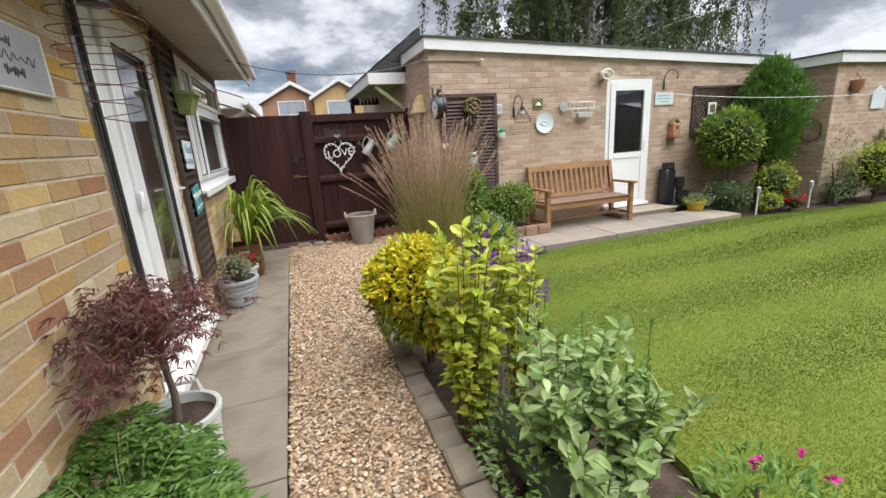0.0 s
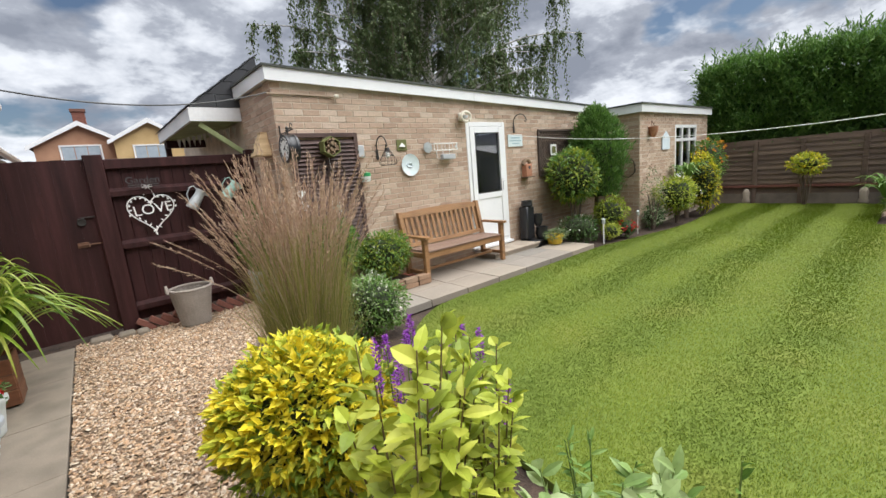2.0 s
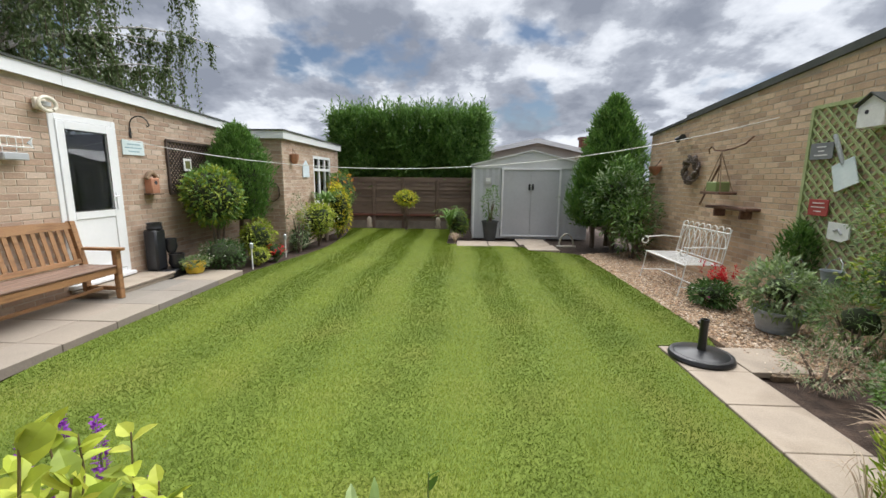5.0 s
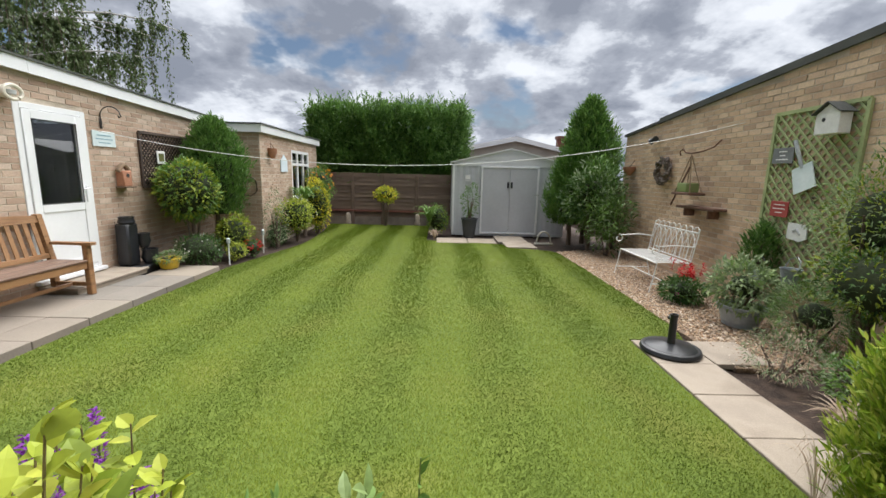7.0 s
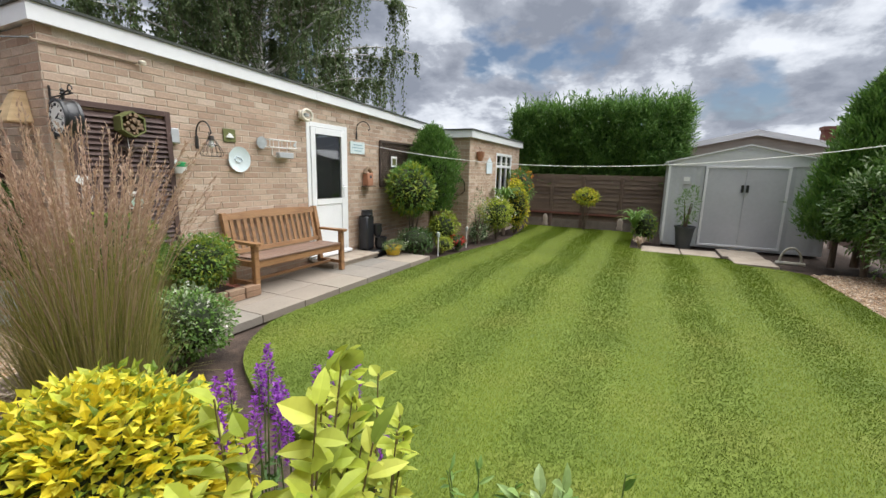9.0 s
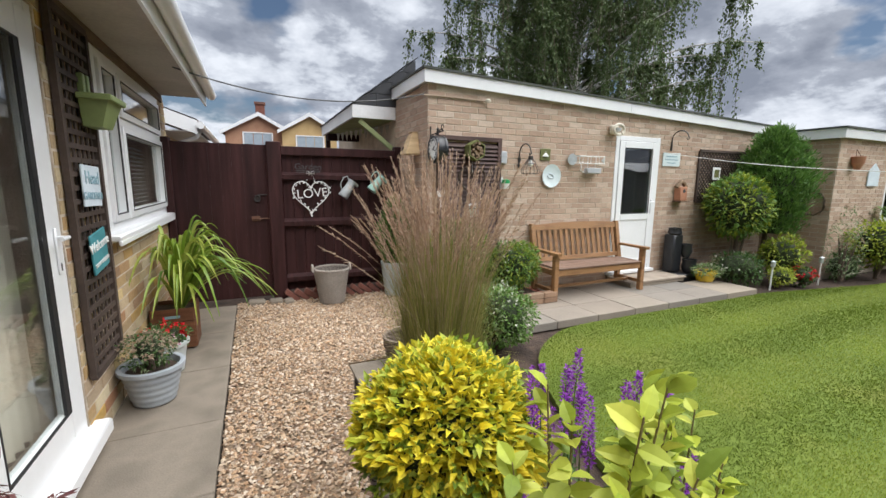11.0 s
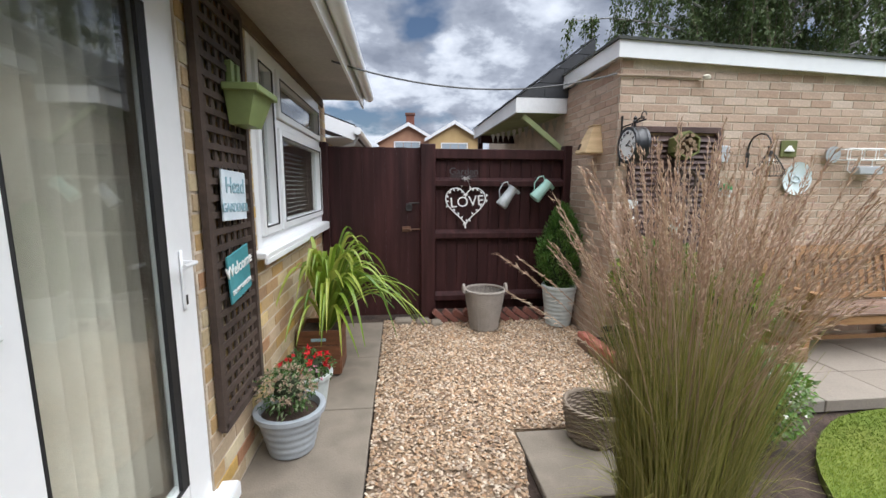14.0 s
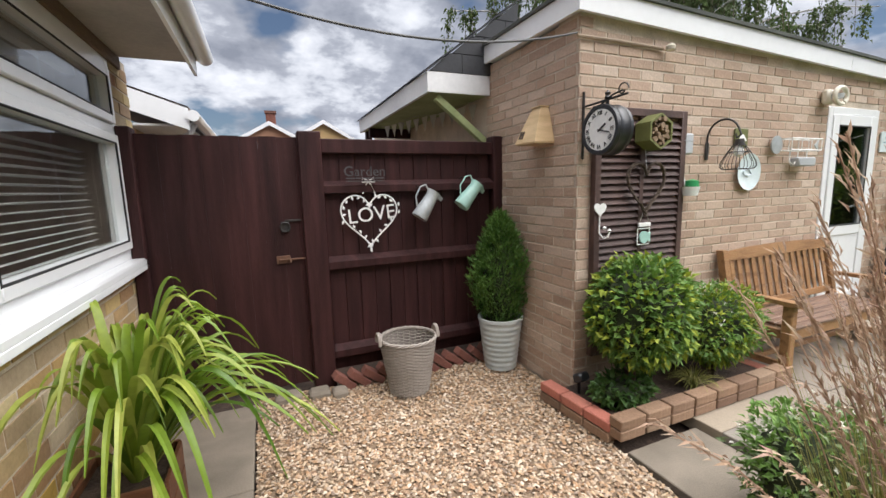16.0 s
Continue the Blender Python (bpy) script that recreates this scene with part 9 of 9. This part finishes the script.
# ---- brickwork ----
brick_face(wall_house, M["house_brick"], M["house_brick_i"], (WALL_X, 0, 0), (0, 1, 0), (1, 0, 0), -2.0, 7.4, 0.0, lambda a: HOUSE_TOP, [DOOR, WINDOW], (0.3, 3.0, 0.1, 2.3), seed=3, big=1.14)
brick_face(wall_garage, M["buff_brick"], M["buff_brick_i"], (0, GARAGE_Y, 0), (1, 0, 0), (0, -1, 0), GARAGE_X - 0.004, 9.0, 0.0, garage_top, [GDOOR], (2.0, 5.0, 0.9, 2.6), seed=4)
brick_face(wall_garage_side, M["buff_brick"], M["buff_brick_i"], (GARAGE_X, 0, 0), (0, -1, 0), (-1, 0, 0), -7.2, -GARAGE_Y, 0.0, lambda a: 2.72, (), (-7.2, -5.9, 0.0, 2.7), seed=5)
brick_face(wall_room_side, M["buff_brick"], M["buff_brick_i"], (OFF_X, 0, 0), (0, -1, 0), (-1, 0, 0), -GARAGE_Y, -OFF_Y, 0.0, lambda a: OFF_TOP, (), (-5.9, -4.9, 0.3, 2.3), seed=6)
brick_face(wall_room_front, M["buff_brick"], M["buff_brick_i"], (0, OFF_Y, 0), (1, 0, 0), (0, -1, 0), OFF_X, OFF_END, 0.0, lambda a: OFF_TOP, [OWIN], (8.9, 10.8, 0.3, 2.3), seed=7)
brick_face(wall_neighbour, M["dark_brick"], M["dark_brick_i"], (0, RIGHT_Y, 0), (-1, 0, 0), (0, 1, 0), -9.6, -1.5, 0.0, lambda a: right_top(-a) - 0.06 if -a < 8.2 else right_top(-a), (), (-8.0, -4.6, 0.9, 2.6), seed=8)


def scatter_gravel(name, label, outline, n, seed, size):
    """Flattened angular stones strewn over an outline, each with its own turn and size."""
    rng = np.random.default_rng(seed)
    P = np.array(outline)
    lo, hi = P.min(0), P.max(0)
    q = rng.uniform(lo, hi, (n * 3, 2))
    inside = np.zeros(len(q), bool)
    for (xa, ya), (xb, yb) in zip(P, np.roll(P, -1, 0)):
        cross = ((ya > q[:, 1]) != (yb > q[:, 1])) & (q[:, 0] < (xb - xa) * (q[:, 1] - ya) / (yb - ya + 1e-12) + xa)
        inside ^= cross
    q = q[inside][:n]
    n = len(q)
    a = np.array([[0, 0, -1], [1, 0, -0.1], [0.35, 0.95, 0.1], [-0.8, 0.6, -0.1], [-0.8, -0.6, 0.1], [0.3, -0.95, -0.1], [0.1, 0.05, 1]], float)
    f = np.array([[0, 2, 1], [0, 3, 2], [0, 4, 3], [0, 5, 4], [0, 1, 5], [6, 1, 2], [6, 2, 3], [6, 3, 4], [6, 4, 5], [6, 5, 1]])
    v = a[None] * (1 + rng.uniform(-0.3, 0.3, (n, 7, 1))) * (size * rng.uniform(0.55, 1.3, (n, 1, 1))) * np.stack([rng.uniform(0.8, 1.3, n), rng.uniform(0.6, 1.0, n), rng.uniform(0.35, 0.65, n)], 1)[:, None]
    t, s = rng.uniform(0, 6.28, n), rng.uniform(-0.5, 0.5, n)
    c, sn = np.cos(t)[:, None], np.sin(t)[:, None]
    z = v[..., 2] + v[..., 0] * s[:, None]
    v = np.stack([c * v[..., 0] - sn * v[..., 1], sn * v[..., 0] + c * v[..., 1], z], -1)
    v[..., :2] += q[:, None]
    v[..., 2] += rng.uniform(-0.014, 0.006, n)[:, None]
    faces = (np.arange(n)[:, None, None] * 7 + f[None]).reshape(-1, 3)
    solo(name, array_mesh(name, v, faces, M["stones"]), None, label, "gravel", kind="stuff", soft=False)


scatter_gravel("path_gravel", "golden brown flint gravel on the path", [(-0.2, -0.3), (0.52, -0.3), (0.52, 3.5), (0.71, 4.4), (0.71, 4.66), (1.78, 4.62), (1.82, 5.3), (1.96, 6.1), (1.96, 6.95), (-0.2, 6.95)], 36000, 11, 0.0125)
scatter_gravel("wall_gravel", "golden flint gravel beside the neighbour's wall", [(4.14, -1.42), (9.1, -1.38), (9.6, -2.88), (3.55, -2.88), (3.55, -1.42)], 15000, 12, 0.0155)


def grass_blades(name, label, n, area, height, seed):
    """Short blades of mown grass; alternate mowing lanes lean opposite ways, and lane picks the lighter or deeper
    colour that paints the stripe's sheen.
    """
    rng = np.random.default_rng(seed)
    P = np.array(LAWN)
    d = rng.uniform(0, 1, (n, 2))
    q = np.stack([area[0] + (area[1] - area[0]) * d[:, 0] ** 1.7, area[2] + (area[3] - area[2]) * d[:, 1]], 1)
    inside = np.zeros(len(q), bool)
    for (xa, ya), (xb, yb) in zip(P, np.roll(P, -1, 0)):
        cross = ((ya > q[:, 1]) != (yb > q[:, 1])) & (q[:, 0] < (xb - xa) * (q[:, 1] - ya) / (yb - ya + 1e-12) + xa)
        inside ^= cross
    q = q[inside]
    n = len(q)
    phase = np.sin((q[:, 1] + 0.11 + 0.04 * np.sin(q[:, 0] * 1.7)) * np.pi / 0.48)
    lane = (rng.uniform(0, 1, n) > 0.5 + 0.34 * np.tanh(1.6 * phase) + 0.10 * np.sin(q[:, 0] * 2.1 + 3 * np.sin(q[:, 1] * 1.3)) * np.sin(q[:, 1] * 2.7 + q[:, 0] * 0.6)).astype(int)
    lean = np.tanh(2 * phase)[:, None] * 0.65 * np.array([[1.0, 0.0]]) + rng.normal(0, 0.6, (n, 2))
    h = height * rng.uniform(0.6, 1.3, n)
    w = (0.0012 + 0.0006 * q[:, 0]) * rng.uniform(0.7, 1.3, n)
    a = np.arctan2(lean[:, 1], lean[:, 0]) + np.pi / 2 + rng.normal(0, 0.3, n)
    side = np.stack([np.cos(a), np.sin(a)], 1) * w[:, None]
    z = np.full(n, -0.002)
    v = np.stack([np.column_stack([q - side, z]), np.column_stack([q + side, z]), np.column_stack([q + lean * h[:, None], h * 0.75])], 1)
    return v, lane


def lawn_grass():
    v, lane = grass_blades("grass", "", 760000, (1.3, 13.2, -1.45, 4.85), 0.016, 21)
    # one grass split in two colours: how each lane catches light is painted
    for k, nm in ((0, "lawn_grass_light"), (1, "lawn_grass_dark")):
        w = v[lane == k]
        solo(nm, array_mesh(nm, w, np.arange(len(w) * 3).reshape(-1, 3), M["grass_" + "ab"[k]]), None, ("light" if k == 0 else "deep") + " green mown grass, the stripe's light or shade painted into its colour", "grass", kind="stuff", soft=False)


# lit and shaded versions of the same grass, for the mowing stripes
M["grass_a"] = material("painted_light_lane_grass", [(0.13, 0.183, 0.014), (0.178, 0.233, 0.021), (0.152, 0.209, 0.017), (0.205, 0.238, 0.032), (0.165, 0.222, 0.019)], 0.6, "island", 20, 0.9, 0.2, 0, translucent=0.3, spec=0.2)
M["grass_b"] = material("painted_dark_lane_grass", [(0.081, 0.131, 0.008), (0.119, 0.177, 0.013), (0.099, 0.155, 0.01), (0.139, 0.174, 0.02), (0.108, 0.166, 0.012)], 0.6, "island", 20, 0.9, 0.2, 0, translucent=0.3, spec=0.3)
lawn_grass()
